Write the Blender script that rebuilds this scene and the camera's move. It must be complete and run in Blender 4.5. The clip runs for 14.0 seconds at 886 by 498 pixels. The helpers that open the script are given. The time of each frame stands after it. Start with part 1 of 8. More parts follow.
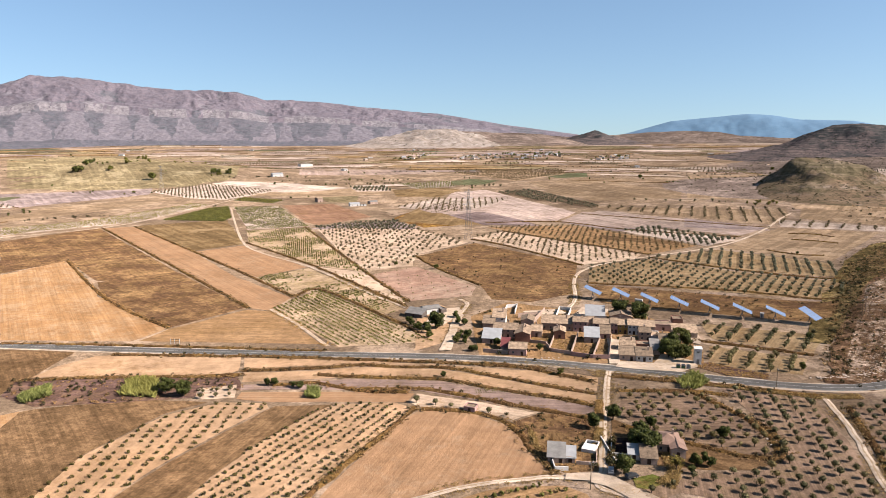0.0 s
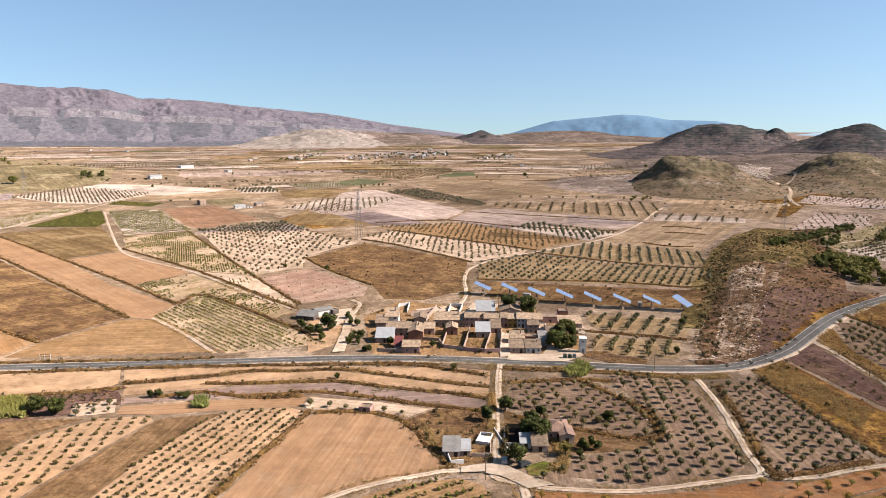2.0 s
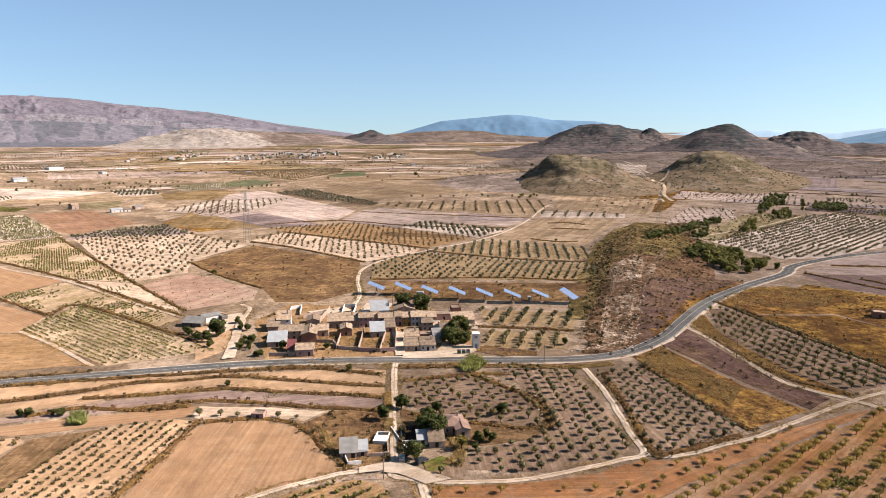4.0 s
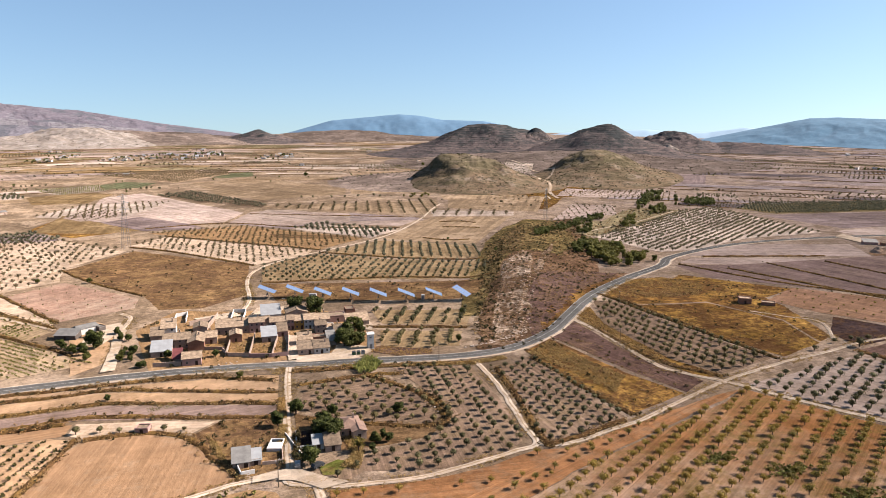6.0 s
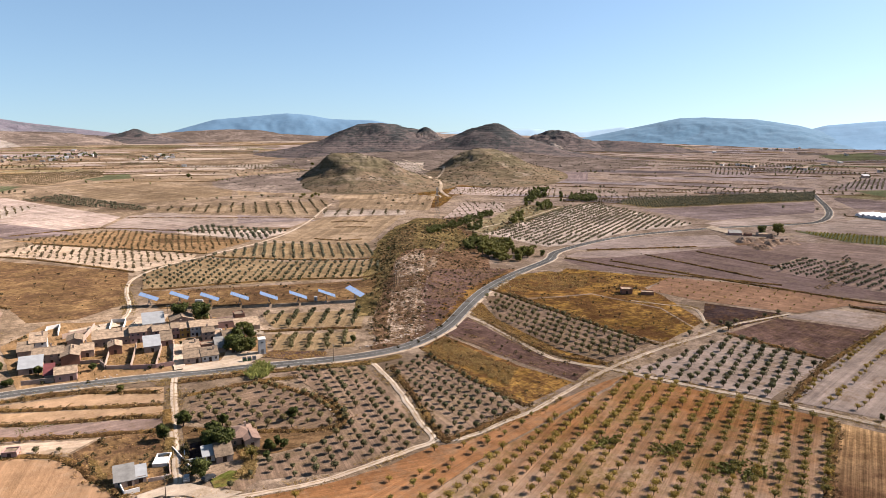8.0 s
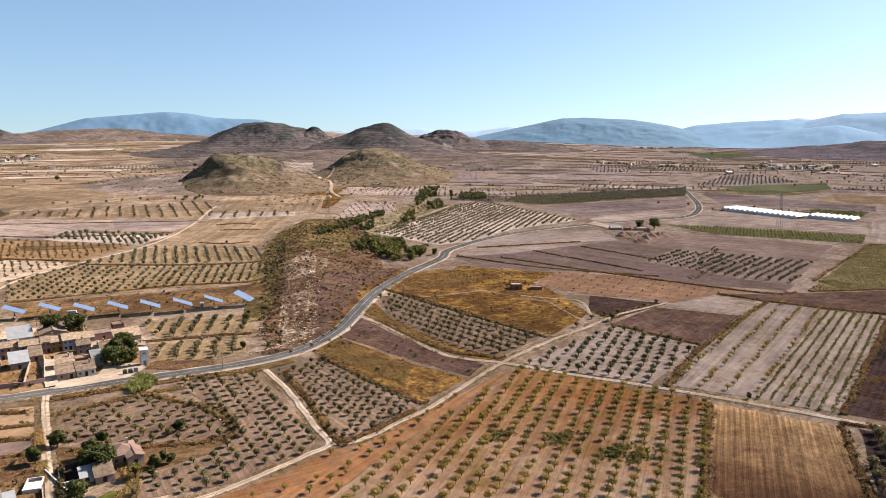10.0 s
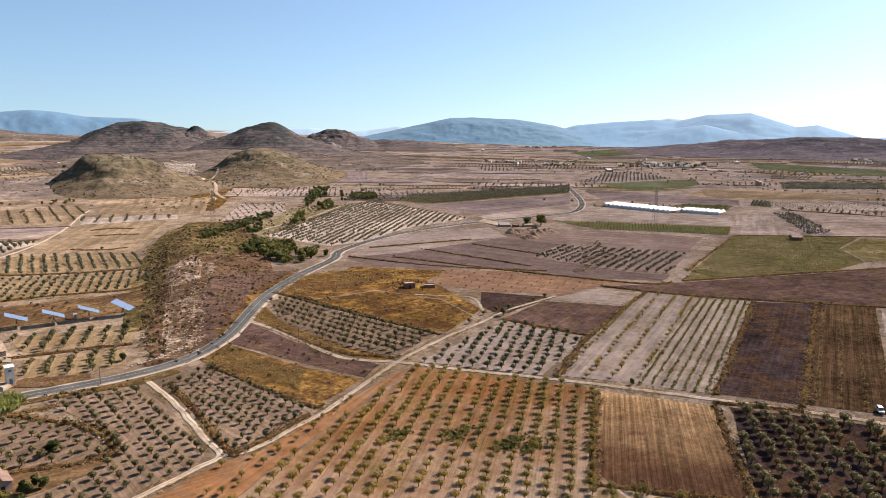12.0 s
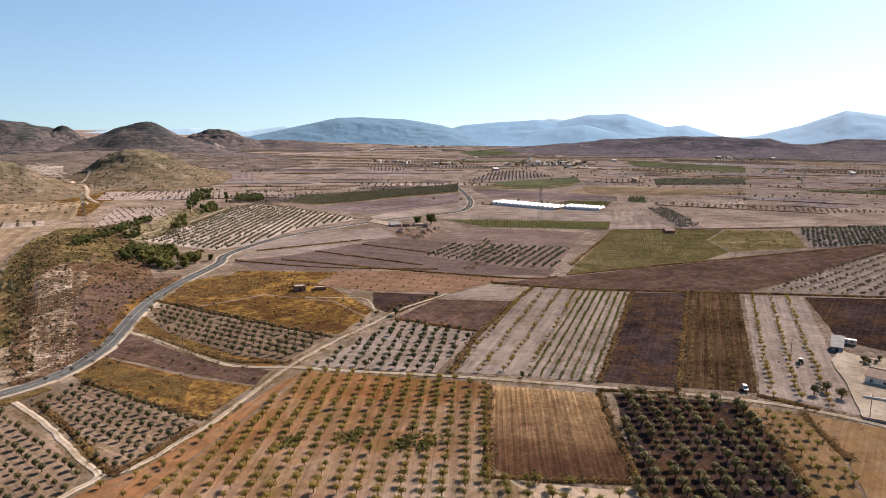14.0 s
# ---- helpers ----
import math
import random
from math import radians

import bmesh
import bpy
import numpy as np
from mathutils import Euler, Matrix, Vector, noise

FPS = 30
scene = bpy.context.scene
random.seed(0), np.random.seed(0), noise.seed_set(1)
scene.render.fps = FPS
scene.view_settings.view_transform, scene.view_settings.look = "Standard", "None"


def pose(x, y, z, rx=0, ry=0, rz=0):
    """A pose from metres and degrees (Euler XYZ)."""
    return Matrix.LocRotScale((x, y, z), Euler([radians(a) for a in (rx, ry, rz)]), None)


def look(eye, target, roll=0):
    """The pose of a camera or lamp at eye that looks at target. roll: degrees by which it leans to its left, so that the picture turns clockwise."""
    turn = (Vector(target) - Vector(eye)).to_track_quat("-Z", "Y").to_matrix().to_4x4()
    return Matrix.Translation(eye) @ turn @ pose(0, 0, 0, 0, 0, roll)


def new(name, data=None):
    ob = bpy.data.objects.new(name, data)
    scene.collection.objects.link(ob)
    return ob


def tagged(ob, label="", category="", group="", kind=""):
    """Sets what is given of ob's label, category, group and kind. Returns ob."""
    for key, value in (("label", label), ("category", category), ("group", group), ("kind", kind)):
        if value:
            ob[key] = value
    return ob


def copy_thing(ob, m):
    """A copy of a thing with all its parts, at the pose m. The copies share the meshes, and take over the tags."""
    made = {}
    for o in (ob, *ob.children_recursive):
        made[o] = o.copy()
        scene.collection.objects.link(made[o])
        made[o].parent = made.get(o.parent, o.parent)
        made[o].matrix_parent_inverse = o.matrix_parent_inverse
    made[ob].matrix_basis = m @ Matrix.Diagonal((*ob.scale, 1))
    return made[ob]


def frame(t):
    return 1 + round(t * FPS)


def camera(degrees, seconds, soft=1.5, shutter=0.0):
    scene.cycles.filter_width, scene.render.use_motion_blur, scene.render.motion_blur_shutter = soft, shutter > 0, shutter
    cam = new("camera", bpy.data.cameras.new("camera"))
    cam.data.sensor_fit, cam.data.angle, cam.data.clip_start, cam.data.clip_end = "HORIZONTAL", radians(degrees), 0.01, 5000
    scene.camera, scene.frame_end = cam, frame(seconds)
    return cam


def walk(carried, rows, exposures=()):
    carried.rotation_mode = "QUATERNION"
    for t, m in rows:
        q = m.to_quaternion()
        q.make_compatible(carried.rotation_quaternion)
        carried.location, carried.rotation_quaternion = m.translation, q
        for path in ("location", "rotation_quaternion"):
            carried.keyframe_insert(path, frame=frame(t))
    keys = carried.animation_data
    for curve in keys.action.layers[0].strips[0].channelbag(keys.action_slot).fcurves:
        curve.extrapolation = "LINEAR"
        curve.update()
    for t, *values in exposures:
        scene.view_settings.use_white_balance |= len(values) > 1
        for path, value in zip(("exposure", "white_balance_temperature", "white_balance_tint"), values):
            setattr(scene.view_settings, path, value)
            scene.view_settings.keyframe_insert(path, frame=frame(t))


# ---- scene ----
# ---- the camera: it hovers and turns to its right ----
cam = camera(64.31, 14.0, soft=0.6)
ROWS = [
    (0.0, 0.00, 0.00, 100.51, 0.00, -9.77, -0.19),
    (0.5, 0.04, -0.19, 100.46, -2.26, -9.78, -0.19),
    (1.0, 0.08, -0.36, 100.41, -4.52, -9.79, -0.19),
    (1.5, 0.06, -0.47, 100.36, -6.76, -9.80, -0.19),
    (2.0, -0.04, -0.58, 100.27, -8.97, -9.81, -0.18),
    (2.5, -0.11, -0.71, 100.18, -11.18, -9.81, -0.17),
    (3.0, -0.08, -0.83, 100.11, -13.38, -9.82, -0.15),
    (5.5, 0.34, -1.01, 100.05, -24.38, -9.89, -0.01),
    (6.0, 0.42, -1.02, 100.04, -26.57, -9.89, 0.00),
    (6.5, 0.55, -1.03, 100.01, -28.77, -9.90, 0.00),
    (7.0, 0.68, -1.01, 99.93, -30.97, -9.92, 0.00),
    (7.5, 0.79, -0.93, 99.86, -33.17, -9.93, -0.00),
    (8.0, 0.90, -0.83, 99.85, -35.37, -9.94, 0.01),
    (10.5, 1.43, -0.59, 99.84, -46.42, -9.97, 0.15),
    (11.0, 1.55, -0.50, 99.81, -48.63, -9.97, 0.18),
    (11.5, 1.68, -0.42, 99.75, -50.85, -9.98, 0.20),
    (12.0, 1.78, -0.35, 99.69, -53.07, -9.98, 0.20),
    (12.5, 1.85, -0.30, 99.66, -55.29, -9.97, 0.21),
    (13.0, 1.86, -0.27, 99.65, -57.50, -9.97, 0.21),
    (13.5, 1.91, -0.36, 99.67, -59.72, -9.96, 0.22),
    (14.0, 2.12, -0.71, 99.69, -61.99, -9.96, 0.23),
]
EXPOSURE = 1.8
# roll here is a lean to the camera's own axis, after yaw and pitch
walk(cam, [(t, pose(x, y, z, 0, 0, yaw) @ pose(0, 0, 0, 90 + pitch, 0, 0) @ pose(0, 0, 0, 0, 0, roll)) for t, x, y, z, yaw, pitch, roll in ROWS],
     [(0.0, EXPOSURE - 0.10), (3.0, EXPOSURE - 0.04), (7.0, EXPOSURE), (10.5, EXPOSURE), (14.0, EXPOSURE - 0.10)])

# ---- sky and sun ----
SUN_AZ, SUN_EL = 104.0, 36.0
world = bpy.data.worlds.new("world")
scene.world = world
world.use_nodes = True
sky = world.node_tree.nodes.new("ShaderNodeTexSky")
sky.sky_type, sky.sun_disc = "NISHITA", False
sky.sun_elevation, sky.sun_rotation = radians(SUN_EL), radians(SUN_AZ)
sky.altitude, sky.air_density, sky.dust_density, sky.ozone_density = 600, 0.8, 0.9, 1.2
background = world.node_tree.nodes["Background"]
# the haze evens the sky out towards the horizon: there it is seen a little higher up
aim = world.node_tree.nodes.new("ShaderNodeTexCoord")
lift = world.node_tree.nodes.new("ShaderNodeMapping")
lift.inputs["Scale"].default_value, lift.inputs["Location"].default_value = (1.0, 1.0, 0.8), (0.0, 0.0, 0.05)
world.node_tree.links.new(aim.outputs["Generated"], lift.inputs["Vector"])
world.node_tree.links.new(lift.outputs[0], sky.inputs["Vector"])
tint = world.node_tree.nodes.new("ShaderNodeMixRGB")
tint.blend_type = "MULTIPLY"
tint.inputs["Fac"].default_value, tint.inputs["Color2"].default_value = 1.0, (0.95, 1.03, 1.10, 1)
world.node_tree.links.new(sky.outputs[0], tint.inputs["Color1"])
paler = world.node_tree.nodes.new("ShaderNodeMixRGB")
paler.inputs["Fac"].default_value, paler.inputs["Color2"].default_value = 0.12, (3.9, 6.0, 7.6, 1)
world.node_tree.links.new(tint.outputs[0], paler.inputs["Color1"])
world.node_tree.links.new(paler.outputs[0], background.inputs["Color"])
background.inputs["Strength"].default_value = 0.0405
sun_data = bpy.data.lights.new("sun", "SUN")
sun_data.energy, sun_data.angle, sun_data.color = 5.0, radians(0.53), (1.0, 0.865, 0.785)
sun = new("sun", sun_data)
to_sun = Vector((math.sin(radians(SUN_AZ)) * math.cos(radians(SUN_EL)), math.cos(radians(SUN_AZ)) * math.cos(radians(SUN_EL)), math.sin(radians(SUN_EL))))
sun.matrix_world = look(to_sun * 300, (0, 0, 0))


# ---- materials ----
def node(nt, kind, **sockets):
    """A shader node with its inputs set (numbers, colours) or linked (sockets)."""
    n = nt.nodes.new("ShaderNode" + kind)
    for key, value in sockets.items():
        key = key.replace("_", " ")
        if isinstance(value, bpy.types.NodeSocket):
            nt.links.new(value, n.inputs[key])
        else:
            n.inputs[key].default_value = value
    return n


def blank(name, rough=0.9, metal=0.0):
    m = bpy.data.materials.new(name)
    m.use_nodes = True
    nt = m.node_tree
    b = nt.nodes["Principled BSDF"]
    b.inputs["Roughness"].default_value = rough
    b.inputs["Metallic"].default_value = metal
    b.inputs["Specular IOR Level"].default_value = 0.25
    return m, nt, b


def rgba(c):
    return (c[0], c[1], c[2], 1.0)


def blend(nt, fac, a, b, mode="MIX"):
    n = nt.nodes.new("ShaderNodeMixRGB")
    n.blend_type = mode
    for key, value in (("Fac", fac), ("Color1", a), ("Color2", b)):
        if isinstance(value, bpy.types.NodeSocket):
            nt.links.new(value, n.inputs[key])
        else:
            n.inputs[key].default_value = value
    return n.outputs[0]


def span(nt, value, a, b, lo=0.0, hi=1.0):
    return node(nt, "MapRange", Value=value, From_Min=a, From_Max=b, To_Min=lo, To_Max=hi).outputs[0]


def cloud(nt, where, scale, detail=4.0, rough=0.55):
    return node(nt, "TexNoise", Vector=where, Scale=scale, Detail=detail, Roughness=rough).outputs[0]


def rich(c, k=1.22):
    """The colour as bare ground, a little more or less saturated."""
    g = 0.3 * c[0] + 0.55 * c[1] + 0.15 * c[2]
    return tuple(max(0.006, 0.31 * (g + (v - g) * k)) for v in c)


def earth(name, c1, c2, weed=None, weedy=0.5, furrow=0.0, gap=3.0, grain=0.35, tuft=0.6, mottle=0.15, fade=None, wild=0.0, sat=1.22):
    """Soil or dry grass: two soil colours in patches, weeds in blotches, passes and furrows along the plot's rows, fine clods.
    wild: how far plots and patches of the far plain differ from one another."""
    m, nt, b = blank(name, 0.95)
    c1, c2 = rich(c1, sat), rich(c2, sat)
    weed = rich(weed, sat) if weed else None
    b.inputs["Diffuse Roughness"].default_value = 0.6
    b.inputs["Specular IOR Level"].default_value = 0.0
    where = node(nt, "TexCoord").outputs["Object"]
    uv = node(nt, "TexCoord").outputs["UV"]
    col = blend(nt, span(nt, cloud(nt, where, 0.018, 5), 0.36, 0.64), rgba(c1), rgba(c2))
    mid = cloud(nt, where, 0.11, 7, 0.7)
    col = blend(nt, 1.0, col, span(nt, mid, 0.36, 0.64, 1 - 1.25 * mottle, 1 + 1.25 * mottle), "MULTIPLY")
    broad = cloud(nt, where, 0.007 if wild else 0.03, 3, 0.6)
    col = blend(nt, 1.0, col, span(nt, broad, 0.35, 0.65, 1 - mottle - 0.2 * wild, 1 + mottle + 0.15 * wild), "MULTIPLY")
    if fade:
        p, q, c3 = fade
        span2 = (q[0] - p[0]) ** 2 + (q[1] - p[1]) ** 2
        axis = (Vector((q[0] - p[0], q[1] - p[1], 0)) / span2)
        along = node(nt, "VectorMath", Vector=where)
        along.operation = "DOT_PRODUCT"
        along.inputs[1].default_value = axis
        shift = (p[0] * axis.x + p[1] * axis.y)
        wander = blend(nt, 0.35, along.outputs["Value"], span(nt, cloud(nt, where, 0.03, 7, 0.7), 0.3, 0.7, shift - 0.9, shift + 1.9))
        col = blend(nt, span(nt, wander, shift, shift + 1), col, rgba(rich(c3, sat)))
    if weed:
        spots = blend(nt, 0.45, cloud(nt, where, 0.05, 8, 0.72), cloud(nt, where, 0.3, 7, 0.75))
        edge = 0.62 - 0.24 * weedy
        col = blend(nt, span(nt, spots, edge - 0.04, edge + 0.05, 0, tuft), col, rgba(weed))
    fine = cloud(nt, where, 1.5, 5, 0.8)
    relief = fine
    # long passes of the plough or the mower
    passes = node(nt, "Mapping", Vector=uv)
    passes.inputs["Scale"].default_value = (0.006, 0.16, 1)
    strip = cloud(nt, passes.outputs[0], 1.0, 4, 0.6)
    deep = 0.07 + 0.25 * furrow + 0.15 * wild
    col = blend(nt, 1.0, col, span(nt, strip, 0.38, 0.62, 1 - deep, 1 + deep), "MULTIPLY")
    if furrow:
        wave = node(nt, "TexWave", Vector=uv, Scale=0.314 / gap, Distortion=0.7, Detail=2.0, Detail_Scale=0.6)
        wave.wave_type, wave.bands_direction = "BANDS", "Y"
        streak = node(nt, "Mapping", Vector=uv)
        streak.inputs["Scale"].default_value = (0.02, 0.7, 1)
        swath = cloud(nt, streak.outputs[0], 1.0, 7, 0.7)
        col = blend(nt, 1.0, col, span(nt, wave.outputs[1], 0.1, 0.9, 1 - 0.5 * furrow, 1 + 0.3 * furrow), "MULTIPLY")
        col = blend(nt, 1.0, col, span(nt, swath, 0.36, 0.64, 1 - furrow * 1.2, 1 + furrow), "MULTIPLY")
        scratch = node(nt, "Mapping", Vector=uv)
        scratch.inputs["Scale"].default_value = (0.03, 2.2, 1)
        col = blend(nt, 1.0, col, span(nt, cloud(nt, scratch.outputs[0], 1.0, 4, 0.7), 0.36, 0.64, 1 - furrow, 1 + furrow), "MULTIPLY")
        relief = blend(nt, min(0.25, furrow), fine, wave.outputs[1])
    if wild:
        # thin far strips: terraces, dry edges and pale lynchets
        thin = cloud(nt, where, 0.022, 6, 0.68)
        col = blend(nt, span(nt, thin, 0.55, 0.60, 0, 0.55 * wild), col, rgba(tuple(min(0.8, 1.35 * v + 0.02) for v in c1)))
        col = blend(nt, span(nt, thin, 0.455, 0.41, 0, 0.6 * wild), col, rgba(tuple(0.55 * v for v in c2)))
    col = blend(nt, 1.0, col, span(nt, fine, 0.36, 0.64, 1 - 0.7 * grain, 1 + 0.7 * grain), "MULTIPLY")
    clod = blend(nt, 0.5, cloud(nt, where, 0.55, 3, 0.7), cloud(nt, where, 1.1, 3, 0.7))
    col = blend(nt, 1.0, col, span(nt, clod, 0.54, 0.62, 1, 1 - 1.8 * min(max(grain - 0.12, 0.0), 0.25)), "MULTIPLY")
    col = blend(nt, 1.0, col, span(nt, clod, 0.40, 0.46, 1 + 1.0 * min(max(grain - 0.12, 0.0), 0.25), 1), "MULTIPLY")
    col = blend(nt, 1.0, col, span(nt, cloud(nt, where, 0.28, 4, 0.75), 0.38, 0.62, 1 - 0.7 * grain, 1 + 0.7 * grain), "MULTIPLY")
    tone = span(nt, node(nt, "ObjectInfo").outputs["Random"], 0, 1, 0.9 - 0.12 * wild, 1.09 + 0.14 * wild)
    col = blend(nt, 1.0, col, tone, "MULTIPLY")
    nt.links.new(col, b.inputs["Base Color"])
    bump = node(nt, "Bump", Height=relief, Strength=0.8, Distance=0.3)
    nt.links.new(bump.outputs[0], b.inputs["Normal"])
    return m


def leafy(name, c1, c2, through_light=0.25):
    """Leaf clumps: each clump its own shade between two greens."""
    m, nt, b = blank(name, 0.65)
    c1, c2 = tuple(v * 0.43 for v in c1), tuple(v * 0.58 for v in c2)
    b.inputs["Specular IOR Level"].default_value = 0.08
    rnd = node(nt, "NewGeometry").outputs["Random Per Island"]
    col = blend(nt, rnd, rgba(c1), rgba(c2))
    where = node(nt, "TexCoord").outputs["Object"]
    col = blend(nt, 1.0, col, span(nt, cloud(nt, where, 0.09, 3), 0.3, 0.7, 0.7, 1.3), "MULTIPLY")
    # some plants go yellow or thin, each by itself
    own = node(nt, "ObjectInfo").outputs["Random"]
    col = blend(nt, span(nt, own, 0.6, 1.0, 0, 0.35), col, rgba((1.5 * c2[0], 1.15 * c2[1], 0.9 * c2[2])))
    nt.links.new(col, b.inputs["Base Color"])
    glow = node(nt, "BsdfTranslucent", Color=col)
    mix = node(nt, "MixShader", Fac=through_light)
    nt.links.new(b.outputs[0], mix.inputs[1])
    nt.links.new(glow.outputs[0], mix.inputs[2])
    nt.links.new(mix.outputs[0], nt.nodes["Material Output"].inputs["Surface"])
    return m


def plain(name, c, rough=0.8, metal=0.0, stain=0.15, scale=0.6, vary=0.07):
    """A painted, plastered or metal surface with faint stains and grain."""
    m, nt, b = blank(name, rough, metal)
    where = node(nt, "TexCoord").outputs["Object"]
    c = tuple(v * 0.41 for v in c)
    col = blend(nt, 1.0, rgba(c), span(nt, cloud(nt, where, scale, 6, 0.7), 0.3, 0.7, 1 - stain, 1 + stain * 0.6), "MULTIPLY")
    tone = span(nt, node(nt, "ObjectInfo").outputs["Random"], 0, 1, 1 - 1.2 * vary, 1 + 0.8 * vary)
    col = blend(nt, 1.0, col, tone, "MULTIPLY")
    nt.links.new(col, b.inputs["Base Color"])
    bump = node(nt, "Bump", Height=cloud(nt, where, scale * 8, 4), Strength=0.15, Distance=0.03)
    nt.links.new(bump.outputs[0], b.inputs["Normal"])
    return m


def rutted(m, verge):
    """Wheel ruts: a weedy strip along the middle of a track and frayed edges."""
    nt = m.node_tree
    b = nt.nodes["Principled BSDF"]
    bare = b.inputs["Base Color"].links[0].from_socket
    across = node(nt, "SeparateXYZ", Vector=node(nt, "TexCoord").outputs["UV"]).outputs[1]
    off = node(nt, "Math")
    off.operation = "ABSOLUTE"
    nt.links.new(across, off.inputs[0])
    where = node(nt, "TexCoord").outputs["Object"]
    ragged_edge = span(nt, cloud(nt, where, 0.35, 5, 0.7), 0.3, 0.7, -0.3, 0.3)
    place = blend(nt, 1.0, off.outputs[0], ragged_edge, "ADD")
    col = blend(nt, span(nt, place, 0.12, 0.34, 0.75, 0.0), bare, rgba(verge))
    col = blend(nt, span(nt, place, 1.05, 1.35, 0.0, 0.6), col, rgba(verge))
    nt.links.new(col, b.inputs["Base Color"])
    return m


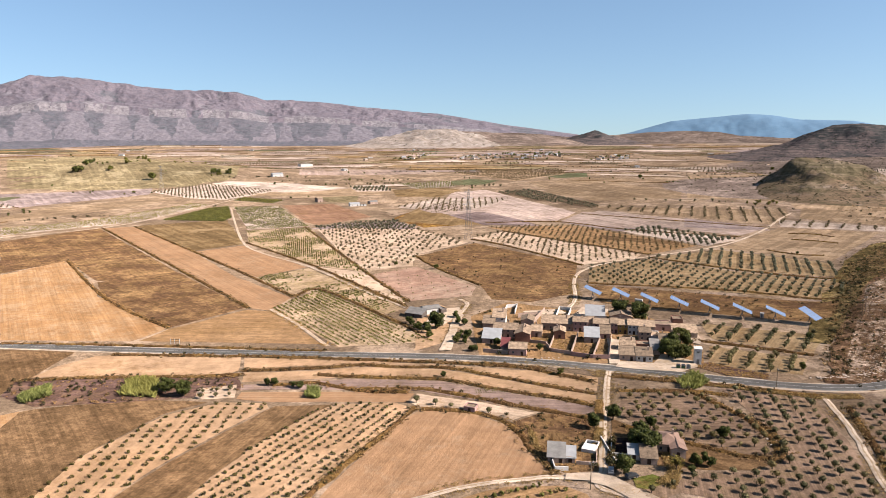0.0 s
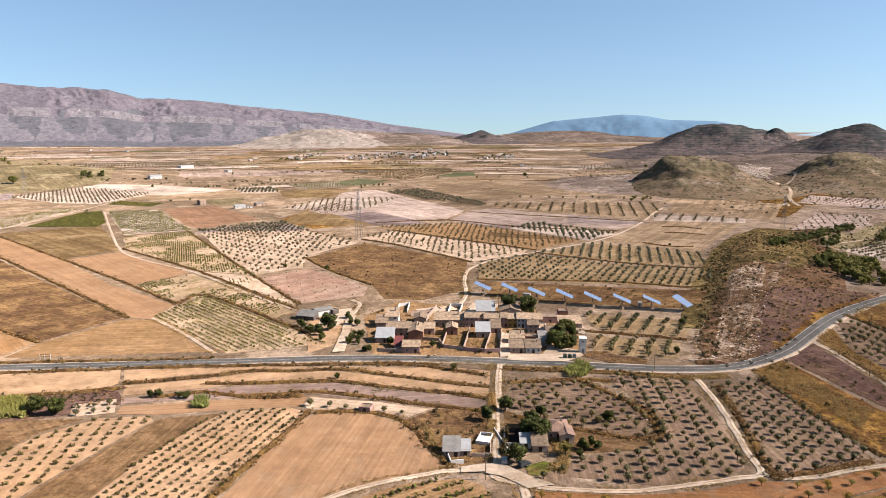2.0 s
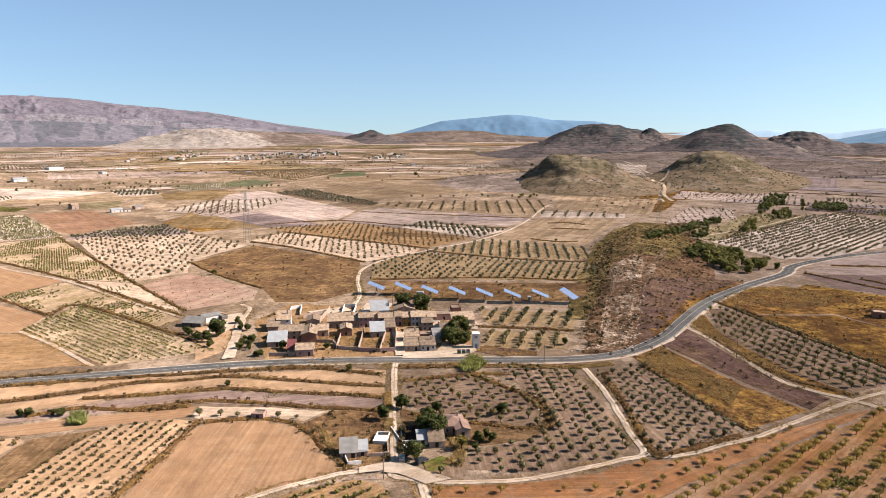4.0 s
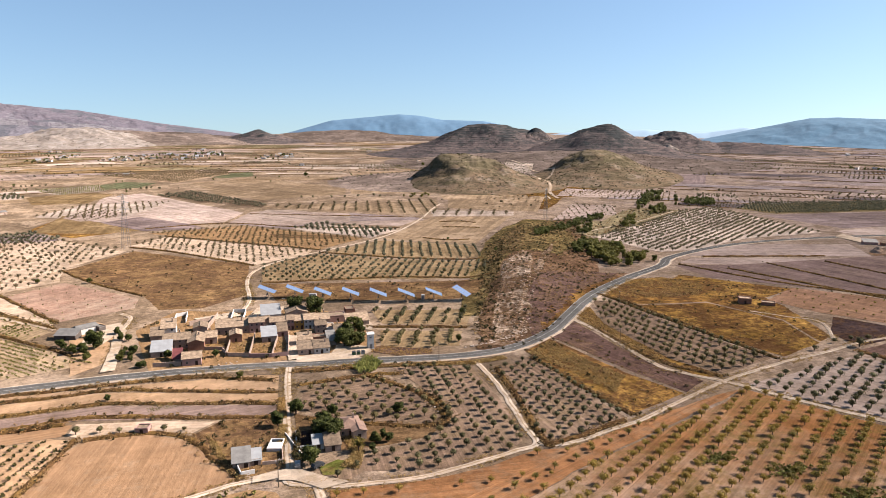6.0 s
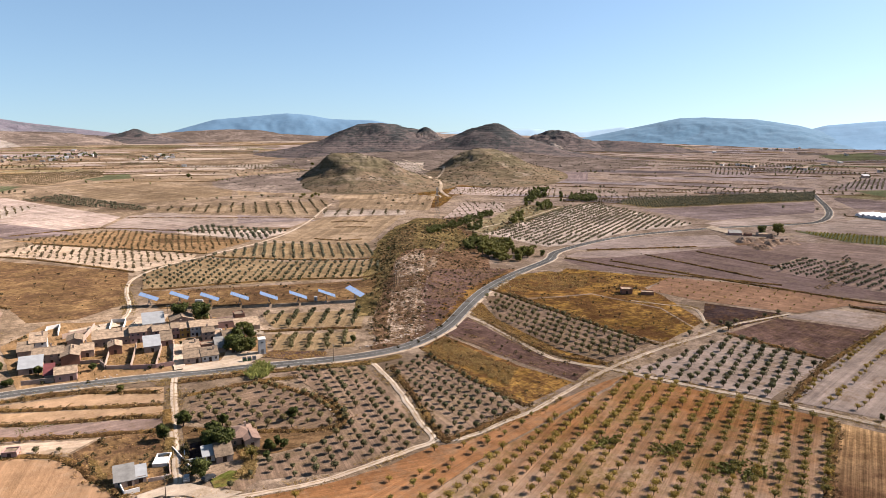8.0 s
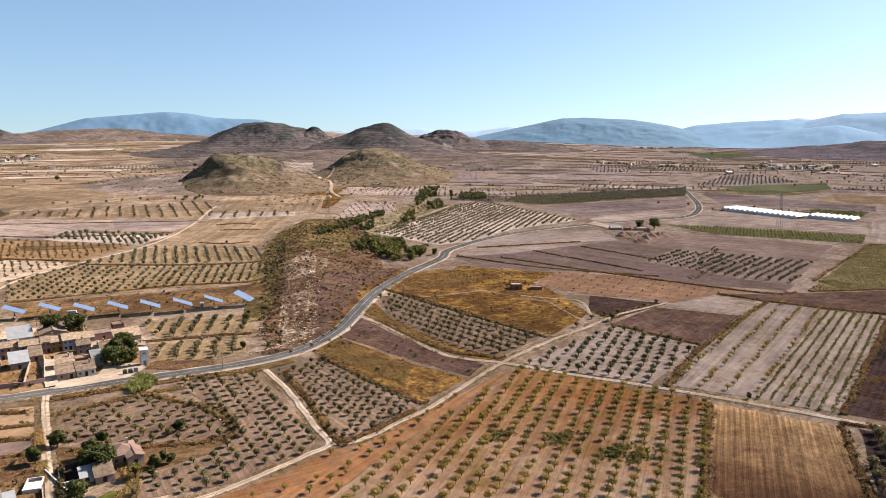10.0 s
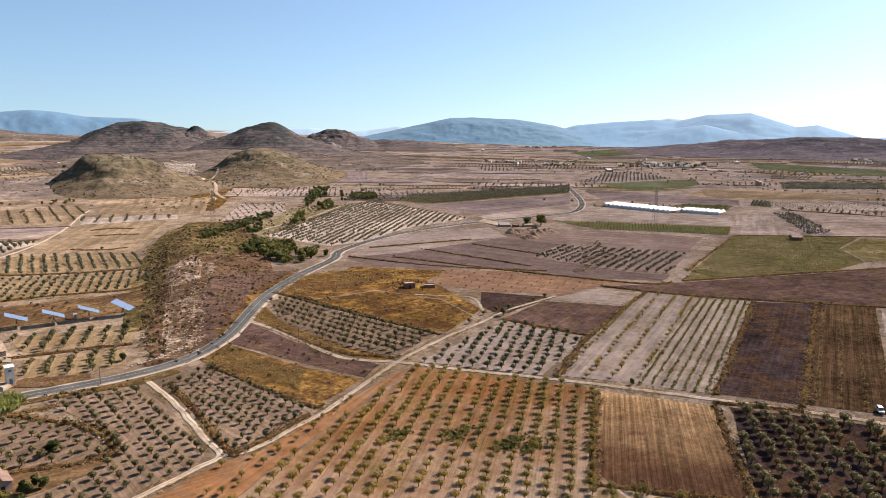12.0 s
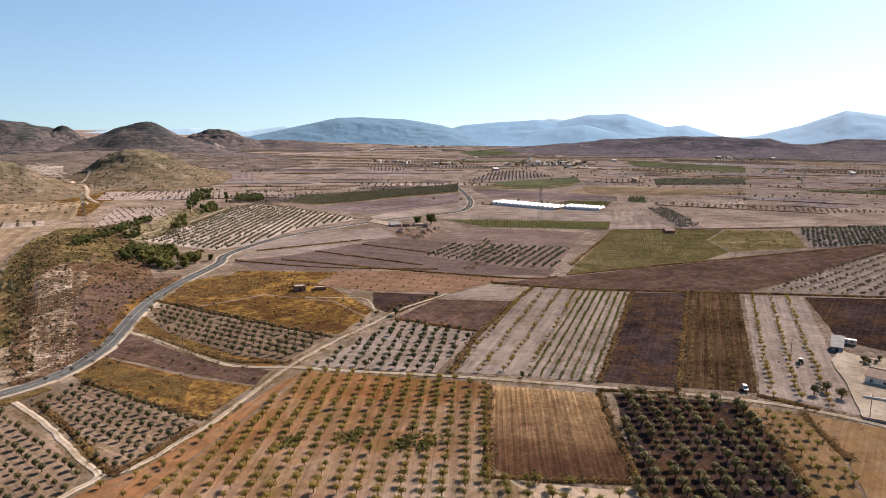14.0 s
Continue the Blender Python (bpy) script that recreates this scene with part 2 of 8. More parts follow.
STRAW = (0.41, 0.27, 0.15)
SOIL = {
    "orange": earth("orange_soil", (0.60, 0.385, 0.225), (0.53, 0.33, 0.19), (0.70, 0.52, 0.36), 0.45, 0.09, 2.2, 0.1, mottle=0.09),
    "pinkish": earth("pinkish_soil", (0.66, 0.44, 0.29), (0.60, 0.39, 0.25), (0.66, 0.49, 0.35), 0.3, 0.09, 2.0, 0.1, mottle=0.08),
    "tan": earth("tan_stubble", (0.60, 0.415, 0.265), (0.52, 0.345, 0.21), STRAW, 0.5, 0.12, 2.0, 0.2),
    "pale": earth("pale_soil", (0.98, 0.79, 0.62), (0.85, 0.67, 0.515), (0.50, 0.35, 0.21), 0.3, 0.10, 2.5, 0.15),
    "palepink": earth("pale_pink_soil", (0.80, 0.58, 0.405), (0.72, 0.495, 0.325), STRAW, 0.2, 0.04, 2.0, 0.14),
    "paleveg": earth("pale_vine_soil", (0.84, 0.66, 0.49), (0.72, 0.55, 0.385), (0.44, 0.35, 0.17), 0.35, 0.12, 2.8, 0.2),
    "paledust": earth("pale_dusty_soil", (0.73, 0.58, 0.49), (0.645, 0.505, 0.42), STRAW, 0.3, 0.12, 3.0, 0.15, sat=1.0),
    "dusty": earth("dusty_brown_soil", (0.475, 0.34, 0.25), (0.38, 0.265, 0.192), (0.38, 0.275, 0.165), 0.4, 0.16, 2.2, 0.2, sat=1.08),
    "dry": earth("dry_grass", (0.38, 0.26, 0.165), (0.29, 0.19, 0.115), (0.20, 0.135, 0.08), 0.5, 0.14, 3.0, 0.28, mottle=0.24),
    "drylight": earth("light_dry_grass", (0.45, 0.305, 0.175), (0.33, 0.215, 0.125), (0.17, 0.105, 0.075), 0.5, 0.10, 3.0, 0.3, 0.75, mottle=0.28),
    "drydark": earth("dark_dry_grass", (0.255, 0.173, 0.148), (0.178, 0.118, 0.103), (0.33, 0.225, 0.14), 0.42, 0.12, 3.0, 0.3, 0.5, mottle=0.26),
    "dark": earth("dark_fallow", (0.125, 0.09, 0.085), (0.07, 0.052, 0.054), (0.22, 0.13, 0.075), 0.42, 0.14, 2.5, 0.3, 0.7, mottle=0.3),
    "gold": earth("golden_grass", (0.61, 0.40, 0.165), (0.40, 0.24, 0.105), (0.165, 0.092, 0.057), 0.58, 0.06, 5.0, 0.3, 0.88, mottle=0.34),
    "mauve": earth("mauve_soil", (0.545, 0.395, 0.335), (0.455, 0.325, 0.268), STRAW, 0.2, 0.12, 2.5, 0.15, sat=1.0),
    "plum": earth("plum_soil", (0.415, 0.29, 0.262), (0.335, 0.23, 0.205), (0.42, 0.30, 0.22), 0.4, 0.14, 2.5, 0.18, sat=0.95),
    "redpink": earth("red_pink_soil", (0.64, 0.445, 0.35), (0.72, 0.56, 0.445), (0.54, 0.34, 0.26), 0.4, 0.08, 2.0, 0.18),
    "buff": earth("buff_grove_soil", (0.64, 0.49, 0.325), (0.54, 0.405, 0.26), STRAW, 0.35, 0.12, 4.0, 0.2),
    "lilac": earth("lilac_grey_soil", (0.76, 0.585, 0.50), (0.67, 0.505, 0.425), STRAW, 0.2, 0.08, 3.0, 0.15, sat=0.9),
    "rosy": earth("rosy_brown_soil", (0.53, 0.345, 0.25), (0.44, 0.28, 0.20), STRAW, 0.3, 0.14, 3.0, 0.18),
    "reddish": earth("reddish_soil", (0.60, 0.335, 0.195), (0.50, 0.275, 0.155), (0.52, 0.37, 0.26), 0.4, 0.14, 3.0, 0.16),
    "orangerow": earth("orange_orchard_soil", (0.60, 0.315, 0.17), (0.56, 0.34, 0.205), (0.36, 0.27, 0.12), 0.36, 0.16, 5.9, 0.16, fade=((205, 128), (168, 62), (0.84, 0.665, 0.53))),
    "stubble": earth("brown_stubble", (0.86, 0.60, 0.37), (0.66, 0.44, 0.255), (0.30, 0.185, 0.11), 0.36, 0.26, 1.9, 0.2, mottle=0.2, fade=((238, 85), (203, 66), (0.17, 0.10, 0.068))),
    "dryrow": earth("dry_rows", (0.20, 0.13, 0.085), (0.14, 0.09, 0.06), (0.30, 0.20, 0.12), 0.45, 0.3, 4.0, 0.25, mottle=0.26),
    "green": earth("green_crop", (0.17, 0.20, 0.065), (0.22, 0.22, 0.085), STRAW, 0.3, 0.2, 2.6, 0.25, mottle=0.24),
    "greenveg": earth("green_vine_soil", (0.48, 0.38, 0.24), (0.39, 0.31, 0.18), (0.22, 0.205, 0.085), 0.45, 0.2, 3.5, 0.25, mottle=0.24),
    "scrub": earth("olive_scrub", (0.50, 0.385, 0.21), (0.38, 0.285, 0.15), (0.115, 0.095, 0.05), 0.6, 0.0, 3.0, 0.35, 0.85, mottle=0.3),
    "meadow": earth("olive_meadow", (0.50, 0.395, 0.225), (0.41, 0.315, 0.175), (0.25, 0.20, 0.095), 0.45, 0.0, 3.0, 0.3, 0.7, mottle=0.24),
    "rocky": earth("rocky_scrub", (0.43, 0.295, 0.20), (0.345, 0.225, 0.157), (0.15, 0.095, 0.062), 0.55, 0.0, 3.0, 0.4, 0.8, mottle=0.3),
    "stony": earth("stony_scrub", (0.98, 0.82, 0.68), (0.72, 0.56, 0.43), (0.24, 0.155, 0.10), 0.66, 0.3, 7.0, 0.35, 0.95, mottle=0.3),
}
DIRT = earth("white_dirt", (1.04, 0.89, 0.73), (0.90, 0.74, 0.58), (0.60, 0.45, 0.30), 0.35, 0.0, 2.0, 0.12)
TRACK = rutted(earth("rutted_dirt", (1.12, 0.97, 0.81), (0.98, 0.81, 0.65), (0.60, 0.45, 0.30), 0.3, 0.0, 2.0, 0.12), (0.20, 0.14, 0.08))
# brown weeds, darkened further to carry the banks' shadow side in the colour
VERGE = earth("verge_grass", (0.23, 0.14, 0.08), (0.13, 0.085, 0.05), (0.36, 0.235, 0.11), 0.45, 0.0, 2.0, 0.4, 0.8, mottle=0.24)
# eastwards it fades paler and pinker: distance haze put into the ground colour
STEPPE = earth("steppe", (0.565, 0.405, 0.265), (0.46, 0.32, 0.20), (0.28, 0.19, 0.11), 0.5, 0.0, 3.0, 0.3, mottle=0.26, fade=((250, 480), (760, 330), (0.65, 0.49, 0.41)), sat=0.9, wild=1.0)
# distance haze painted into the soil colours: paler, pinker, duller than the near ones
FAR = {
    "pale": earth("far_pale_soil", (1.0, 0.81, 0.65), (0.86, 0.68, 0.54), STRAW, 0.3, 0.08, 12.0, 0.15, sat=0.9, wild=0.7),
    "palepink": earth("hazed_pale_pink_soil", (0.80, 0.60, 0.48), (0.70, 0.505, 0.40), STRAW, 0.3, 0.08, 12.0, 0.14, sat=0.8, wild=0.7),
    "pinkish": earth("hazed_pinkish_soil", (0.70, 0.515, 0.41), (0.61, 0.435, 0.345), STRAW, 0.4, 0.08, 14.0, 0.15, sat=0.85, wild=0.8),
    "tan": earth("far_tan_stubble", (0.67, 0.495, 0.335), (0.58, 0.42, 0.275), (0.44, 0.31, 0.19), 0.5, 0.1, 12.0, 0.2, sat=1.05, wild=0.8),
    "mauve": earth("hazed_mauve_soil", (0.61, 0.455, 0.42), (0.51, 0.37, 0.335), STRAW, 0.3, 0.1, 12.0, 0.2, sat=0.75, wild=0.8),
    "plum": earth("hazed_plum_soil", (0.495, 0.355, 0.335), (0.405, 0.285, 0.265), (0.44, 0.31, 0.23), 0.4, 0.1, 12.0, 0.2, sat=0.8, wild=0.8),
    "lilac": earth("hazed_lilac_soil", (0.67, 0.525, 0.51), (0.58, 0.45, 0.435), STRAW, 0.3, 0.1, 12.0, 0.2, sat=0.75, wild=0.8),
    "dusk": earth("hazed_dusky_soil", (0.465, 0.36, 0.36), (0.38, 0.29, 0.29), (0.27, 0.21, 0.18), 0.45, 0.1, 12.0, 0.25, sat=0.8, wild=0.8),
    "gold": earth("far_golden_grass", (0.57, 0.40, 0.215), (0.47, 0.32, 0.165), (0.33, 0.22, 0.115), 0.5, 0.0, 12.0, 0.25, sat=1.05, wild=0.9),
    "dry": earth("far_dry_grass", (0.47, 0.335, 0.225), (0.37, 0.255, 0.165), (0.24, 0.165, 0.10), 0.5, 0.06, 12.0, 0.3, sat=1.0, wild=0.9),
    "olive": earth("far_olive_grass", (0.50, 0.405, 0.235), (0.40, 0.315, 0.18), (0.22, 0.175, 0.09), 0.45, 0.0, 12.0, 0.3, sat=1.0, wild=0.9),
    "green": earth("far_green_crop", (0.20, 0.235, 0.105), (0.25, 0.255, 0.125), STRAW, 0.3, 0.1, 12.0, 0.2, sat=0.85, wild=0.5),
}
PALE_HILL = earth("pale_rock", (0.86, 0.78, 0.71), (0.70, 0.61, 0.54), (0.34, 0.27, 0.21), 0.42, 0.0, 3.0, 0.25)
def hillside(name, low, high, scrub, z0, z1, rock):
    """Hill ground: bare soil at the foot, scrub towards the top, rock ledges and bushes."""
    m, nt, b = blank(name, 0.95)
    low, high, scrub, rock = (rgba(rich(c)) for c in (low, high, scrub, rock))
    b.inputs["Specular IOR Level"].default_value = 0.0
    where = node(nt, "TexCoord").outputs["Object"]
    z = node(nt, "SeparateXYZ", Vector=where).outputs[2]
    patch = cloud(nt, where, 0.016, 7, 0.68)
    level = blend(nt, 1.0, span(nt, z, z0, z1, 0, 1), span(nt, patch, 0.36, 0.64, -0.8, 0.8), "ADD")
    col = blend(nt, level, low, high)
    ledge = node(nt, "Mapping", Vector=where)
    ledge.inputs["Scale"].default_value = (0.010, 0.010, 0.30)
    strata = cloud(nt, ledge.outputs[0], 1.0, 6, 0.65)
    col = blend(nt, span(nt, strata, 0.55, 0.60, 0, 0.4), col, rock)
    col = blend(nt, span(nt, strata, 0.45, 0.41, 0, 0.55), col, scrub)
    scree = cloud(nt, where, 0.03, 8, 0.7)
    col = blend(nt, span(nt, scree, 0.57, 0.62, 0, 0.75), col, rock)
    tufts = blend(nt, 0.5, cloud(nt, where, 0.07, 8, 0.75), cloud(nt, where, 0.25, 6, 0.75))
    col = blend(nt, span(nt, tufts, 0.50, 0.55, 0, 0.85), col, scrub)
    nt.links.new(col, b.inputs["Base Color"])
    bump = node(nt, "Bump", Height=blend(nt, 0.5, tufts, scree), Strength=0.9, Distance=4.0)
    nt.links.new(bump.outputs[0], b.inputs["Normal"])
    return m


OLIVE = leafy("olive_leaves", (0.052, 0.052, 0.023), (0.225, 0.21, 0.10))
ALMOND = leafy("almond_leaves", (0.14, 0.125, 0.032), (0.39, 0.31, 0.08), 0.35)
VINE = leafy("vine_leaves", (0.105, 0.112, 0.026), (0.27, 0.255, 0.068))
BUSH = leafy("bush_leaves", (0.045, 0.046, 0.013), (0.17, 0.155, 0.05), 0.25)
PINE = leafy("pine_needles", (0.032, 0.043, 0.011), (0.12, 0.135, 0.036), 0.2)
REED = leafy("reed_leaves", (0.20, 0.24, 0.07), (0.42, 0.44, 0.14), 0.3)
WEEDS = leafy("golden_weeds", (0.26, 0.17, 0.065), (0.56, 0.39, 0.155), 0.25)
TUFT = leafy("dry_tufts", (0.15, 0.095, 0.045), (0.42, 0.28, 0.125), 0.2)
SHRUB = leafy("shrub_leaves", (0.028, 0.029, 0.012), (0.085, 0.078, 0.034), 0.2)
# haze over distance put into the leaf colour: duller far olives and almonds
FAR_OLIVE = leafy("hazed_olive_leaves", (0.10, 0.102, 0.062), (0.23, 0.225, 0.14))
FAR_ALMOND = leafy("hazed_almond_leaves", (0.12, 0.098, 0.052), (0.24, 0.19, 0.10))
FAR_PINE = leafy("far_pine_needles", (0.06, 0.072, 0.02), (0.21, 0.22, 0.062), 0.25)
BARK = plain("bark", (0.11, 0.085, 0.065), 0.95, 0, 0.3)


# ---- the lie of the land ----
def smooth(a, b, v):
    u = min(1.0, max(0.0, (v - a) / (b - a)))
    return u * u * (3 - 2 * u)


def height(x, y):
    """The lie of the land: level near the village, lifted gently to fit how the far plain shows from the camera, with
    one low spur by the road.
    """
    r = math.hypot(x, y)
    if r < 60:
        return 0.0
    az = math.degrees(math.atan2(x, y))
    up = 42 * (1 - smooth(35, 62, az)) if az > -150 else 42 * smooth(-180, -150, az)
    z = up * max(0.0, (r - 700) / 3900) ** 1.4
    z += 2.5 * smooth(900, 1600, r) * (math.sin(x / 210 + 1) + math.sin(y / 170 + x / 400))
    ax, ay, bx, by = 205.0, 322.0, 365.0, 560.0
    u = ((x - ax) * (bx - ax) + (y - ay) * (by - ay)) / ((bx - ax) ** 2 + (by - ay) ** 2)
    v = ((y - ay) * (bx - ax) - (x - ax) * (by - ay)) / math.hypot(bx - ax, by - ay)
    w = 20.0 if v > 0 else 48.0
    z += 8 * smooth(-0.12, 0.2, u) * (1 - smooth(0.75, 1.25, u)) * math.exp(-(v / w) ** 2)
    z += 31 * math.exp(-((x - (-613)) / 280) ** 2 - ((y - 1414) / 140) ** 2)
    return z


def raw_mesh(name, verts, faces, mats, which=None, uv=None, flat=True):
    """A mesh from arrays of vertices and of faces with equal corner counts."""
    verts, faces = np.asarray(verts, dtype=np.float32), np.asarray(faces, dtype=np.int32)
    me = bpy.data.meshes.new(name)
    n, k = faces.shape
    me.vertices.add(len(verts))
    me.vertices.foreach_set("co", verts.ravel())
    me.loops.add(n * k)
    me.loops.foreach_set("vertex_index", faces.ravel())
    me.polygons.add(n)
    me.polygons.foreach_set("loop_start", np.arange(0, n * k, k, dtype=np.int32))
    me.polygons.foreach_set("use_smooth", np.full(n, not flat))
    for m in mats:
        me.materials.append(m)
    if which is not None:
        me.polygons.foreach_set("material_index", np.asarray(which, dtype=np.int32))
    if uv is not None:
        layer = me.uv_layers.new(name="rows")
        layer.data.foreach_set("uv", np.asarray(uv, dtype=np.float32)[faces.ravel()].ravel())
    me.update(calc_edges=True)
    return me


def steps(*spans):
    out = []
    for a, b, d in spans:
        out += list(np.arange(a, b, d))
    return out + [spans[-1][1]]


def make_ground():
    xs = steps((-4800, -500, 107.5), (-500, 160, 30), (160, 464, 8), (464, 1184, 30), (1184, 4800, 113))
    ys = steps((-4800, -60, 118.5), (-60, 276, 28), (276, 652, 8), (652, 1300, 27), (1300, 4800, 100))
    v = [(x, y, height(x, y) - 0.05) for y in ys for x in xs]
    w = len(xs)
    f = [(j * w + i, j * w + i + 1, (j + 1) * w + i + 1, (j + 1) * w + i) for j in range(len(ys) - 1) for i in range(w - 1)]
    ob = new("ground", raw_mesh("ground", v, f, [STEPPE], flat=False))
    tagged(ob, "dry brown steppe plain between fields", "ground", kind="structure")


make_ground()


def inside(x, y, poly):
    hit, j = False, len(poly) - 1
    for i in range(len(poly)):
        (xi, yi), (xj, yj) = poly[i], poly[j]
        if (yi > y) != (yj > y) and x < (xj - xi) * (y - yi) / (yj - yi) + xi:
            hit = not hit
        j = i
    return hit


def ragged(poly, step=6.0, amp=0.9, closed=True):
    """The outline with points every few metres, pushed in and out a little."""
    out, n = [], len(poly)
    for i in range(n if closed else n - 1):
        a, b = poly[i], poly[(i + 1) % n]
        length = math.dist(a, b)
        k = max(1, int(length / step))
        for q in range(k):
            x, y = a[0] + (b[0] - a[0]) * q / k, a[1] + (b[1] - a[1]) * q / k
            out.append((x + amp * noise.noise((x / 9, y / 9, 3)), y + amp * noise.noise((x / 9, y / 9, 8))))
    if not closed:
        out.append(poly[-1])
    return out


from mathutils.bvhtree import BVHTree
from mathutils.geometry import delaunay_2d_cdt

LABELS = {
    "orange": "orange-tan ploughed field with faint furrows", "pinkish": "bare pinkish-tan ploughed field", "tan": "tan stubble field with straw remains",
    "pale": "pale cream soil of an orchard", "palepink": "pale pinkish soil planted with low bushes", "paleveg": "pale weedy soil of a vineyard",
    "paledust": "pale dusty soil of an orchard", "dusty": "brown dusty soil of an olive grove", "dry": "brown field of dry grass", "drylight": "light brown field of dry grass",
    "drydark": "dark brown field of dry grass", "dark": "dark brown fallow field", "gold": "golden dry grass field with rusty patches", "mauve": "mauve-brown bare field",
    "plum": "plum-brown ploughed field", "redpink": "reddish-pink bare field", "reddish": "reddish-brown soil strip with few trees", "lilac": "bare lilac-grey ploughed field", "buff": "buff-coloured soil of an olive grove", "rosy": "rosy-brown ploughed soil with few young trees", "orangerow": "orange soil of an almond orchard, pale at one end",
    "stubble": "brown stubble field with straw streaks", "dryrow": "dry brown field with straw rows", "green": "green crop field", "greenveg": "weedy green vineyard soil",
    "scrub": "olive-brown scrubland", "meadow": "low rise of dry olive-golden grass", "rocky": "rocky brown hillside with pale stones", "stony": "pale stony ground on the hillside",
}
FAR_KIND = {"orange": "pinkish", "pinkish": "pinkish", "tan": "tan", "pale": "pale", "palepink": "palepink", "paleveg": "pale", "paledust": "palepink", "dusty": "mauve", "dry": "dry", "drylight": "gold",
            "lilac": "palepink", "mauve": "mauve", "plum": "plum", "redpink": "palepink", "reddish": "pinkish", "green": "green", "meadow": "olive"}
layers = [0]


def sheet(name, outline, material, lift, row=0.0, fine=40.0, land=height):
    """A patch of ground cover that follows the land."""
    xs, ys = [p[0] for p in outline], [p[1] for p in outline]
    pts = [Vector(p) for p in outline]
    n = len(pts)
    for x in np.arange(min(xs) + fine / 2, max(xs), fine):
        for y in np.arange(min(ys) + fine / 2, max(ys), fine):
            if inside(x, y, outline):
                pts.append(Vector((x, y)))
    v, _, f, *_ = delaunay_2d_cdt(pts, [(i, (i + 1) % n) for i in range(n)], [], 1, 0.01)
    c, s = math.cos(radians(row)), math.sin(radians(row))
    uv = [(p.x * c + p.y * s, -p.x * s + p.y * c) for p in v]
    return new(name, raw_mesh(name, [(p.x, p.y, land(p.x, p.y) + lift) for p in v], f, [material], uv=uv, flat=False))


# ---- plants ----
def leaf_quads(rng, n, centre, radii, size, hollow=0.35, outward=0.6):
    """n leaf clumps, each a bent quad, in the shell of an ellipsoid."""
    d = rng.normal(size=(n, 3))
    d /= np.linalg.norm(d, axis=1)[:, None]
    rad = hollow + (1 - hollow) * rng.random(n) ** 0.6
    c = np.asarray(centre) + d * np.asarray(radii) * rad[:, None]
    nrm = d * outward + rng.normal(size=(n, 3)) * 0.6
    nrm /= np.linalg.norm(nrm, axis=1)[:, None]
    a = np.cross(nrm, rng.normal(size=(n, 3)))
    a /= np.linalg.norm(a, axis=1)[:, None]
    b = np.cross(nrm, a)
    s = size * (0.6 + 0.8 * rng.random(n))[:, None]
    bend = nrm * s * 0.25
    v = np.stack([c - a * s * 0.6 - bend, c - b * s * 0.45 + bend, c + a * s * 0.6 - bend, c + b * s * 0.45 + bend], 1)
    return v.reshape(-1, 3), np.arange(4 * n).reshape(-1, 4)


def core(centre, radii, sides=7):
    """The dense inside of a crown: a rough ellipsoid."""
    v, f = [], []
    for k, (w, z) in enumerate(((0.35, -0.95), (0.95, -0.4), (0.9, 0.45), (0.3, 0.95))):
        for i in range(sides):
            a = 2 * math.pi * (i + 0.5 * (k % 2)) / sides
            v.append((centre[0] + radii[0] * w * math.cos(a), centre[1] + radii[1] * w * math.sin(a), centre[2] + radii[2] * z))
    for k in range(3):
        f += [(k * sides + i, k * sides + (i + 1) % sides, (k + 1) * sides + (i + 1) % sides, (k + 1) * sides + i) for i in range(sides)]
    b = 3 * sides
    f += [(b, b + 1, b + 2, b + 3), (b, b + 3, b + 4, b + sides - 1)]
    return np.array(v), np.array(f)


def stick(a, b, ra, rb, sides=5):
    """A tapered limb."""
    a, b = np.asarray(a, float), np.asarray(b, float)
    ax = (b - a) / np.linalg.norm(b - a)
    u = np.cross(ax, (0.3, 0.9, 0.2))
    u /= np.linalg.norm(u)
    w = np.cross(ax, u)
    ang = np.arange(sides) * 2 * math.pi / sides
    ring = np.cos(ang)[:, None] * u + np.sin(ang)[:, None] * w
    v = np.concatenate([a + ring * ra, b + ring * rb])
    f = [(i, (i + 1) % sides, sides + (i + 1) % sides, sides + i) for i in range(sides)]
    return v, np.array(f)


def join(pieces):
    """Several (verts, quads, material index) into one set of arrays."""
    vs, fs, ms, base = [], [], [], 0
    for v, f, m in pieces:
        vs.append(v)
        fs.append(f + base)
        ms.append(np.full(len(f), m) if np.isscalar(m) else m)
        base += len(v)
    return np.concatenate(vs), np.concatenate(fs), np.concatenate(ms)


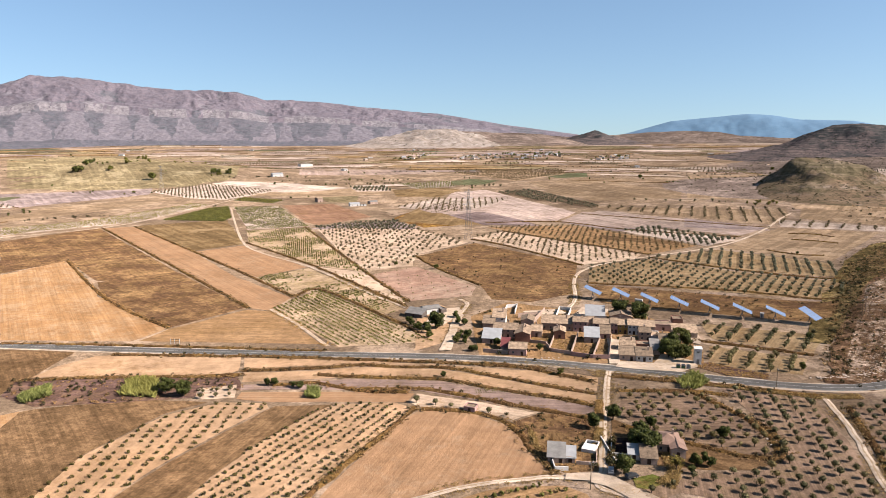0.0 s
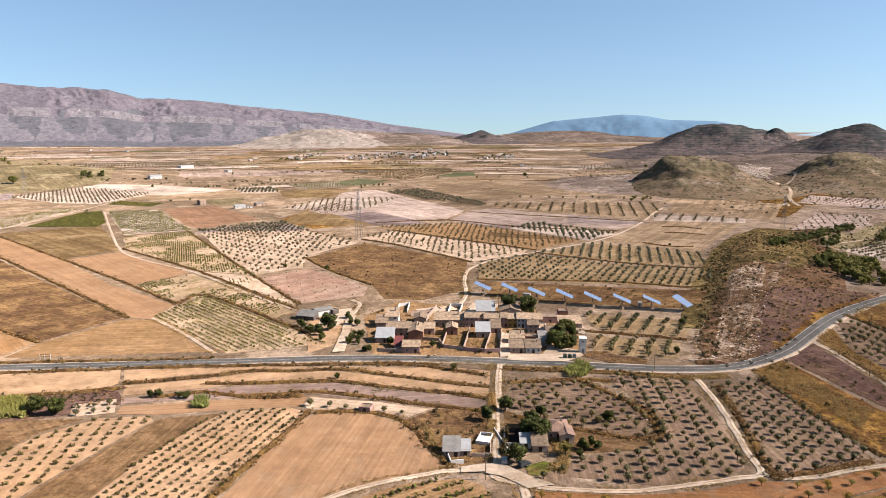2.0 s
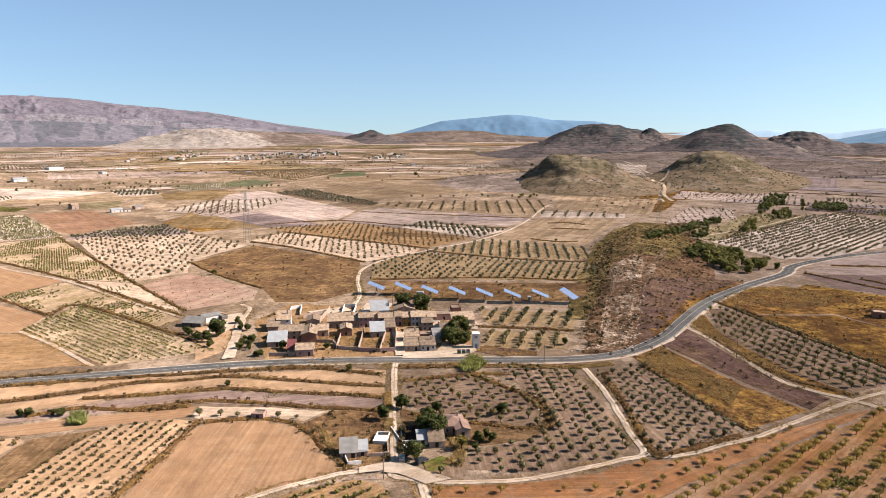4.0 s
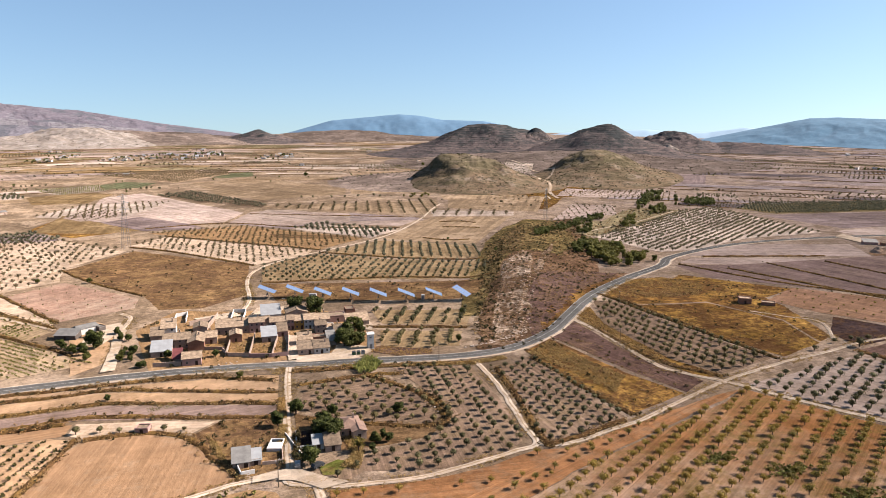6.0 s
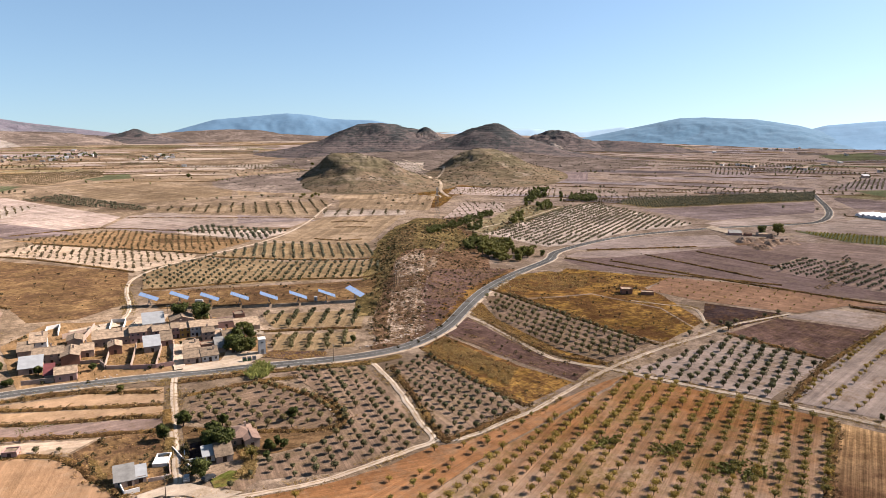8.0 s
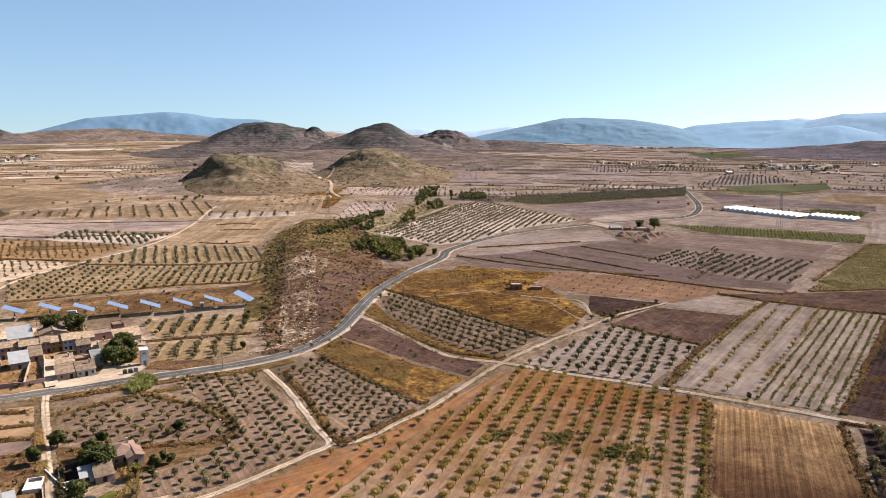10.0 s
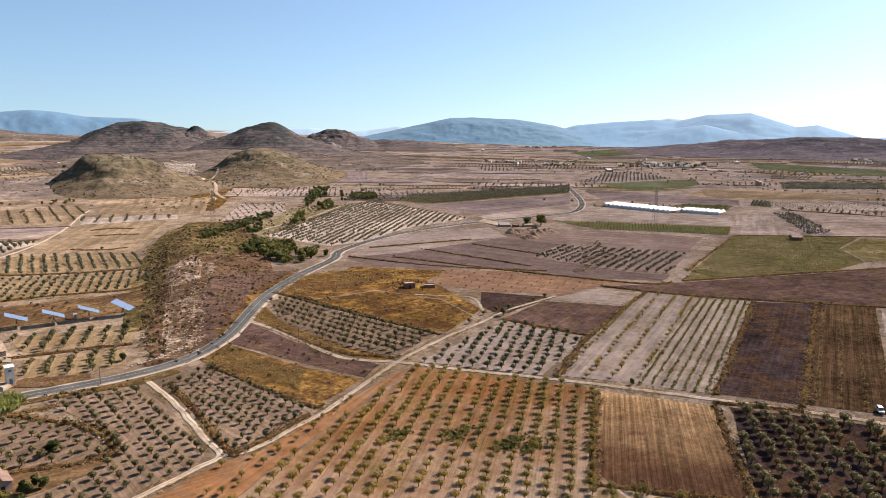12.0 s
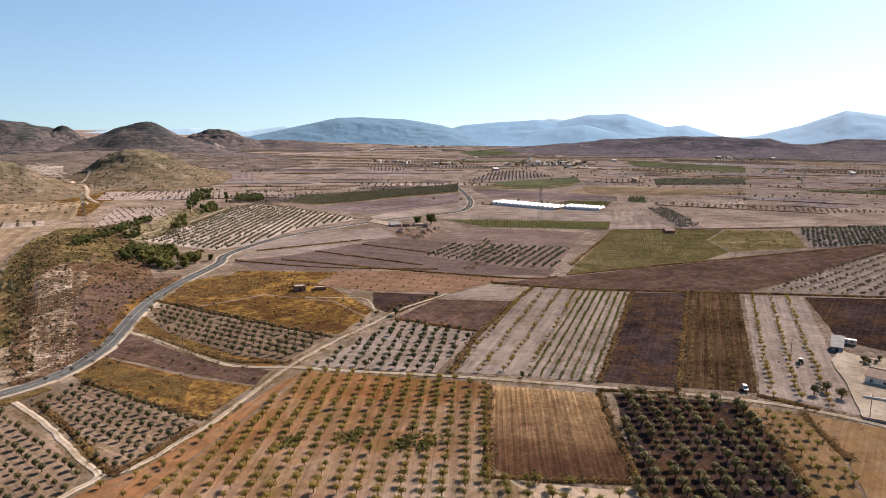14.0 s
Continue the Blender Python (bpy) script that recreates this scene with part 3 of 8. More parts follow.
def plant(kind, detail, seed):
    """Leaves (index 0) and wood (index 1) of one plant of about its true size."""
    rng = np.random.default_rng(seed)
    p = []
    if kind == "olive":
        n, s = ((180, 0.36), (40, 0.7), (14, 1.2))[detail]
        k = 3 if detail == 0 else 1
        for _ in range(k):
            o = rng.normal(size=3) * (0.35, 0.35, 0.15) if detail == 0 else np.zeros(3)
            p.append((*leaf_quads(rng, n // k, np.array((0, 0, 1.85)) + o, (1.2, 1.2, 1.0) if detail == 0 else (1.4, 1.4, 1.15), s, 0.55, 1.0), 0))
        p.append((*core((0, 0, 1.85), (1.0, 1.0, 0.85), (7, 5, 5)[detail]), 0))
        p.append((*stick((0, 0, -0.3), (0.1, 0, 1.5), 0.2, 0.12, 5 if detail == 0 else 3), 1))
    elif kind == "almond":
        n, s = ((200, 0.30), (36, 0.62), (11, 1.1))[detail]
        for k in range(4 if detail == 0 else 1):
            a = k * 1.6 + rng.random()
            c = np.array((math.cos(a) * 0.7, math.sin(a) * 0.7, 1.75 + rng.random() * 0.4)) if detail == 0 else np.array((0, 0, 1.8))
            p.append((*leaf_quads(rng, n // (4 if detail == 0 else 1), c, (1.0, 1.0, 0.85) if detail == 0 else (1.4, 1.4, 1.0), s, 0.15, 0.6), 0))
            if detail == 0:
                p.append((*stick((0, 0, 0.7), c, 0.09, 0.03, 4), 1))
        p.append((*core((0, 0, 1.75), (0.75, 0.75, 0.6), (6, 5, 5)[detail]), 0))
        p.append((*stick((0, 0, -0.3), (0, 0, 0.7), 0.14, 0.1, 5 if detail == 0 else 3), 1))
    elif kind == "vine":
        n, s = ((10, 0.55), (6, 0.8), (3, 1.1))[detail]
        p.append((*leaf_quads(rng, n, (0, 0, 0.5), (0.6, 0.45, 0.42), s), 0))
    elif kind == "bush":
        n, s = ((22, 0.5), (8, 0.8), (3, 1.0))[detail]
        p.append((*leaf_quads(rng, n, (0, 0, 0.5), (0.95, 0.6, 0.5), s), 0))
        p.append((*stick((0, 0, -0.2), (0.05, 0, 0.5), 0.07, 0.04, 3), 1))
    elif kind == "weed":
        p.append((*leaf_quads(rng, 14, (0, 0, 0.2), (0.75, 0.75, 0.28), 0.24), 0))
    elif kind == "tuft":
        p.append((*leaf_quads(rng, 8, (0, 0, 0.18), (0.7, 0.7, 0.25), 0.4), 0))
    elif kind == "shrub":
        p.append((*leaf_quads(rng, 16, (0, 0, 0.6), (0.95, 0.9, 0.65), 0.6), 0))
    elif kind == "pine":
        m, n, s = ((15, 64, 0.42), (9, 22, 0.8), (4, 12, 1.6))[detail]
        for k in range(m):
            d = rng.normal(size=3)
            d /= np.linalg.norm(d)
            c = np.array((0, 0, 2.9)) + d * (2.0, 2.0, 1.9) * rng.uniform(0.45, 1.0)
            p.append((*leaf_quads(rng, n, c, (1.15, 1.15, 0.9), s, 0.6, 1.0), 0))
            if detail < 2:
                p.append((*core(c, (0.8, 0.8, 0.65), 5), 0))
            if detail == 0:
                p.append((*stick((0, 0, 1.6), c, 0.12, 0.04, 4), 1))
        p.append((*stick((0, 0, -0.3), (0.1, 0.1, 3.4), 0.26, 0.15, 6), 1))
    return join(p)


LEAF = {"weed": WEEDS, "olive": OLIVE, "almond": ALMOND, "vine": VINE, "bush": BUSH, "tuft": TUFT, "shrub": SHRUB, "pine": PINE}
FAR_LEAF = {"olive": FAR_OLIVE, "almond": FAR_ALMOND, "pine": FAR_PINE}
SHAPES = {(k, d): [plant(k, d, 10 * i + d) for i in range(5)] for k in LEAF for d in (0, 1, 2)}


def mass(name, spots, kind, label, category):
    """Many plants in one mesh: spots are (x, y, z, size, turn)."""
    if not spots:
        return None
    rng = np.random.default_rng(len(spots))
    vs, fs, ms, base = [], [], [], 0
    for x, y, z, size, turn in spots:
        r = math.hypot(x, y)
        d = 0 if r < 400 else 1 if r < 780 else 2
        v, f, m = SHAPES[kind, d][rng.integers(5)]
        c, s = math.cos(turn) * size, math.sin(turn) * size
        vs.append(np.stack([v[:, 0] * c - v[:, 1] * s + x, v[:, 0] * s + v[:, 1] * c + y, v[:, 2] * size * rng.uniform(0.85, 1.15) + z], 1))
        fs.append(f + base)
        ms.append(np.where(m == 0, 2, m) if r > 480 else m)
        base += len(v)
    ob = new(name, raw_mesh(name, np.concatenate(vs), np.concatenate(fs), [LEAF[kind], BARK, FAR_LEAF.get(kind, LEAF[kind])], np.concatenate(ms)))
    return tagged(ob, label, category, kind="stuff")


NAMES = {"olive": ("olive_grove", "rows of round grey-green olive trees", "olive trees"), "almond": ("almond_orchard", "rows of yellow-green almond trees on bare soil", "almond trees"),
         "vine": ("vineyard", "rows of low green vines on pale soil", "vines"), "bush": ("young_orchard", "rows of low dark bushes on pale soil", "bushes"),
         "pine": ("pine_wood", "dense dark green pine trees", "pine trees"), "tuft": ("dry_grass", "tufts of dry straw-coloured grass", "grass"), "weed": ("golden_weeds", "tall golden dry weeds beside a track", "weeds"), "shrub": ("shrubs", "low dark green shrubs among dry grass", "shrubs")}


def grid_spots(poly, row, gap, step, size, rng, miss=0.05, edge=1.0):
    c, s = math.cos(radians(row)), math.sin(radians(row))
    rot = [(x * c + y * s, -x * s + y * c) for x, y in poly]
    us, vs = [p[0] for p in rot], [p[1] for p in rot]
    out = []
    for v in np.arange(min(vs) + gap * 0.45, max(vs), gap):
        for u in np.arange(min(us) + step * 0.5, max(us), step):
            uu, vv = u + rng.normal() * 0.06 * step, v + rng.normal() * 0.04 * gap
            if rng.random() < miss or not inside(uu, vv, rot):
                continue
            x, y = uu * c - vv * s, uu * s + vv * c
            out.append((x, y, height(x, y) + 0.1, size * rng.uniform(0.72, 1.18), rng.random() * 6.28))
    return out


plots = []


def plot(kind, outline, row, trees=None):
    layers[0] += 1
    plots.append(outline)
    mx, my = sum(p[0] for p in outline) / len(outline), sum(p[1] for p in outline) / len(outline)
    steep = 200 < mx < 400 and 310 < my < 600 and abs((my - 322) * 160 - (mx - 205) * 238) / 286.8 < 60
    fine = 5.0 if steep else 40.0
    amp = 4.0 if kind in ("rocky", "stony", "scrub") else 0.9 if math.hypot(*outline[0]) < 600 else 2.0
    # beyond 680 m a plot takes its haze-tinted far soil
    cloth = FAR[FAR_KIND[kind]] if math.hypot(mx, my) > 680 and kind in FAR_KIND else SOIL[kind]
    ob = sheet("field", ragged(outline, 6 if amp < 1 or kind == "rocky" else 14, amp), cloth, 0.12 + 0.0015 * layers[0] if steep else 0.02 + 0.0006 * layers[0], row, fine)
    tagged(ob, LABELS[kind], "field", kind="structure")
    if trees:
        what, gap, step, size, *thin = trees
        rng = np.random.default_rng(layers[0])
        spots = grid_spots(outline, row, gap, step, size, rng)
        if thin:
            spots = [q for q in spots if noise.fractal((q[0] / 34, q[1] / 34, layers[0]), 1.0, 2.0, 3) > thin[0] - 0.5 * rng.random()]
        name, label, category = NAMES[what]
        near = [q for q in spots if what in STRETCH and inside(q[0], q[1], STRETCH[what])]
        near = near[:max(0, 280 - sum(a[0] == what for a in apart))]
        apart.extend((what, *q) for q in near)
        mass(name, [q for q in spots if q not in near], what, label, category)


# the stretches of the plan whose trees stand as things of their own
STRETCH = {"olive": [(72, 160), (150, 165), (150, 240), (110, 225)], "almond": [(150, 60), (245, 40), (240, 130), (160, 150)]}
apart = []


def ribbon(name, line, width, material, lift, wobble=0.3, land=height):
    pts = ragged(line, 4.0, wobble, closed=False)
    v, f, uv, run = [], [], [], 0.0
    for i, (x, y) in enumerate(pts):
        a, b = pts[max(i - 1, 0)], pts[min(i + 1, len(pts) - 1)]
        dx, dy = b[0] - a[0], b[1] - a[1]
        d = math.hypot(dx, dy)
        w = width / 2 * (1 + 0.25 * wobble * noise.noise((x / 7, y / 7, 1)))
        for k in (-1, -0.33, 0.33, 1):
            px, py = x - dy / d * w * k, y + dx / d * w * k
            v.append((px, py, land(px, py) + lift - (0.17 if abs(k) == 1 and wobble else 0)))
            uv.append((run, w * k))
        run += d / 2
        if i:
            for k in range(3):
                q = 4 * (i - 1) + k
                f.append((q, q + 4, q + 5, q + 1))
    return new(name, raw_mesh(name, v, f, [material], uv=uv, flat=False))


def curve(line, n=4):
    """A smooth line through the points."""
    p = [line[0], *line, line[-1]]
    out = []
    for i in range(1, len(p) - 2):
        for k in range(n):
            t = k / n
            out.append(tuple(0.5 * (2 * p[i][c] + (p[i + 1][c] - p[i - 1][c]) * t + (2 * p[i - 1][c] - 5 * p[i][c] + 4 * p[i + 1][c] - p[i + 2][c]) * t * t
                                    + (3 * p[i][c] - p[i - 1][c] - 3 * p[i + 1][c] + p[i + 2][c]) * t ** 3) for c in (0, 1)))
    return out + [line[-1]]


ASPHALT = earth("asphalt", (0.24, 0.235, 0.225), (0.29, 0.28, 0.265), (0.20, 0.20, 0.19), 0.4, 0.0, 3.0, 0.1)
LINE = plain("road_line", (0.75, 0.75, 0.72), 0.7)


def road(line, width):
    line = curve(line)
    tagged(ribbon("road_shoulder", line, width + 2.6, DIRT, 0.28, 0.6), "pale gravel shoulder of the road", "road shoulder", kind="structure")
    tagged(ribbon("road", line, width, ASPHALT, 0.32, 0.0), "grey two-lane asphalt road", "road", kind="structure")
    for side in (-1, 1):
        tagged(ribbon("road_line", offset(line, side * (width / 2 - 0.35)), 0.16, LINE, 0.334, 0.0), "white painted edge line", "road marking", kind="structure")
    tagged(ribbon("road_line", line, 0.14, LINE, 0.334, 0.0), "white painted centre line", "road marking", kind="structure")


def offset(line, d):
    out = []
    for i, (x, y) in enumerate(line):
        a, b = line[max(i - 1, 0)], line[min(i + 1, len(line) - 1)]
        n = math.dist(a, b)
        out.append((x - (b[1] - a[1]) / n * d, y + (b[0] - a[0]) / n * d))
    return out


def track(line, width):
    layers[0] += 1
    tagged(ribbon("dirt_track", curve(line), width * 0.85, TRACK, 0.20 + 0.0005 * layers[0], 0.55), "white dirt farm track", "track", kind="structure")
    rng = np.random.default_rng(layers[0])
    spots = []
    for x, y in ragged(curve(line), 0.4, 0.3, closed=False):
        if math.hypot(x, y) < 480 and noise.noise((x / 14, y / 14, 6)) > -0.12:
            for _ in range(3):
                a, d = rng.random() * 6.28, width / 2 + 0.5 + abs(rng.normal()) * 1.2
                spots.append((x + math.cos(a) * d, y + math.sin(a) * d, 0.1, rng.uniform(0.4, 1.1), a))
    spots = [q for q in spots if min(math.dist(q[:2], p) for p in curve(line, 8)) > width * 0.5]
    mass("golden_weeds", spots, "weed", NAMES["weed"][1], NAMES["weed"][2])


def bank(line):
    """A low weedy bank at the edge of a field."""
    line = curve(line, 3)
    pts = ragged(line, 3.0, 0.8, closed=False)
    v, f, spots = [], [], []
    rng = np.random.default_rng(len(pts))
    for i, (x, y) in enumerate(pts):
        a, b = pts[max(i - 1, 0)], pts[min(i + 1, len(pts) - 1)]
        d = math.dist(a, b)
        nx, ny = -(b[1] - a[1]) / d, (b[0] - a[0]) / d
        w = 1.1 + 0.5 * noise.noise((x / 11, y / 11, 5))
        tall = 0.75 + 0.5 * noise.noise((x / 5, y / 5, 2))
        for k, z in ((-1.2, 0), (-0.4, 0.85), (0.4, 1), (1.2, 0)):
            px, py = x + nx * w * k, y + ny * w * k
            v.append((px, py, height(px, py) + z * tall))
        if i:
            f += [(4 * i - 4 + k, 4 * i + k, 4 * i + k + 1, 4 * i - 3 + k) for k in range(3)]
        far = math.hypot(x, y)
        for _ in range(9 if far < 330 else 5 if far < 450 else 2):
            o = rng.normal() * 0.8
            spots.append((x + nx * o + rng.normal(), y + ny * o + rng.normal(), height(x, y) + 0.35, rng.uniform(0.6, 1.4), rng.random() * 6.28))
    tagged(new("field_bank", raw_mesh("field_bank", v, f, [VERGE], flat=False)), "low weedy bank along a field edge", "bank", kind="structure")
    few = [s for i, s in enumerate(spots) if i % 13 == 0]
    mass("dry_grass", [s for i, s in enumerate(spots) if i % 13], "tuft", NAMES["tuft"][1], NAMES["tuft"][2])
    mass("shrubs", [(x, y, z, s * 0.65, a) for x, y, z, s, a in few], "shrub", NAMES["shrub"][1], NAMES["shrub"][2])


# ---- hills and mountains ----
BROAD = ((0, 1.0), (0.12, 0.975), (0.26, 0.85), (0.42, 0.60), (0.6, 0.34), (0.8, 0.12), (0.92, 0.03), (1, 0))
CONE = ((0, 1.0), (0.05, 0.975), (0.13, 0.83), (0.27, 0.61), (0.45, 0.38), (0.65, 0.19), (0.85, 0.055), (1, 0))
MESA = ((0, 1.0), (0.12, 0.99), (0.165, 0.955), (0.22, 0.84), (0.34, 0.63), (0.52, 0.39), (0.75, 0.15), (1, 0))
DOME = ((0, 1.0), (0.15, 0.95), (0.35, 0.74), (0.55, 0.47), (0.75, 0.20), (0.88, 0.07), (1, 0))


SLOPES = []


def hill(x, y, rx, ry, turn, tall, material, seed, label, form=DOME, rough=0.18, n=110, terrace=0.0, apex=(0.0, 0.0), bushes=900):
    """A hill that rises out of the plain, with gullies and ledges. form: its height against the way out from its top; apex: where in the ellipse the top lies."""
    v, c, s = [], math.cos(radians(turn)), math.sin(radians(turn))
    px0, py0 = apex
    outs, ups = [p[0] for p in form], [p[1] for p in form]
    for j in range(n + 1):
        for i in range(n + 1):
            a, b = 2 * i / n - 1, 2 * j / n - 1
            px, py = x + a * rx * c - b * ry * s, y + a * rx * s + b * ry * c
            ux, uy = a - px0, b - py0
            dist = math.hypot(ux, uy)
            d = 0.0
            if dist > 1e-6:
                dot = (px0 * ux + py0 * uy) / dist
                rim = -dot + math.sqrt(max(0.0, dot * dot + 1 - px0 * px0 - py0 * py0))
                d = dist / max(rim, 1e-6)
            wave = 0.16 * noise.noise((px / rx * 1.8, py / rx * 1.8, seed)) + 0.09 * noise.noise((px / rx * 5, py / rx * 5, seed + 1))
            d = max(0.0, d + wave * min(1, d * 2.5) * max(0.0, 1 - d) * 1.6)
            up = float(np.interp(d, outs, ups))
            z = up * (1 + rough * (noise.fractal((px / rx * 4, py / rx * 4, seed), 0.9, 2.0, 6) - 0.1) * min(1, 3 * d)) * tall
            if terrace:
                k = z / terrace + 0.3 * noise.noise((px / 60, py / 60, seed))
                z += 0.45 * terrace * (smooth(0.3, 0.9, k - math.floor(k)) - (k - math.floor(k))) * smooth(0, 0.1, up)
            v.append((px, py, height(px, py) + z - 0.6))
    w = n + 1
    f = [(j * w + i, j * w + i + 1, (j + 1) * w + i + 1, (j + 1) * w + i) for j in range(n) for i in range(n)]
    rng = np.random.default_rng(int(seed * 10))
    spots = []
    for k in rng.integers(len(v), size=bushes):
        px, py, pz = v[k]
        if pz > height(px, py) + 1.5 and noise.noise((px / 60, py / 60, seed)) > -0.15:
            spots.append((px + rng.normal() * rx / n, py + rng.normal() * ry / n, pz + 0.2, rng.uniform(0.4, 1.1) * (1 + math.hypot(x, y) / 4000), rng.random() * 6.28))
    mass("shrubs", spots, "shrub", "low dark shrubs on a dry hillside", "shrubs")
    SLOPES.append(BVHTree.FromPolygons(v, f))
    return tagged(new("hill", raw_mesh("hill", v, f, [material], flat=False)), label, "hill", kind="structure")


def slope(x, y):
    """The top of the ground where hills rise over the plain."""
    z = height(x, y)
    for tree_of_faces in SLOPES:
        hit = tree_of_faces.ray_cast((x, y, 900.0), (0, 0, -1))[0]
        if hit:
            z = max(z, hit.z)
    return z


def mountain(profile, near, far, foot, materials, seed, label, rough=0.10, steps_az=640, steps_r=100):
    """A range seen far off: crest heights by compass bearing, set to fit the skyline from the camera, falling to its
    foot in spurs and gullies.
    """
    az0, az1 = profile[0][0], profile[-1][0]
    v = []
    for j in range(steps_r + 1):
        r = near + (far - near) * j / steps_r
        u = j / steps_r
        for i in range(steps_az + 1):
            az = az0 + (az1 - az0) * i / steps_az
            crest = float(np.interp(az, [p[0] for p in profile], [p[1] for p in profile]))
            x, y = r * math.sin(radians(az)), r * math.cos(radians(az))
            rise = smooth(0, 0.8, u) ** 0.9 if u < 0.8 else 1 - 0.5 * ((u - 0.8) / 0.2)
            spur = noise.ridged_multi_fractal((x / 430, y / 430, seed), 0.9, 2.1, 6, 1.0, 2.0) - 1.1
            fine = noise.fractal((x / 90, y / 90, seed), 1.0, 2.0, 4)
            z = foot + (crest - foot) * rise + (crest - foot) * (rough * spur + 0.02 * fine) * (1 - abs(2 * min(u, 0.8) / 0.8 - 1)) * 1.6 + 0.012 * (crest - foot) * fine
            v.append((x, y, z))
    w = steps_az + 1
    f = [(j * w + i, j * w + i + 1, (j + 1) * w + i + 1, (j + 1) * w + i) for j in range(steps_r) for i in range(steps_az)]
    return tagged(new("mountain", raw_mesh("mountain", v, f, materials, flat=False)), label, "mountain", kind="structure")


def scarp_range(profile, near, far, foot, materials, seed, label, steps_az=820, steps_r=150):
    """A limestone range: a scrubby apron, bare flatiron spurs with dark gullies between, a pale cliff band, and gullied upper slopes.
    Four materials: apron and gullies, spurs, cliff, upper slopes."""
    az0, az1 = profile[0][0], profile[-1][0]
    v, zone = [], []
    for j in range(steps_r + 1):
        u = j / steps_r
        r = near + (far - near) * u
        for i in range(steps_az + 1):
            az = az0 + (az1 - az0) * i / steps_az
            crest = float(np.interp(az, [p[0] for p in profile], [p[1] for p in profile]))
            x, y = r * math.sin(radians(az)), r * math.cos(radians(az))
            big = noise.noise((x / 300, y / 300, seed))
            fine = noise.fractal((x / 80, y / 80, seed), 0.9, 2.0, 5)
            # spurs between gullies: 1 on a spur's back, 0 in a gully's bed
            a = az / 2.6 + 0.8 * noise.noise((az / 2.6, 1.0, seed)) + 0.12 * noise.noise((az / 0.7, u * 4, seed))
            tri = 1 - abs(2 * (a - math.floor(a)) - 1)
            start = 0.12 + 0.03 * big
            lip = 0.385 + 0.025 * big
            fr = 0.04 * smooth(0.0, 0.1, u) + 0.07 * smooth(0.02, start, u)
            body = min(1.0, max(0.0, (u - start) / (lip - start)))
            fr += 0.36 * body ** 0.95
            fr += 0.13 * smooth(lip + 0.012, lip + 0.06 + 0.03 * fine, u)
            top = smooth(lip + 0.05, 0.8, u) if u < 0.8 else 1.0
            fr += 0.40 * (0.65 * top + 0.35 * top * top) - (0.4 * (u - 0.8) / 0.2 if u > 0.8 else 0)
            ridge = noise.ridged_multi_fractal((x / 360 + 0.5 * big, y / 360, seed), 0.9, 2.1, 6, 1.0, 2.0) - 1.1
            gut = smooth(0.42, 0.55, u) * (1 - smooth(0.68, 0.82, u))
            fr += 0.10 * gut * ridge + (0.02 * fine + 0.035 * (ridge - 0.1) * (1 - body)) * smooth(0.05, 0.2, u)
            v.append((x, y, foot + (crest - foot) * fr))
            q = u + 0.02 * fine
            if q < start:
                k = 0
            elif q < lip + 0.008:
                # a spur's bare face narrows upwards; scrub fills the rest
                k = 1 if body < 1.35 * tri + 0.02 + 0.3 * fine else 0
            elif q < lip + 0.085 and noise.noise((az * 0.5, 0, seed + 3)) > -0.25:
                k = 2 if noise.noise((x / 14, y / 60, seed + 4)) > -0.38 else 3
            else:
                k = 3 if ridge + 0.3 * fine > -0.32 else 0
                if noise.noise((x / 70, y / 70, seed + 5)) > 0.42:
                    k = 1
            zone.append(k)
    w = steps_az + 1
    f = [(j * w + i, j * w + i + 1, (j + 1) * w + i + 1, (j + 1) * w + i) for j in range(steps_r) for i in range(steps_az)]
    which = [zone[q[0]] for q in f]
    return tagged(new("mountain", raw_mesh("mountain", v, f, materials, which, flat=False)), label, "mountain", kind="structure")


# ---- fields, road, tracks and banks ----
plot("orange", [(-309, 481), (-292, 535), (-215, 430), (-211, 418), (-140, 349), (-149, 326), (-214, 328)], 122)
plot("pinkish", [(-396, 519), (-309, 481), (-214, 328), (-257, 331)], 126)
plot("drylight", [(-401, 630), (-352, 715), (-173, 469), (-232, 461), (-290, 535), (-312, 486)], -54)
plot("drylight", [(-230, 458), (-185, 486), (-160, 453), (-112, 389), (-140, 349), (-201, 410), (-216, 433)], 135)
plot("tan", [(-139, 346), (-111, 384), (-96, 381), (-57, 320), (-146, 326)], 177)
plot("pinkish", [(-349, 715), (-318, 723), (-203, 568), (-140, 470), (-91, 413), (-98, 384), (-111, 389), (-159, 456)], 126)
plot("drylight", [(-320, 731), (-240, 779), (-176, 613), (-207, 579)], 127)
plot("pinkish", [(-204, 574), (-174, 604), (-100, 507), (-128, 472)], 126)
plot("paleveg", [(-127, 470), (-98, 503), (-22, 386), (-32, 372), (-79, 437), (-91, 417)], -125, ("vine", 3.4, 1.9, 1.05, 0.34))
plot("paleveg", [(-97, 387), (-78, 432), (-7, 328), (-5, 323), (-49, 316)], -56, ("vine", 3, 1.7, 1.05, -0.02))
plot("paleveg", [(-268, 900), (-213, 910), (-139, 722), (-196, 702)], 22, ("vine", 4.2, 1.6, 1.0, -0.2))
plot("paleveg", [(-195, 694), (-137, 712), (-83, 556), (-52, 485), (-98, 516), (-174, 622)], 11, ("vine", 3.2, 1.7, 1.0, 0.2))
plot("pale", [(-52, 485), (-23, 405), (-22, 393), (-97, 511)], 11, ("vine", 3.4, 2.2, .85, 0.42))
plot("green", [(-312, 776), (-296, 888), (-277, 906), (-240, 794), (-240, 765)], 82, ("vine", 2.6, 1.4, 1.1))
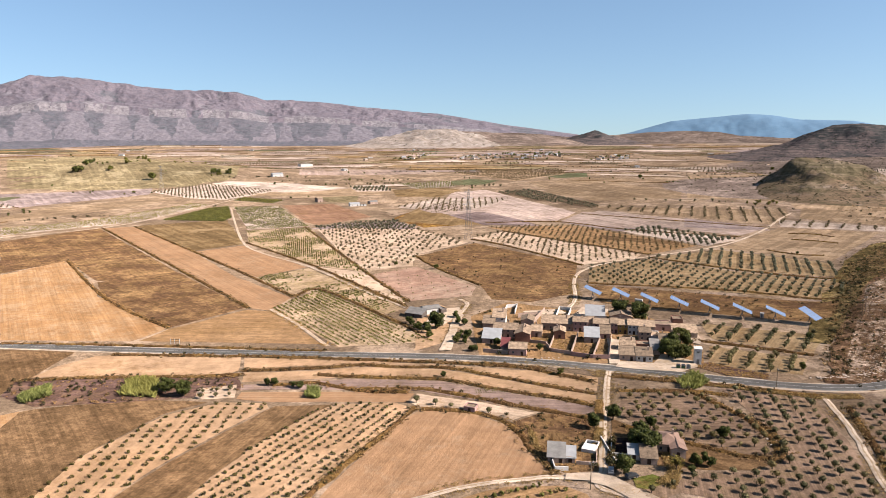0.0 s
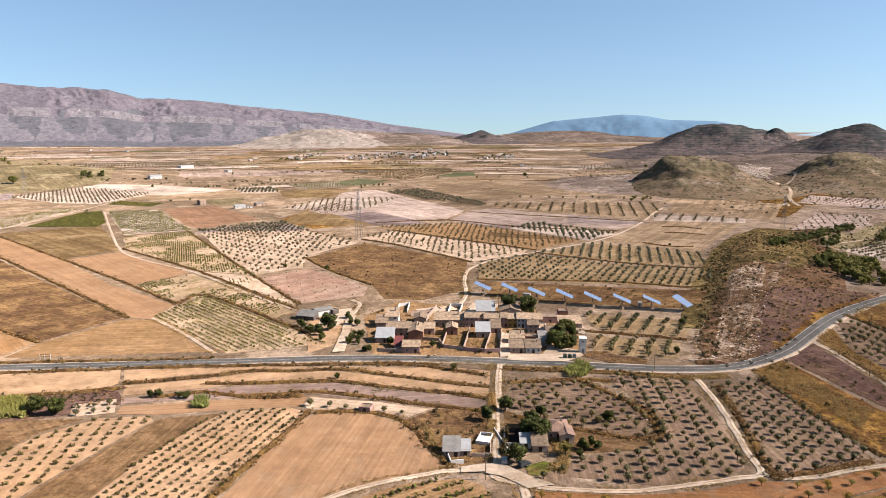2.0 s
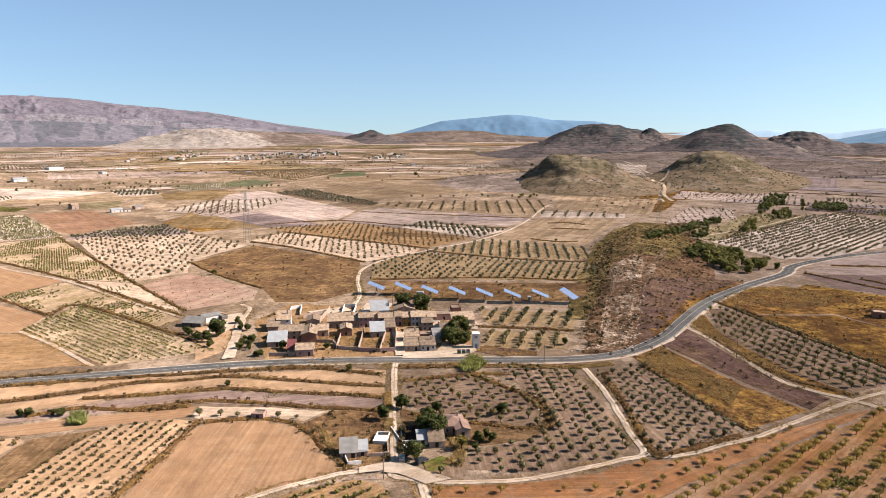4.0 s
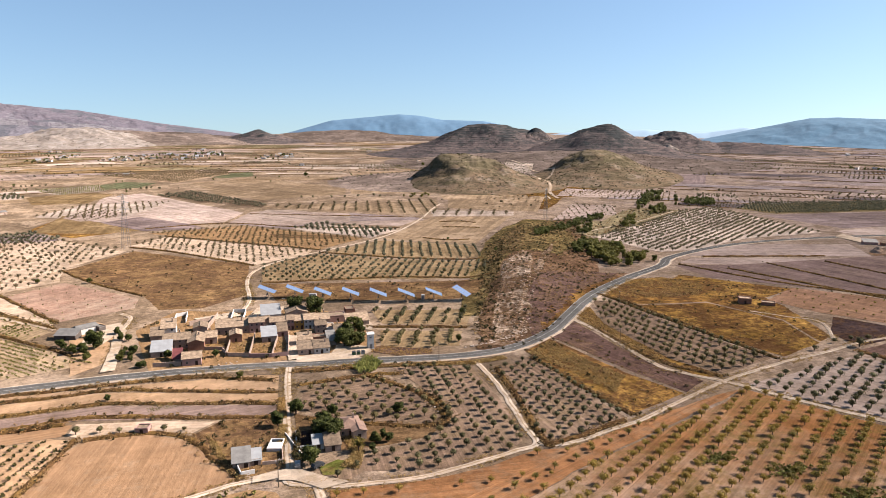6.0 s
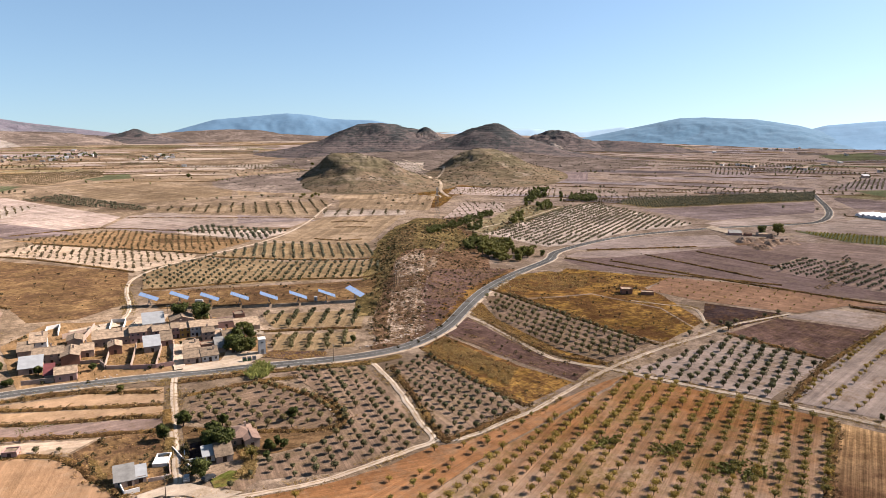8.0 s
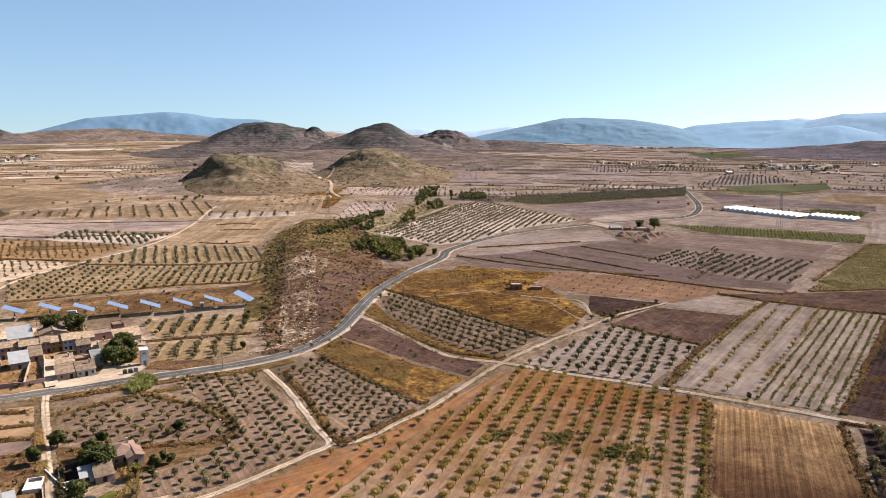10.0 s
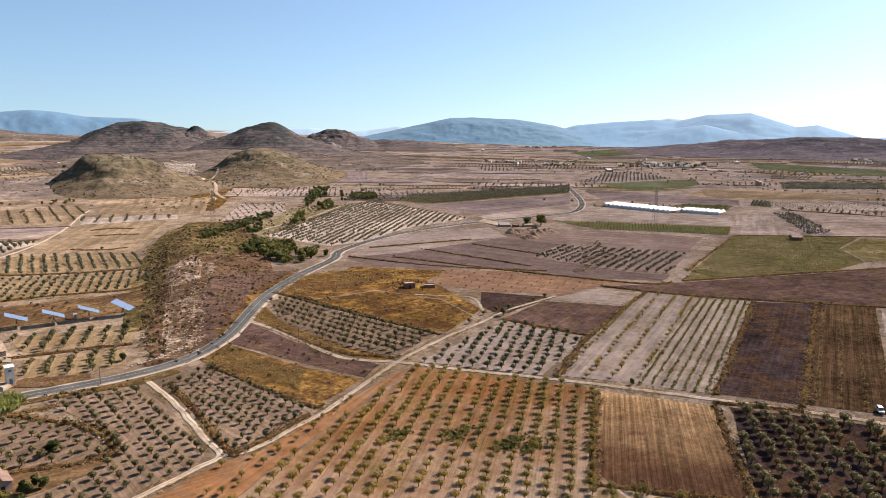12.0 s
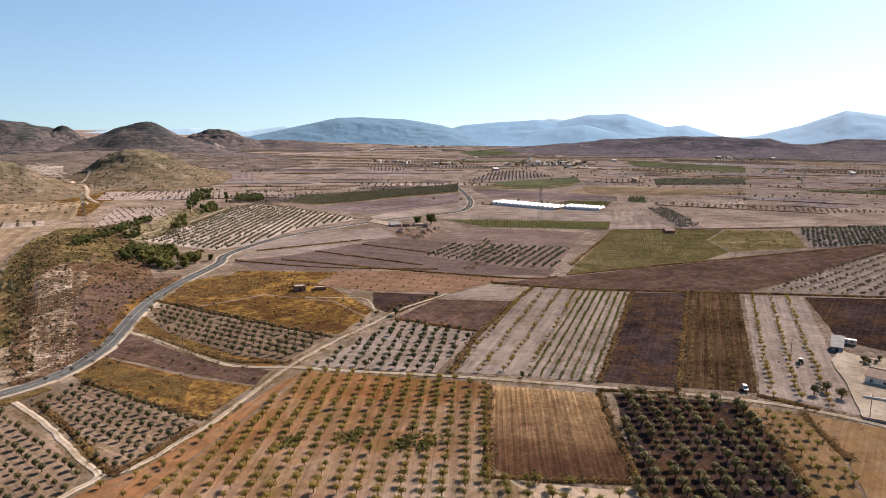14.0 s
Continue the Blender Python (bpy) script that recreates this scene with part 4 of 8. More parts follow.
plot("pale", [(-452, 712), (-393, 767), (-336, 942), (-310, 927), (-331, 766), (-422, 663)], 43, ("vine", 5, 3, 1.2))
plot("tan", [(-507, 802), (-506, 887), (-399, 1073), (-369, 1011), (-428, 838), (-478, 754)], 60)
plot("pale", [(-467, 1123), (-407, 1230), (-267, 1127), (-306, 992), (-372, 1020)], 61, ("almond", 8, 7, 1))
plot("pale", [(-396, 1224), (-389, 1269), (-252, 1243), (-205, 1141), (-268, 1136)], 146)
plot("rosy", [(-210, 918), (-146, 936), (-81, 800), (-131, 732), (-150, 759)], 111)
plot("pale", [(-129, 711), (-57, 757), (22, 615), (-20, 560), (-23, 512), (-54, 492), (-85, 571)], 33, ("almond", 9, 8, 1.1))
plot("redpink", [(-52, 478), (-20, 508), (21, 440), (17, 417), (-19, 404)], 43, ("vine", 12, 9, .6))
plot("dusty", [(-136, 706), (-108, 740), (-54, 766), (-24, 704), (-57, 690)], 33, ("olive", 7.5, 6, 1.1))
plot("gold", [(-57, 782), (-35, 862), (24, 734), (-19, 712)], -60)
plot("green", [(-294, 985), (-290, 1028), (-222, 983), (-230, 945)], 60, ("vine", 4, 2.5, 1.2))
plot("tan", [(-289, 1052), (-252, 1136), (-168, 1093), (-198, 1006)], -60)
plot("meadow", [(-198, 1092), (-132, 1127), (-117, 948), (-158, 956)], -60)
plot("drylight", [(-21, 550), (28, 615), (100, 515), (80, 421), (51, 400), (29, 407), (24, 445), (-4, 501)], -54)
plot("pale", [(28, 644), (59, 683), (159, 554), (151, 539), (105, 512), (57, 602)], -52, ("almond", 8, 7, 1))
plot("tan", [(45, 711), (133, 726), (219, 596), (166, 556), (61, 691)], -56, ("almond", 8, 7, 1))
plot("pale", [(175, 681), (210, 707), (265, 626), (225, 593)], -56, ("olive", 8, 7, 1.2))
plot("palepink", [(14, 1083), (69, 1123), (159, 836), (124, 761), (59, 763), (-16, 847)], -73)
plot("palepink", [(162, 809), (190, 852), (329, 707), (279, 653), (210, 719)], -46)
plot("mauve", [(125, 752), (159, 799), (205, 711), (172, 681)], -62)
plot("tan", [(192, 893), (417, 854), (399, 805), (342, 723), (207, 851)], -110, ("almond", 14, 7, 1.2))
plot("dry", [(83, 1080), (140, 1119), (203, 912), (188, 875), (130, 969)], -73, ("olive", 9, 6, 1))
plot("tan", [(338, 703), (418, 666), (291, 519), (232, 582)], -131)
plot("gold", [(521, 977), (560, 985), (687, 992), (760, 930), (716, 820), (593, 809), (545, 754), (494, 704), (440, 745), (487, 860)], -35)
plot("pale", [(366, 762), (446, 703), (428, 673), (342, 707)], -122, ("almond", 14, 7, 1.1))
plot("buff", [(164, 541), (228, 576), (288, 515), (266, 462), (211, 492)], -113, ("olive", 7.5, 5, .9))
plot("buff", [(107, 508), (159, 534), (205, 486), (260, 450), (234, 399), (96, 453)], -33, ("olive", 8, 5.5, .85))
plot("drylight", [(94, 446), (230, 391), (201, 350), (92, 397)], -22)
plot("pale", [(-60, 895), (-11, 997), (93, 993), (55, 898), (25, 846), (-27, 864)], -2, ("almond", 10, 8, 1))
plot("buff", [(133, 354), (185, 330), (166, 304), (129, 326)], -125, ("olive", 8, 4, .95))
plot("buff", [(124, 315), (160, 296), (147, 276), (113, 288)], -122, ("olive", 8, 4, .95))
plot("meadow", [(-728, 1178), (-1227, 2001), (-1146, 2209), (-1088, 2365), (-929, 2315), (-705, 2157), (-527, 1920), (-386, 1327), (-389, 1271), (-420, 1246), (-426, 1209), (-492, 1172), (-551, 1149)], 121)
plot("mauve", [(-741, 1068), (-486, 1181), (-452, 1086), (-536, 920), (-578, 829)], 124)
plot("pinkish", [(-37, 173), (-17, 229), (-8, 241), (11, 238), (23, 226), (29, 205), (33, 194), (19, 190), (-4, 183), (-13, 173)], 70)
plot("palepink", [(-114, 174), (-113, 204), (-99, 237), (-83, 249), (-66, 248), (-64, 244), (-74, 225), (-87, 197), (-94, 173)], 88, ("bush", 4.5, 4, 1))
plot("palepink", [(-73, 173), (-61, 212), (-46, 241), (-39, 247), (-18, 248), (-11, 243), (-18, 225), (-31, 197), (-41, 173)], 64, ("bush", 3.6, 3, .9))
plot("dry", [(-94, 173), (-84, 201), (-71, 228), (-62, 245), (-41, 246), (-49, 235), (-62, 210), (-73, 174)], -106)
plot("dry", [(-180, 226), (-158, 238), (-149, 243), (-114, 252), (-88, 249), (-100, 238), (-113, 205), (-114, 175), (-142, 175)], 126)
plot("orange", [(-173, 233), (-158, 238), (-153, 241), (-152, 237), (-151, 227), (-156, 209)], 125)
plot("palepink", [(-169, 276), (-166, 289), (-156, 303), (-137, 307), (-90, 302), (-86, 284), (-89, 279), (-136, 277)], -5)
plot("dry", [(-247, 317), (-205, 313), (-168, 311), (-169, 278), (-170, 257), (-196, 248)], 126)
plot("drydark", [(-169, 255), (-173, 273), (-166, 273), (-84, 276), (-78, 262), (-97, 253), (-150, 245)], 2)
plot("pale", [(-96, 263), (-82, 267), (-79, 253), (-94, 252)], 14, ("olive", 6, 5, .7))
plot("palepink", [(-88, 300), (-41, 297), (4, 289), (51, 280), (63, 274), (59, 259), (45, 264), (22, 277), (2, 287), (-35, 291), (-64, 289), (-84, 284)], -10)
plot("palepink", [(-83, 281), (-53, 283), (-35, 288), (1, 284), (22, 273), (44, 261), (58, 255), (56, 246), (43, 253), (21, 261), (0, 272), (-34, 276), (-81, 270)], -173)
plot("mauve", [(-79, 262), (-80, 267), (-33, 273), (-1, 270), (21, 259), (42, 250), (55, 243), (53, 234), (30, 243), (13, 250), (-9, 260), (-32, 261)], 179)
plot("pinkish", [(-78, 252), (-78, 259), (-32, 259), (-11, 257), (-14, 248), (-39, 249), (-64, 249)], -1)
plot("pale", [(-10, 257), (14, 248), (33, 238), (24, 232), (11, 240), (-8, 243), (-13, 248)], -22, ("olive", 9, 7, .8))
plot("drylight", [(24, 230), (35, 238), (53, 233), (46, 195), (36, 194), (33, 198), (29, 209)], -100)
plot("tan", [(-1, 177), (18, 186), (34, 186), (40, 181), (41, 173), (-1, 173)], 24, ("vine", 5, 2.5, 1.4))
plot("tan", [(15, 369), (38, 400), (68, 383), (107, 374), (124, 327), (112, 290), (77, 290), (44, 297), (16, 302)], 91)
plot("dusty", [(68, 256), (94, 257), (102, 253), (106, 229), (106, 210), (101, 202), (84, 209), (72, 219), (62, 236)], 2, ("olive", 6, 5.6, .85))
plot("dusty", [(108, 262), (139, 250), (130, 208), (119, 178), (110, 173), (88, 173), (66, 182), (58, 178), (56, 186), (78, 193), (94, 194), (107, 207), (110, 230)], -103, ("olive", 6, 5.4, .85))
plot("dry", [(59, 233), (71, 217), (100, 200), (94, 195), (79, 195), (65, 198), (52, 205)], -31)
plot("dusty", [(147, 242), (168, 246), (161, 178), (153, 175), (129, 173), (125, 176), (134, 201)], -96, ("olive", 5.4, 4.8, .8))
plot("gold", [(170, 256), (191, 266), (192, 213), (196, 186), (165, 179), (166, 202), (170, 245)], -88)
plot("drydark", [(193, 268), (220, 285), (211, 235), (213, 192), (198, 186), (195, 216)], 91)
plot("gold", [(228, 295), (245, 307), (231, 275), (221, 220), (225, 193), (215, 195), (214, 220), (222, 255)], -100)
plot("dusty", [(252, 310), (265, 307), (261, 199), (227, 194), (222, 221), (230, 273)], -92, ("olive", 6, 5, .95))
plot("gold", [(265, 321), (311, 350), (338, 347), (348, 318), (362, 301), (346, 260), (315, 209), (302, 205), (320, 239), (314, 285), (274, 297)], -122)
plot("gold", [(269, 309), (272, 295), (312, 283), (318, 238), (300, 204), (268, 198), (265, 239)], 87)
plot("rocky", [(151, 268), (180, 315), (217, 377), (302, 508), (394, 610), (468, 622), (378, 470), (305, 371), (324, 364), (263, 325), (220, 294), (182, 265), (165, 258)], -120)
plot("meadow", [(363, 543), (436, 620), (485, 590), (562, 648), (604, 669), (634, 620), (526, 544), (407, 506), (322, 424), (295, 441)], 40)
plot("pale", [(407, 506), (625, 619), (688, 625), (621, 432), (527, 439), (444, 418), (408, 420)], 27, ("olive", 6.5, 5, .85))
plot("palepink", [(438, 617), (554, 732), (591, 698), (539, 628)], -174, ("almond", 12, 9, .8))
plot("lilac", [(455, 416), (503, 416), (582, 379), (541, 332), (415, 399)], 152)
plot("lilac", [(388, 381), (410, 390), (531, 326), (520, 311), (401, 366)], -28)
plot("plum", [(377, 374), (440, 347), (439, 250), (418, 254), (367, 334)], -91)
plot("plum", [(447, 351), (487, 334), (491, 240), (450, 219), (440, 249)], 86)
plot("rocky", [(560, 348), (605, 343), (600, 306), (547, 296), (523, 312)], 20)
plot("greenveg", [(706, 605), (777, 642), (1083, 546), (958, 482), (706, 551)], -17, ("olive", 7, 4.2, .95))
plot("plum", [(680, 549), (949, 477), (824, 413), (666, 440)], -15)
plot("palepink", [(629, 853), (720, 886), (803, 804), (749, 755)], -45, ("almond", 12, 8, .8))
plot("scrub", [(172, 322), (197, 364), (263, 464), (300, 518), (363, 590), (422, 640), (442, 614), (369, 474), (309, 421), (295, 438), (275, 436), (236, 390), (204, 349), (180, 316)], -118)
plot("gold", [(207, 299), (241, 324), (277, 342), (316, 361), (265, 328), (225, 299), (193, 273)], -147)
plot("drydark", [(209, 317), (255, 370), (300, 372), (318, 366), (260, 329), (213, 295), (183, 268)], 49)
plot("stony", [(162, 269), (186, 311), (212, 351), (255, 410), (289, 441), (289, 428), (247, 368), (223, 338), (210, 310), (183, 277), (167, 264)], 54)
plot("stony", [(261, 386), (309, 442), (337, 466), (293, 412), (250, 363)], 49)
plot("reddish", [(42, 147), (54, 176), (78, 169), (102, 168), (119, 171), (129, 167), (163, 173), (152, 167), (120, 155), (91, 144), (75, 130)], -15, ("almond", 14, 9, .8))
plot("paledust", [(224, 181), (299, 184), (304, 141), (244, 131)], 111, ("olive", 6.5, 5.5, .95))
plot("orangerow", [(220, 178), (243, 108), (180, 79), (178, 54), (154, 34), (91, 145), (139, 158), (197, 171)], -155, ("almond", 5.9, 4.9, 1.02))
plot("reddish", [(85, 155), (130, 167), (206, 179), (216, 179), (218, 178), (198, 173), (139, 159), (91, 145)], 15, ("almond", 14, 9, .8))
plot("stubble", [(242, 106), (253, 66), (197, 40), (191, 40), (177, 71), (182, 79)], 24)
plot("dark", [(256, 61), (268, 20), (233, 2), (199, -7), (177, 34), (204, 41)], -153, ("olive", 6.3, 5.2, 1.2))
plot("pale", [(185, 41), (191, 37), (178, 31), (166, 53), (176, 70)], 60, ("almond", 7, 6, 1))
plot("tan", [(267, 18), (267, -2), (238, -14), (206, -20), (199, -7), (234, 1)], -157, ("almond", 7, 6, 1))
plot("orange", [(269, -4), (268, -39), (213, -33), (207, -21), (234, -16)], 174)
plot("paledust", [(450, 33), (463, 2), (277, -21), (282, 12)], -173, ("almond", 9.5, 5.5, .82))
plot("dryrow", [(440, 63), (452, 36), (283, 13), (275, 40)], -172, ("almond", 8, 7, .5))
plot("dark", [(425, 93), (440, 64), (274, 41), (266, 69)], -172)
plot("paledust", [(414, 122), (424, 95), (265, 70), (257, 97)], -171, ("vine", 4, 2.2, 1.25))
plot("paledust", [(411, 151), (415, 124), (257, 97), (248, 125), (301, 138)], -170, ("almond", 9.5, 5.5, .82))
plot("drydark", [(307, 189), (352, 190), (369, 149), (308, 142)], -174)
plot("paledust", [(368, 188), (394, 181), (404, 159), (373, 150), (357, 190)], 112)
plot("drydark", [(408, 179), (449, 144), (550, 68), (758, -91), (704, -85), (531, -3), (456, 35), (419, 127)], -37)
plot("greenveg", [(456, 146), (681, 171), (734, 78), (660, 83), (602, 58), (556, 71)], -60, ("vine", 3.5, 2.4, .85))
plot("greenveg", [(661, 81), (735, 75), (759, 19), (657, 3), (606, 57)], -67, ("vine", 3.5, 2.5, .85, 0.2))
plot("dusty", [(771, 13), (858, -101), (732, -88), (658, -2)], -53, ("olive", 7, 5, 1.2))
plot("paledust", [(462, 26), (578, -17), (747, -89), (495, -63)], -20, ("almond", 8, 7, 1))
plot("dark", [(462, 1), (489, -62), (358, -48), (375, -16)], 174)
plot("rosy", [(390, 287), (409, 253), (429, 165), (409, 181), (370, 189), (350, 241), (349, 272)], -77, ("almond", 10, 9, .5))
plot("dark", [(349, 231), (364, 189), (349, 191), (313, 193), (318, 211)], -70)
plot("gold", [(356, 348), (387, 285), (350, 276), (320, 277), (332, 335)], -64)
plot("mauve", [(467, 265), (527, 270), (555, 175), (473, 159), (462, 191)], 5, ("olive", 6.6, 5.6, .88))
plot("plum", [(412, 357), (537, 333), (535, 274), (468, 267), (459, 189), (468, 157), (447, 155), (422, 207)], 94)
plot("mauve", [(537, 333), (586, 331), (629, 279), (649, 191), (563, 177), (535, 274)], 106)
plot("green", [(664, 353), (732, 189), (678, 176), (637, 288)], -67, ("vine", 4, 3, 1.3))
plot("palepink", [(640, 433), (738, 429), (843, 402), (807, 370), (749, 374), (667, 394), (636, 404)], -12)
plot("palepink", [(670, 361), (804, 356), (826, 214), (741, 188)], 111)
plot("palepink", [(838, 211), (856, 180), (765, 148), (717, 124), (682, 170), (742, 187)], 14)
plot("dusty", [(877, 181), (889, 160), (740, 98), (721, 117)], -60, ("olive", 7, 5, .95))
plot("meadow", [(1027, 501), (1191, 494), (1191, 366), (1069, 388)], -70)
plot("plum", [(1010, 483), (1038, 487), (1009, 252), (943, 235), (907, 408)], -70)
plot("tan", [(1042, 336), (1186, 346), (1211, 161), (1086, 144), (1024, 256)], -65)
plot("dusty", [(1139, 556), (1315, 594), (1432, 583), (1325, 455), (1203, 499)], -68, ("olive", 13, 7, 1.0))
plot("green", [(865, 298), (920, 295), (932, 239), (869, 232)], -80, ("vine", 5, 3, 1.4))
plot("green", [(952, 224), (1012, 236), (1012, 213), (948, 199)], -80, ("olive", 7, 4.5, .9))
plot("palepink", [(930, 192), (1015, 210), (1094, 89), (997, 80)], -60, ("almond", 9, 6, .6))
plot("pinkish", [(887, 152), (1061, -79), (1055, -157), (907, -136), (733, 95)], -53)
plot("palepink", [(1235, 245), (1379, 265), (1461, 126), (1314, 109)], -11, ("olive", 11, 5, 1.2))
plot("green", [(1924, 475), (1975, 336), (1699, 214), (1662, 282)], 36)
plot("tan", [(-300, 1082), (-182, 1126), (-117, 1190), (-39, 1081), (-189, 1018)], -157)
plot("pale", [(-405, 1235), (-378, 1266), (-283, 1249), (-152, 1167), (-226, 1089), (-312, 1127)], -32)
plot("palepink", [(680, 918), (753, 826), (692, 741), (599, 833)], -52, ("almond", 14, 8, .7))
plot("plum", [(939, 1184), (1115, 1040), (932, 869), (810, 1004)], -137)
plot("pinkish", [(1151, 1306), (1205, 1125), (1128, 1053), (1081, 1197)], -73)
plot("tan", [(501, 1439), (660, 1457), (582, 1096), (548, 908), (343, 987)], 71)
plot("tan", [(463, 907), (572, 822), (472, 691), (392, 768)], -127)
plot("tan", [(531, 880), (565, 856), (542, 815), (503, 833)], -35, ("vine", 30, 12, .9))
plot("mauve", [(269, 777), (321, 711), (321, 683), (245, 710)], -51)
plot("dark", [(55, 217), (62, 217), (58, 203), (52, 203)], -106)
plot("green", [(55, 190), (61, 192), (64, 190), (63, 187), (57, 184), (54, 185)], -156)
plot("drydark", [(104, 290), (115, 292), (134, 277), (131, 271), (116, 276)], -39)
plot("drydark", [(71, 281), (97, 275), (95, 271), (69, 276)], -13)
plot("stony", [(147, 271), (158, 274), (173, 278), (191, 283), (185, 277), (169, 271), (156, 269)], 17)
plot("drylight", [(-53, 762), (-30, 894), (7, 813), (40, 734), (6, 730)], 80)
plot("plum", [(7, 813), (47, 846), (90, 762), (99, 724), (43, 729)], -62)
plot("tan", [(152, 1266), (283, 1300), (361, 1065), (334, 985), (210, 962), (167, 1044)], -72)
plot("green", [(-4, 1261), (54, 1312), (102, 1278), (68, 1204), (3, 1192)], -115)
plot("green", [(193, 1405), (306, 1509), (279, 1358), (213, 1327)], 43)
plot("pale", [(-154, 1170), (-95, 1172), (-81, 1108), (-135, 1106)], 2, ("olive", 8, 6, 1.2))
plot("drylight", [(-80, 1124), (-6, 1166), (30, 1122), (-6, 1017), (-68, 1025)], -109)
plot("paleveg", [(-80, 1231), (13, 1278), (21, 1178), (-41, 1140)], 27, ("vine", 6, 3, 1.3))
plot("tan", [(17, 1558), (271, 1607), (247, 1431), (131, 1260), (37, 1422)], 11, ("almond", 9, 6, 1))
plot("palepink", [(-30, 871), (-6, 939), (22, 925), (38, 871), (7, 834), (-12, 833)], 70, ("almond", 9, 7, .8))
plot("pinkish", [(-328, 1624), (-102, 1597), (-7, 1465), (-91, 1419), (-276, 1363)], 101)
plot("palepink", [(168, 838), (211, 839), (254, 749), (238, 701), (183, 702), (127, 758)], -64)
plot("dry", [(147, 662), (209, 616), (203, 597), (148, 631)], -36)
# this plum strip stands in for the dark cliff band at a hill's foot
plot("plum", [(582, 1081), (642, 1117), (657, 1043), (569, 901), (525, 910), (530, 971)], -122)
plot("tan", [(450, 907), (514, 891), (569, 864), (527, 800), (469, 834), (433, 859)], -123)
plot("green", [(2402, 1210), (3199, 1132), (2723, 918), (2170, 1031)], -6)
plot("green", [(1945, 443), (2028, 174), (1778, 151), (1771, 336)], -73)
plot("tan", [(1150, 348), (1218, 106), (1129, 92), (1024, 301)], -74)
plot("palepink", [(1357, 274), (1528, 129), (1329, 111), (1243, 246)], -40, ("almond", 9, 7, .9))
plot("green", [(1153, 524), (1342, 417), (1235, 374), (1068, 418)], -29)
plot("palepink", [(-14, 385), (-2, 395), (7, 377), (4, 344), (-1, 321), (-13, 309)], 91)
plot("green", [(2091, 504), (2036, 379), (1939, 165), (1709, 145), (1645, 259), (1789, 410)], 17)
plot("pale", [(1353, 273), (1455, 122), (1327, 117), (1234, 244)], -56, ("olive", 9, 5, 1.1))
plot("mauve", [(12, 261), (23, 261), (24, 257), (12, 256)], -176, ("vine", 1.6, 0.9, 0.55))
road([(-282, 325), (-208, 319), (-153, 313), (-99, 308), (-47, 304), (4, 300), (41, 293), (66, 286), (92, 278), (115, 270), (139, 263), (158, 261), (177, 265), (200, 277), (224, 295), (258, 319), (314, 353), (368, 378), (397, 399), (461, 417), (519, 421), (580, 413), (643, 398), (694, 378), (742, 369), (801, 386), (877, 424), (1001, 500), (1090, 555)], 7.2)
track([(69, 281), (62, 255), (55, 229), (50, 207), (47, 194), (44, 190)], 3.1)
track([(47, 187), (51, 182), (51, 178), (50, 172), (48, 160), (40, 140)], 3.2)
track([(-19, 173), (-4, 181), (7, 186), (19, 189), (32, 191), (43, 189), (45, 184), (55, 178), (67, 174), (80, 171), (99, 172), (114, 173), (122, 175), (126, 189), (134, 213), (140, 235), (143, 252)], 2.7)
track([(122, 174), (130, 170), (149, 172), (166, 174), (188, 180), (220, 188), (242, 191), (262, 193), (293, 194), (323, 196), (356, 192), (366, 191)], 2.4)
track([(221, 290), (221, 272), (216, 245), (210, 216), (213, 201), (220, 188), (230, 158), (243, 123), (253, 91), (262, 59), (270, 30), (273, 12), (274, -8), (270, -28), (267, -39)], 3.2)
track([(71, 387), (79, 409), (86, 453), (98, 489), (123, 519), (163, 546), (221, 582), (267, 626), (322, 696), (369, 767), (405, 816)], 3.0)
track([(-270, 894), (-216, 729), (-175, 613), (-144, 562), (-97, 507), (-51, 432), (-21, 388)], 2.5)
track([(-97, 385), (-79, 359), (-54, 317)], 2.2)
track([(1, 317), (4, 342), (8, 369), (14, 394), (10, 407)], 3)
track([(-448, 624), (-415, 653), (-344, 727), (-314, 859), (-289, 1049), (-275, 1091)], 2.5)
track([(319, 260), (328, 241), (334, 229), (322, 214), (309, 203)], 1.9)
track([(404, 503), (416, 530), (466, 553), (520, 572), (619, 622)], 3)
bank([(-84, 283), (-54, 286), (-35, 290), (-19, 287), (2, 286), (22, 275), (44, 263), (58, 256)])
bank([(-52, 278), (-33, 275), (0, 272), (21, 261), (43, 252), (55, 244)])
bank([(-32, 261), (-9, 262), (13, 252), (30, 243), (51, 233)])
bank([(18, 291), (31, 288), (46, 278), (60, 269)])
bank([(-68, 266), (-51, 268), (-32, 260), (-14, 258)])
bank([(-210, 322), (-155, 319), (-101, 314), (-55, 309)])
bank([(-149, 305), (-90, 302), (-46, 298), (4, 292), (42, 285)])
bank([(-11, 243), (-18, 225), (-31, 197), (-40, 174)])
bank([(-8, 241), (11, 239), (23, 227), (29, 206), (33, 194)])
bank([(-139, 347), (-201, 410), (-290, 535)])
bank([(-348, 715), (-159, 456), (-110, 388)])
bank([(-318, 723), (-204, 571), (-129, 470), (-90, 414)])
bank([(-90, 414), (-78, 435), (-32, 370), (-12, 338)])
bank([(-175, 619), (-97, 514), (-21, 390)])
bank([(-142, 720), (-84, 566), (-53, 484), (-20, 401)])
bank([(-22, 552), (-4, 501), (24, 445)])
bank([(26, 634), (56, 597), (103, 510)])
bank([(59, 687), (165, 554)])
bank([(46, 745), (125, 752), (183, 692), (274, 643)])
bank([(163, 819), (328, 703)])
bank([(95, 449), (181, 427), (232, 393)])
bank([(122, 323), (165, 301)])
bank([(162, 541), (211, 490), (263, 455)])
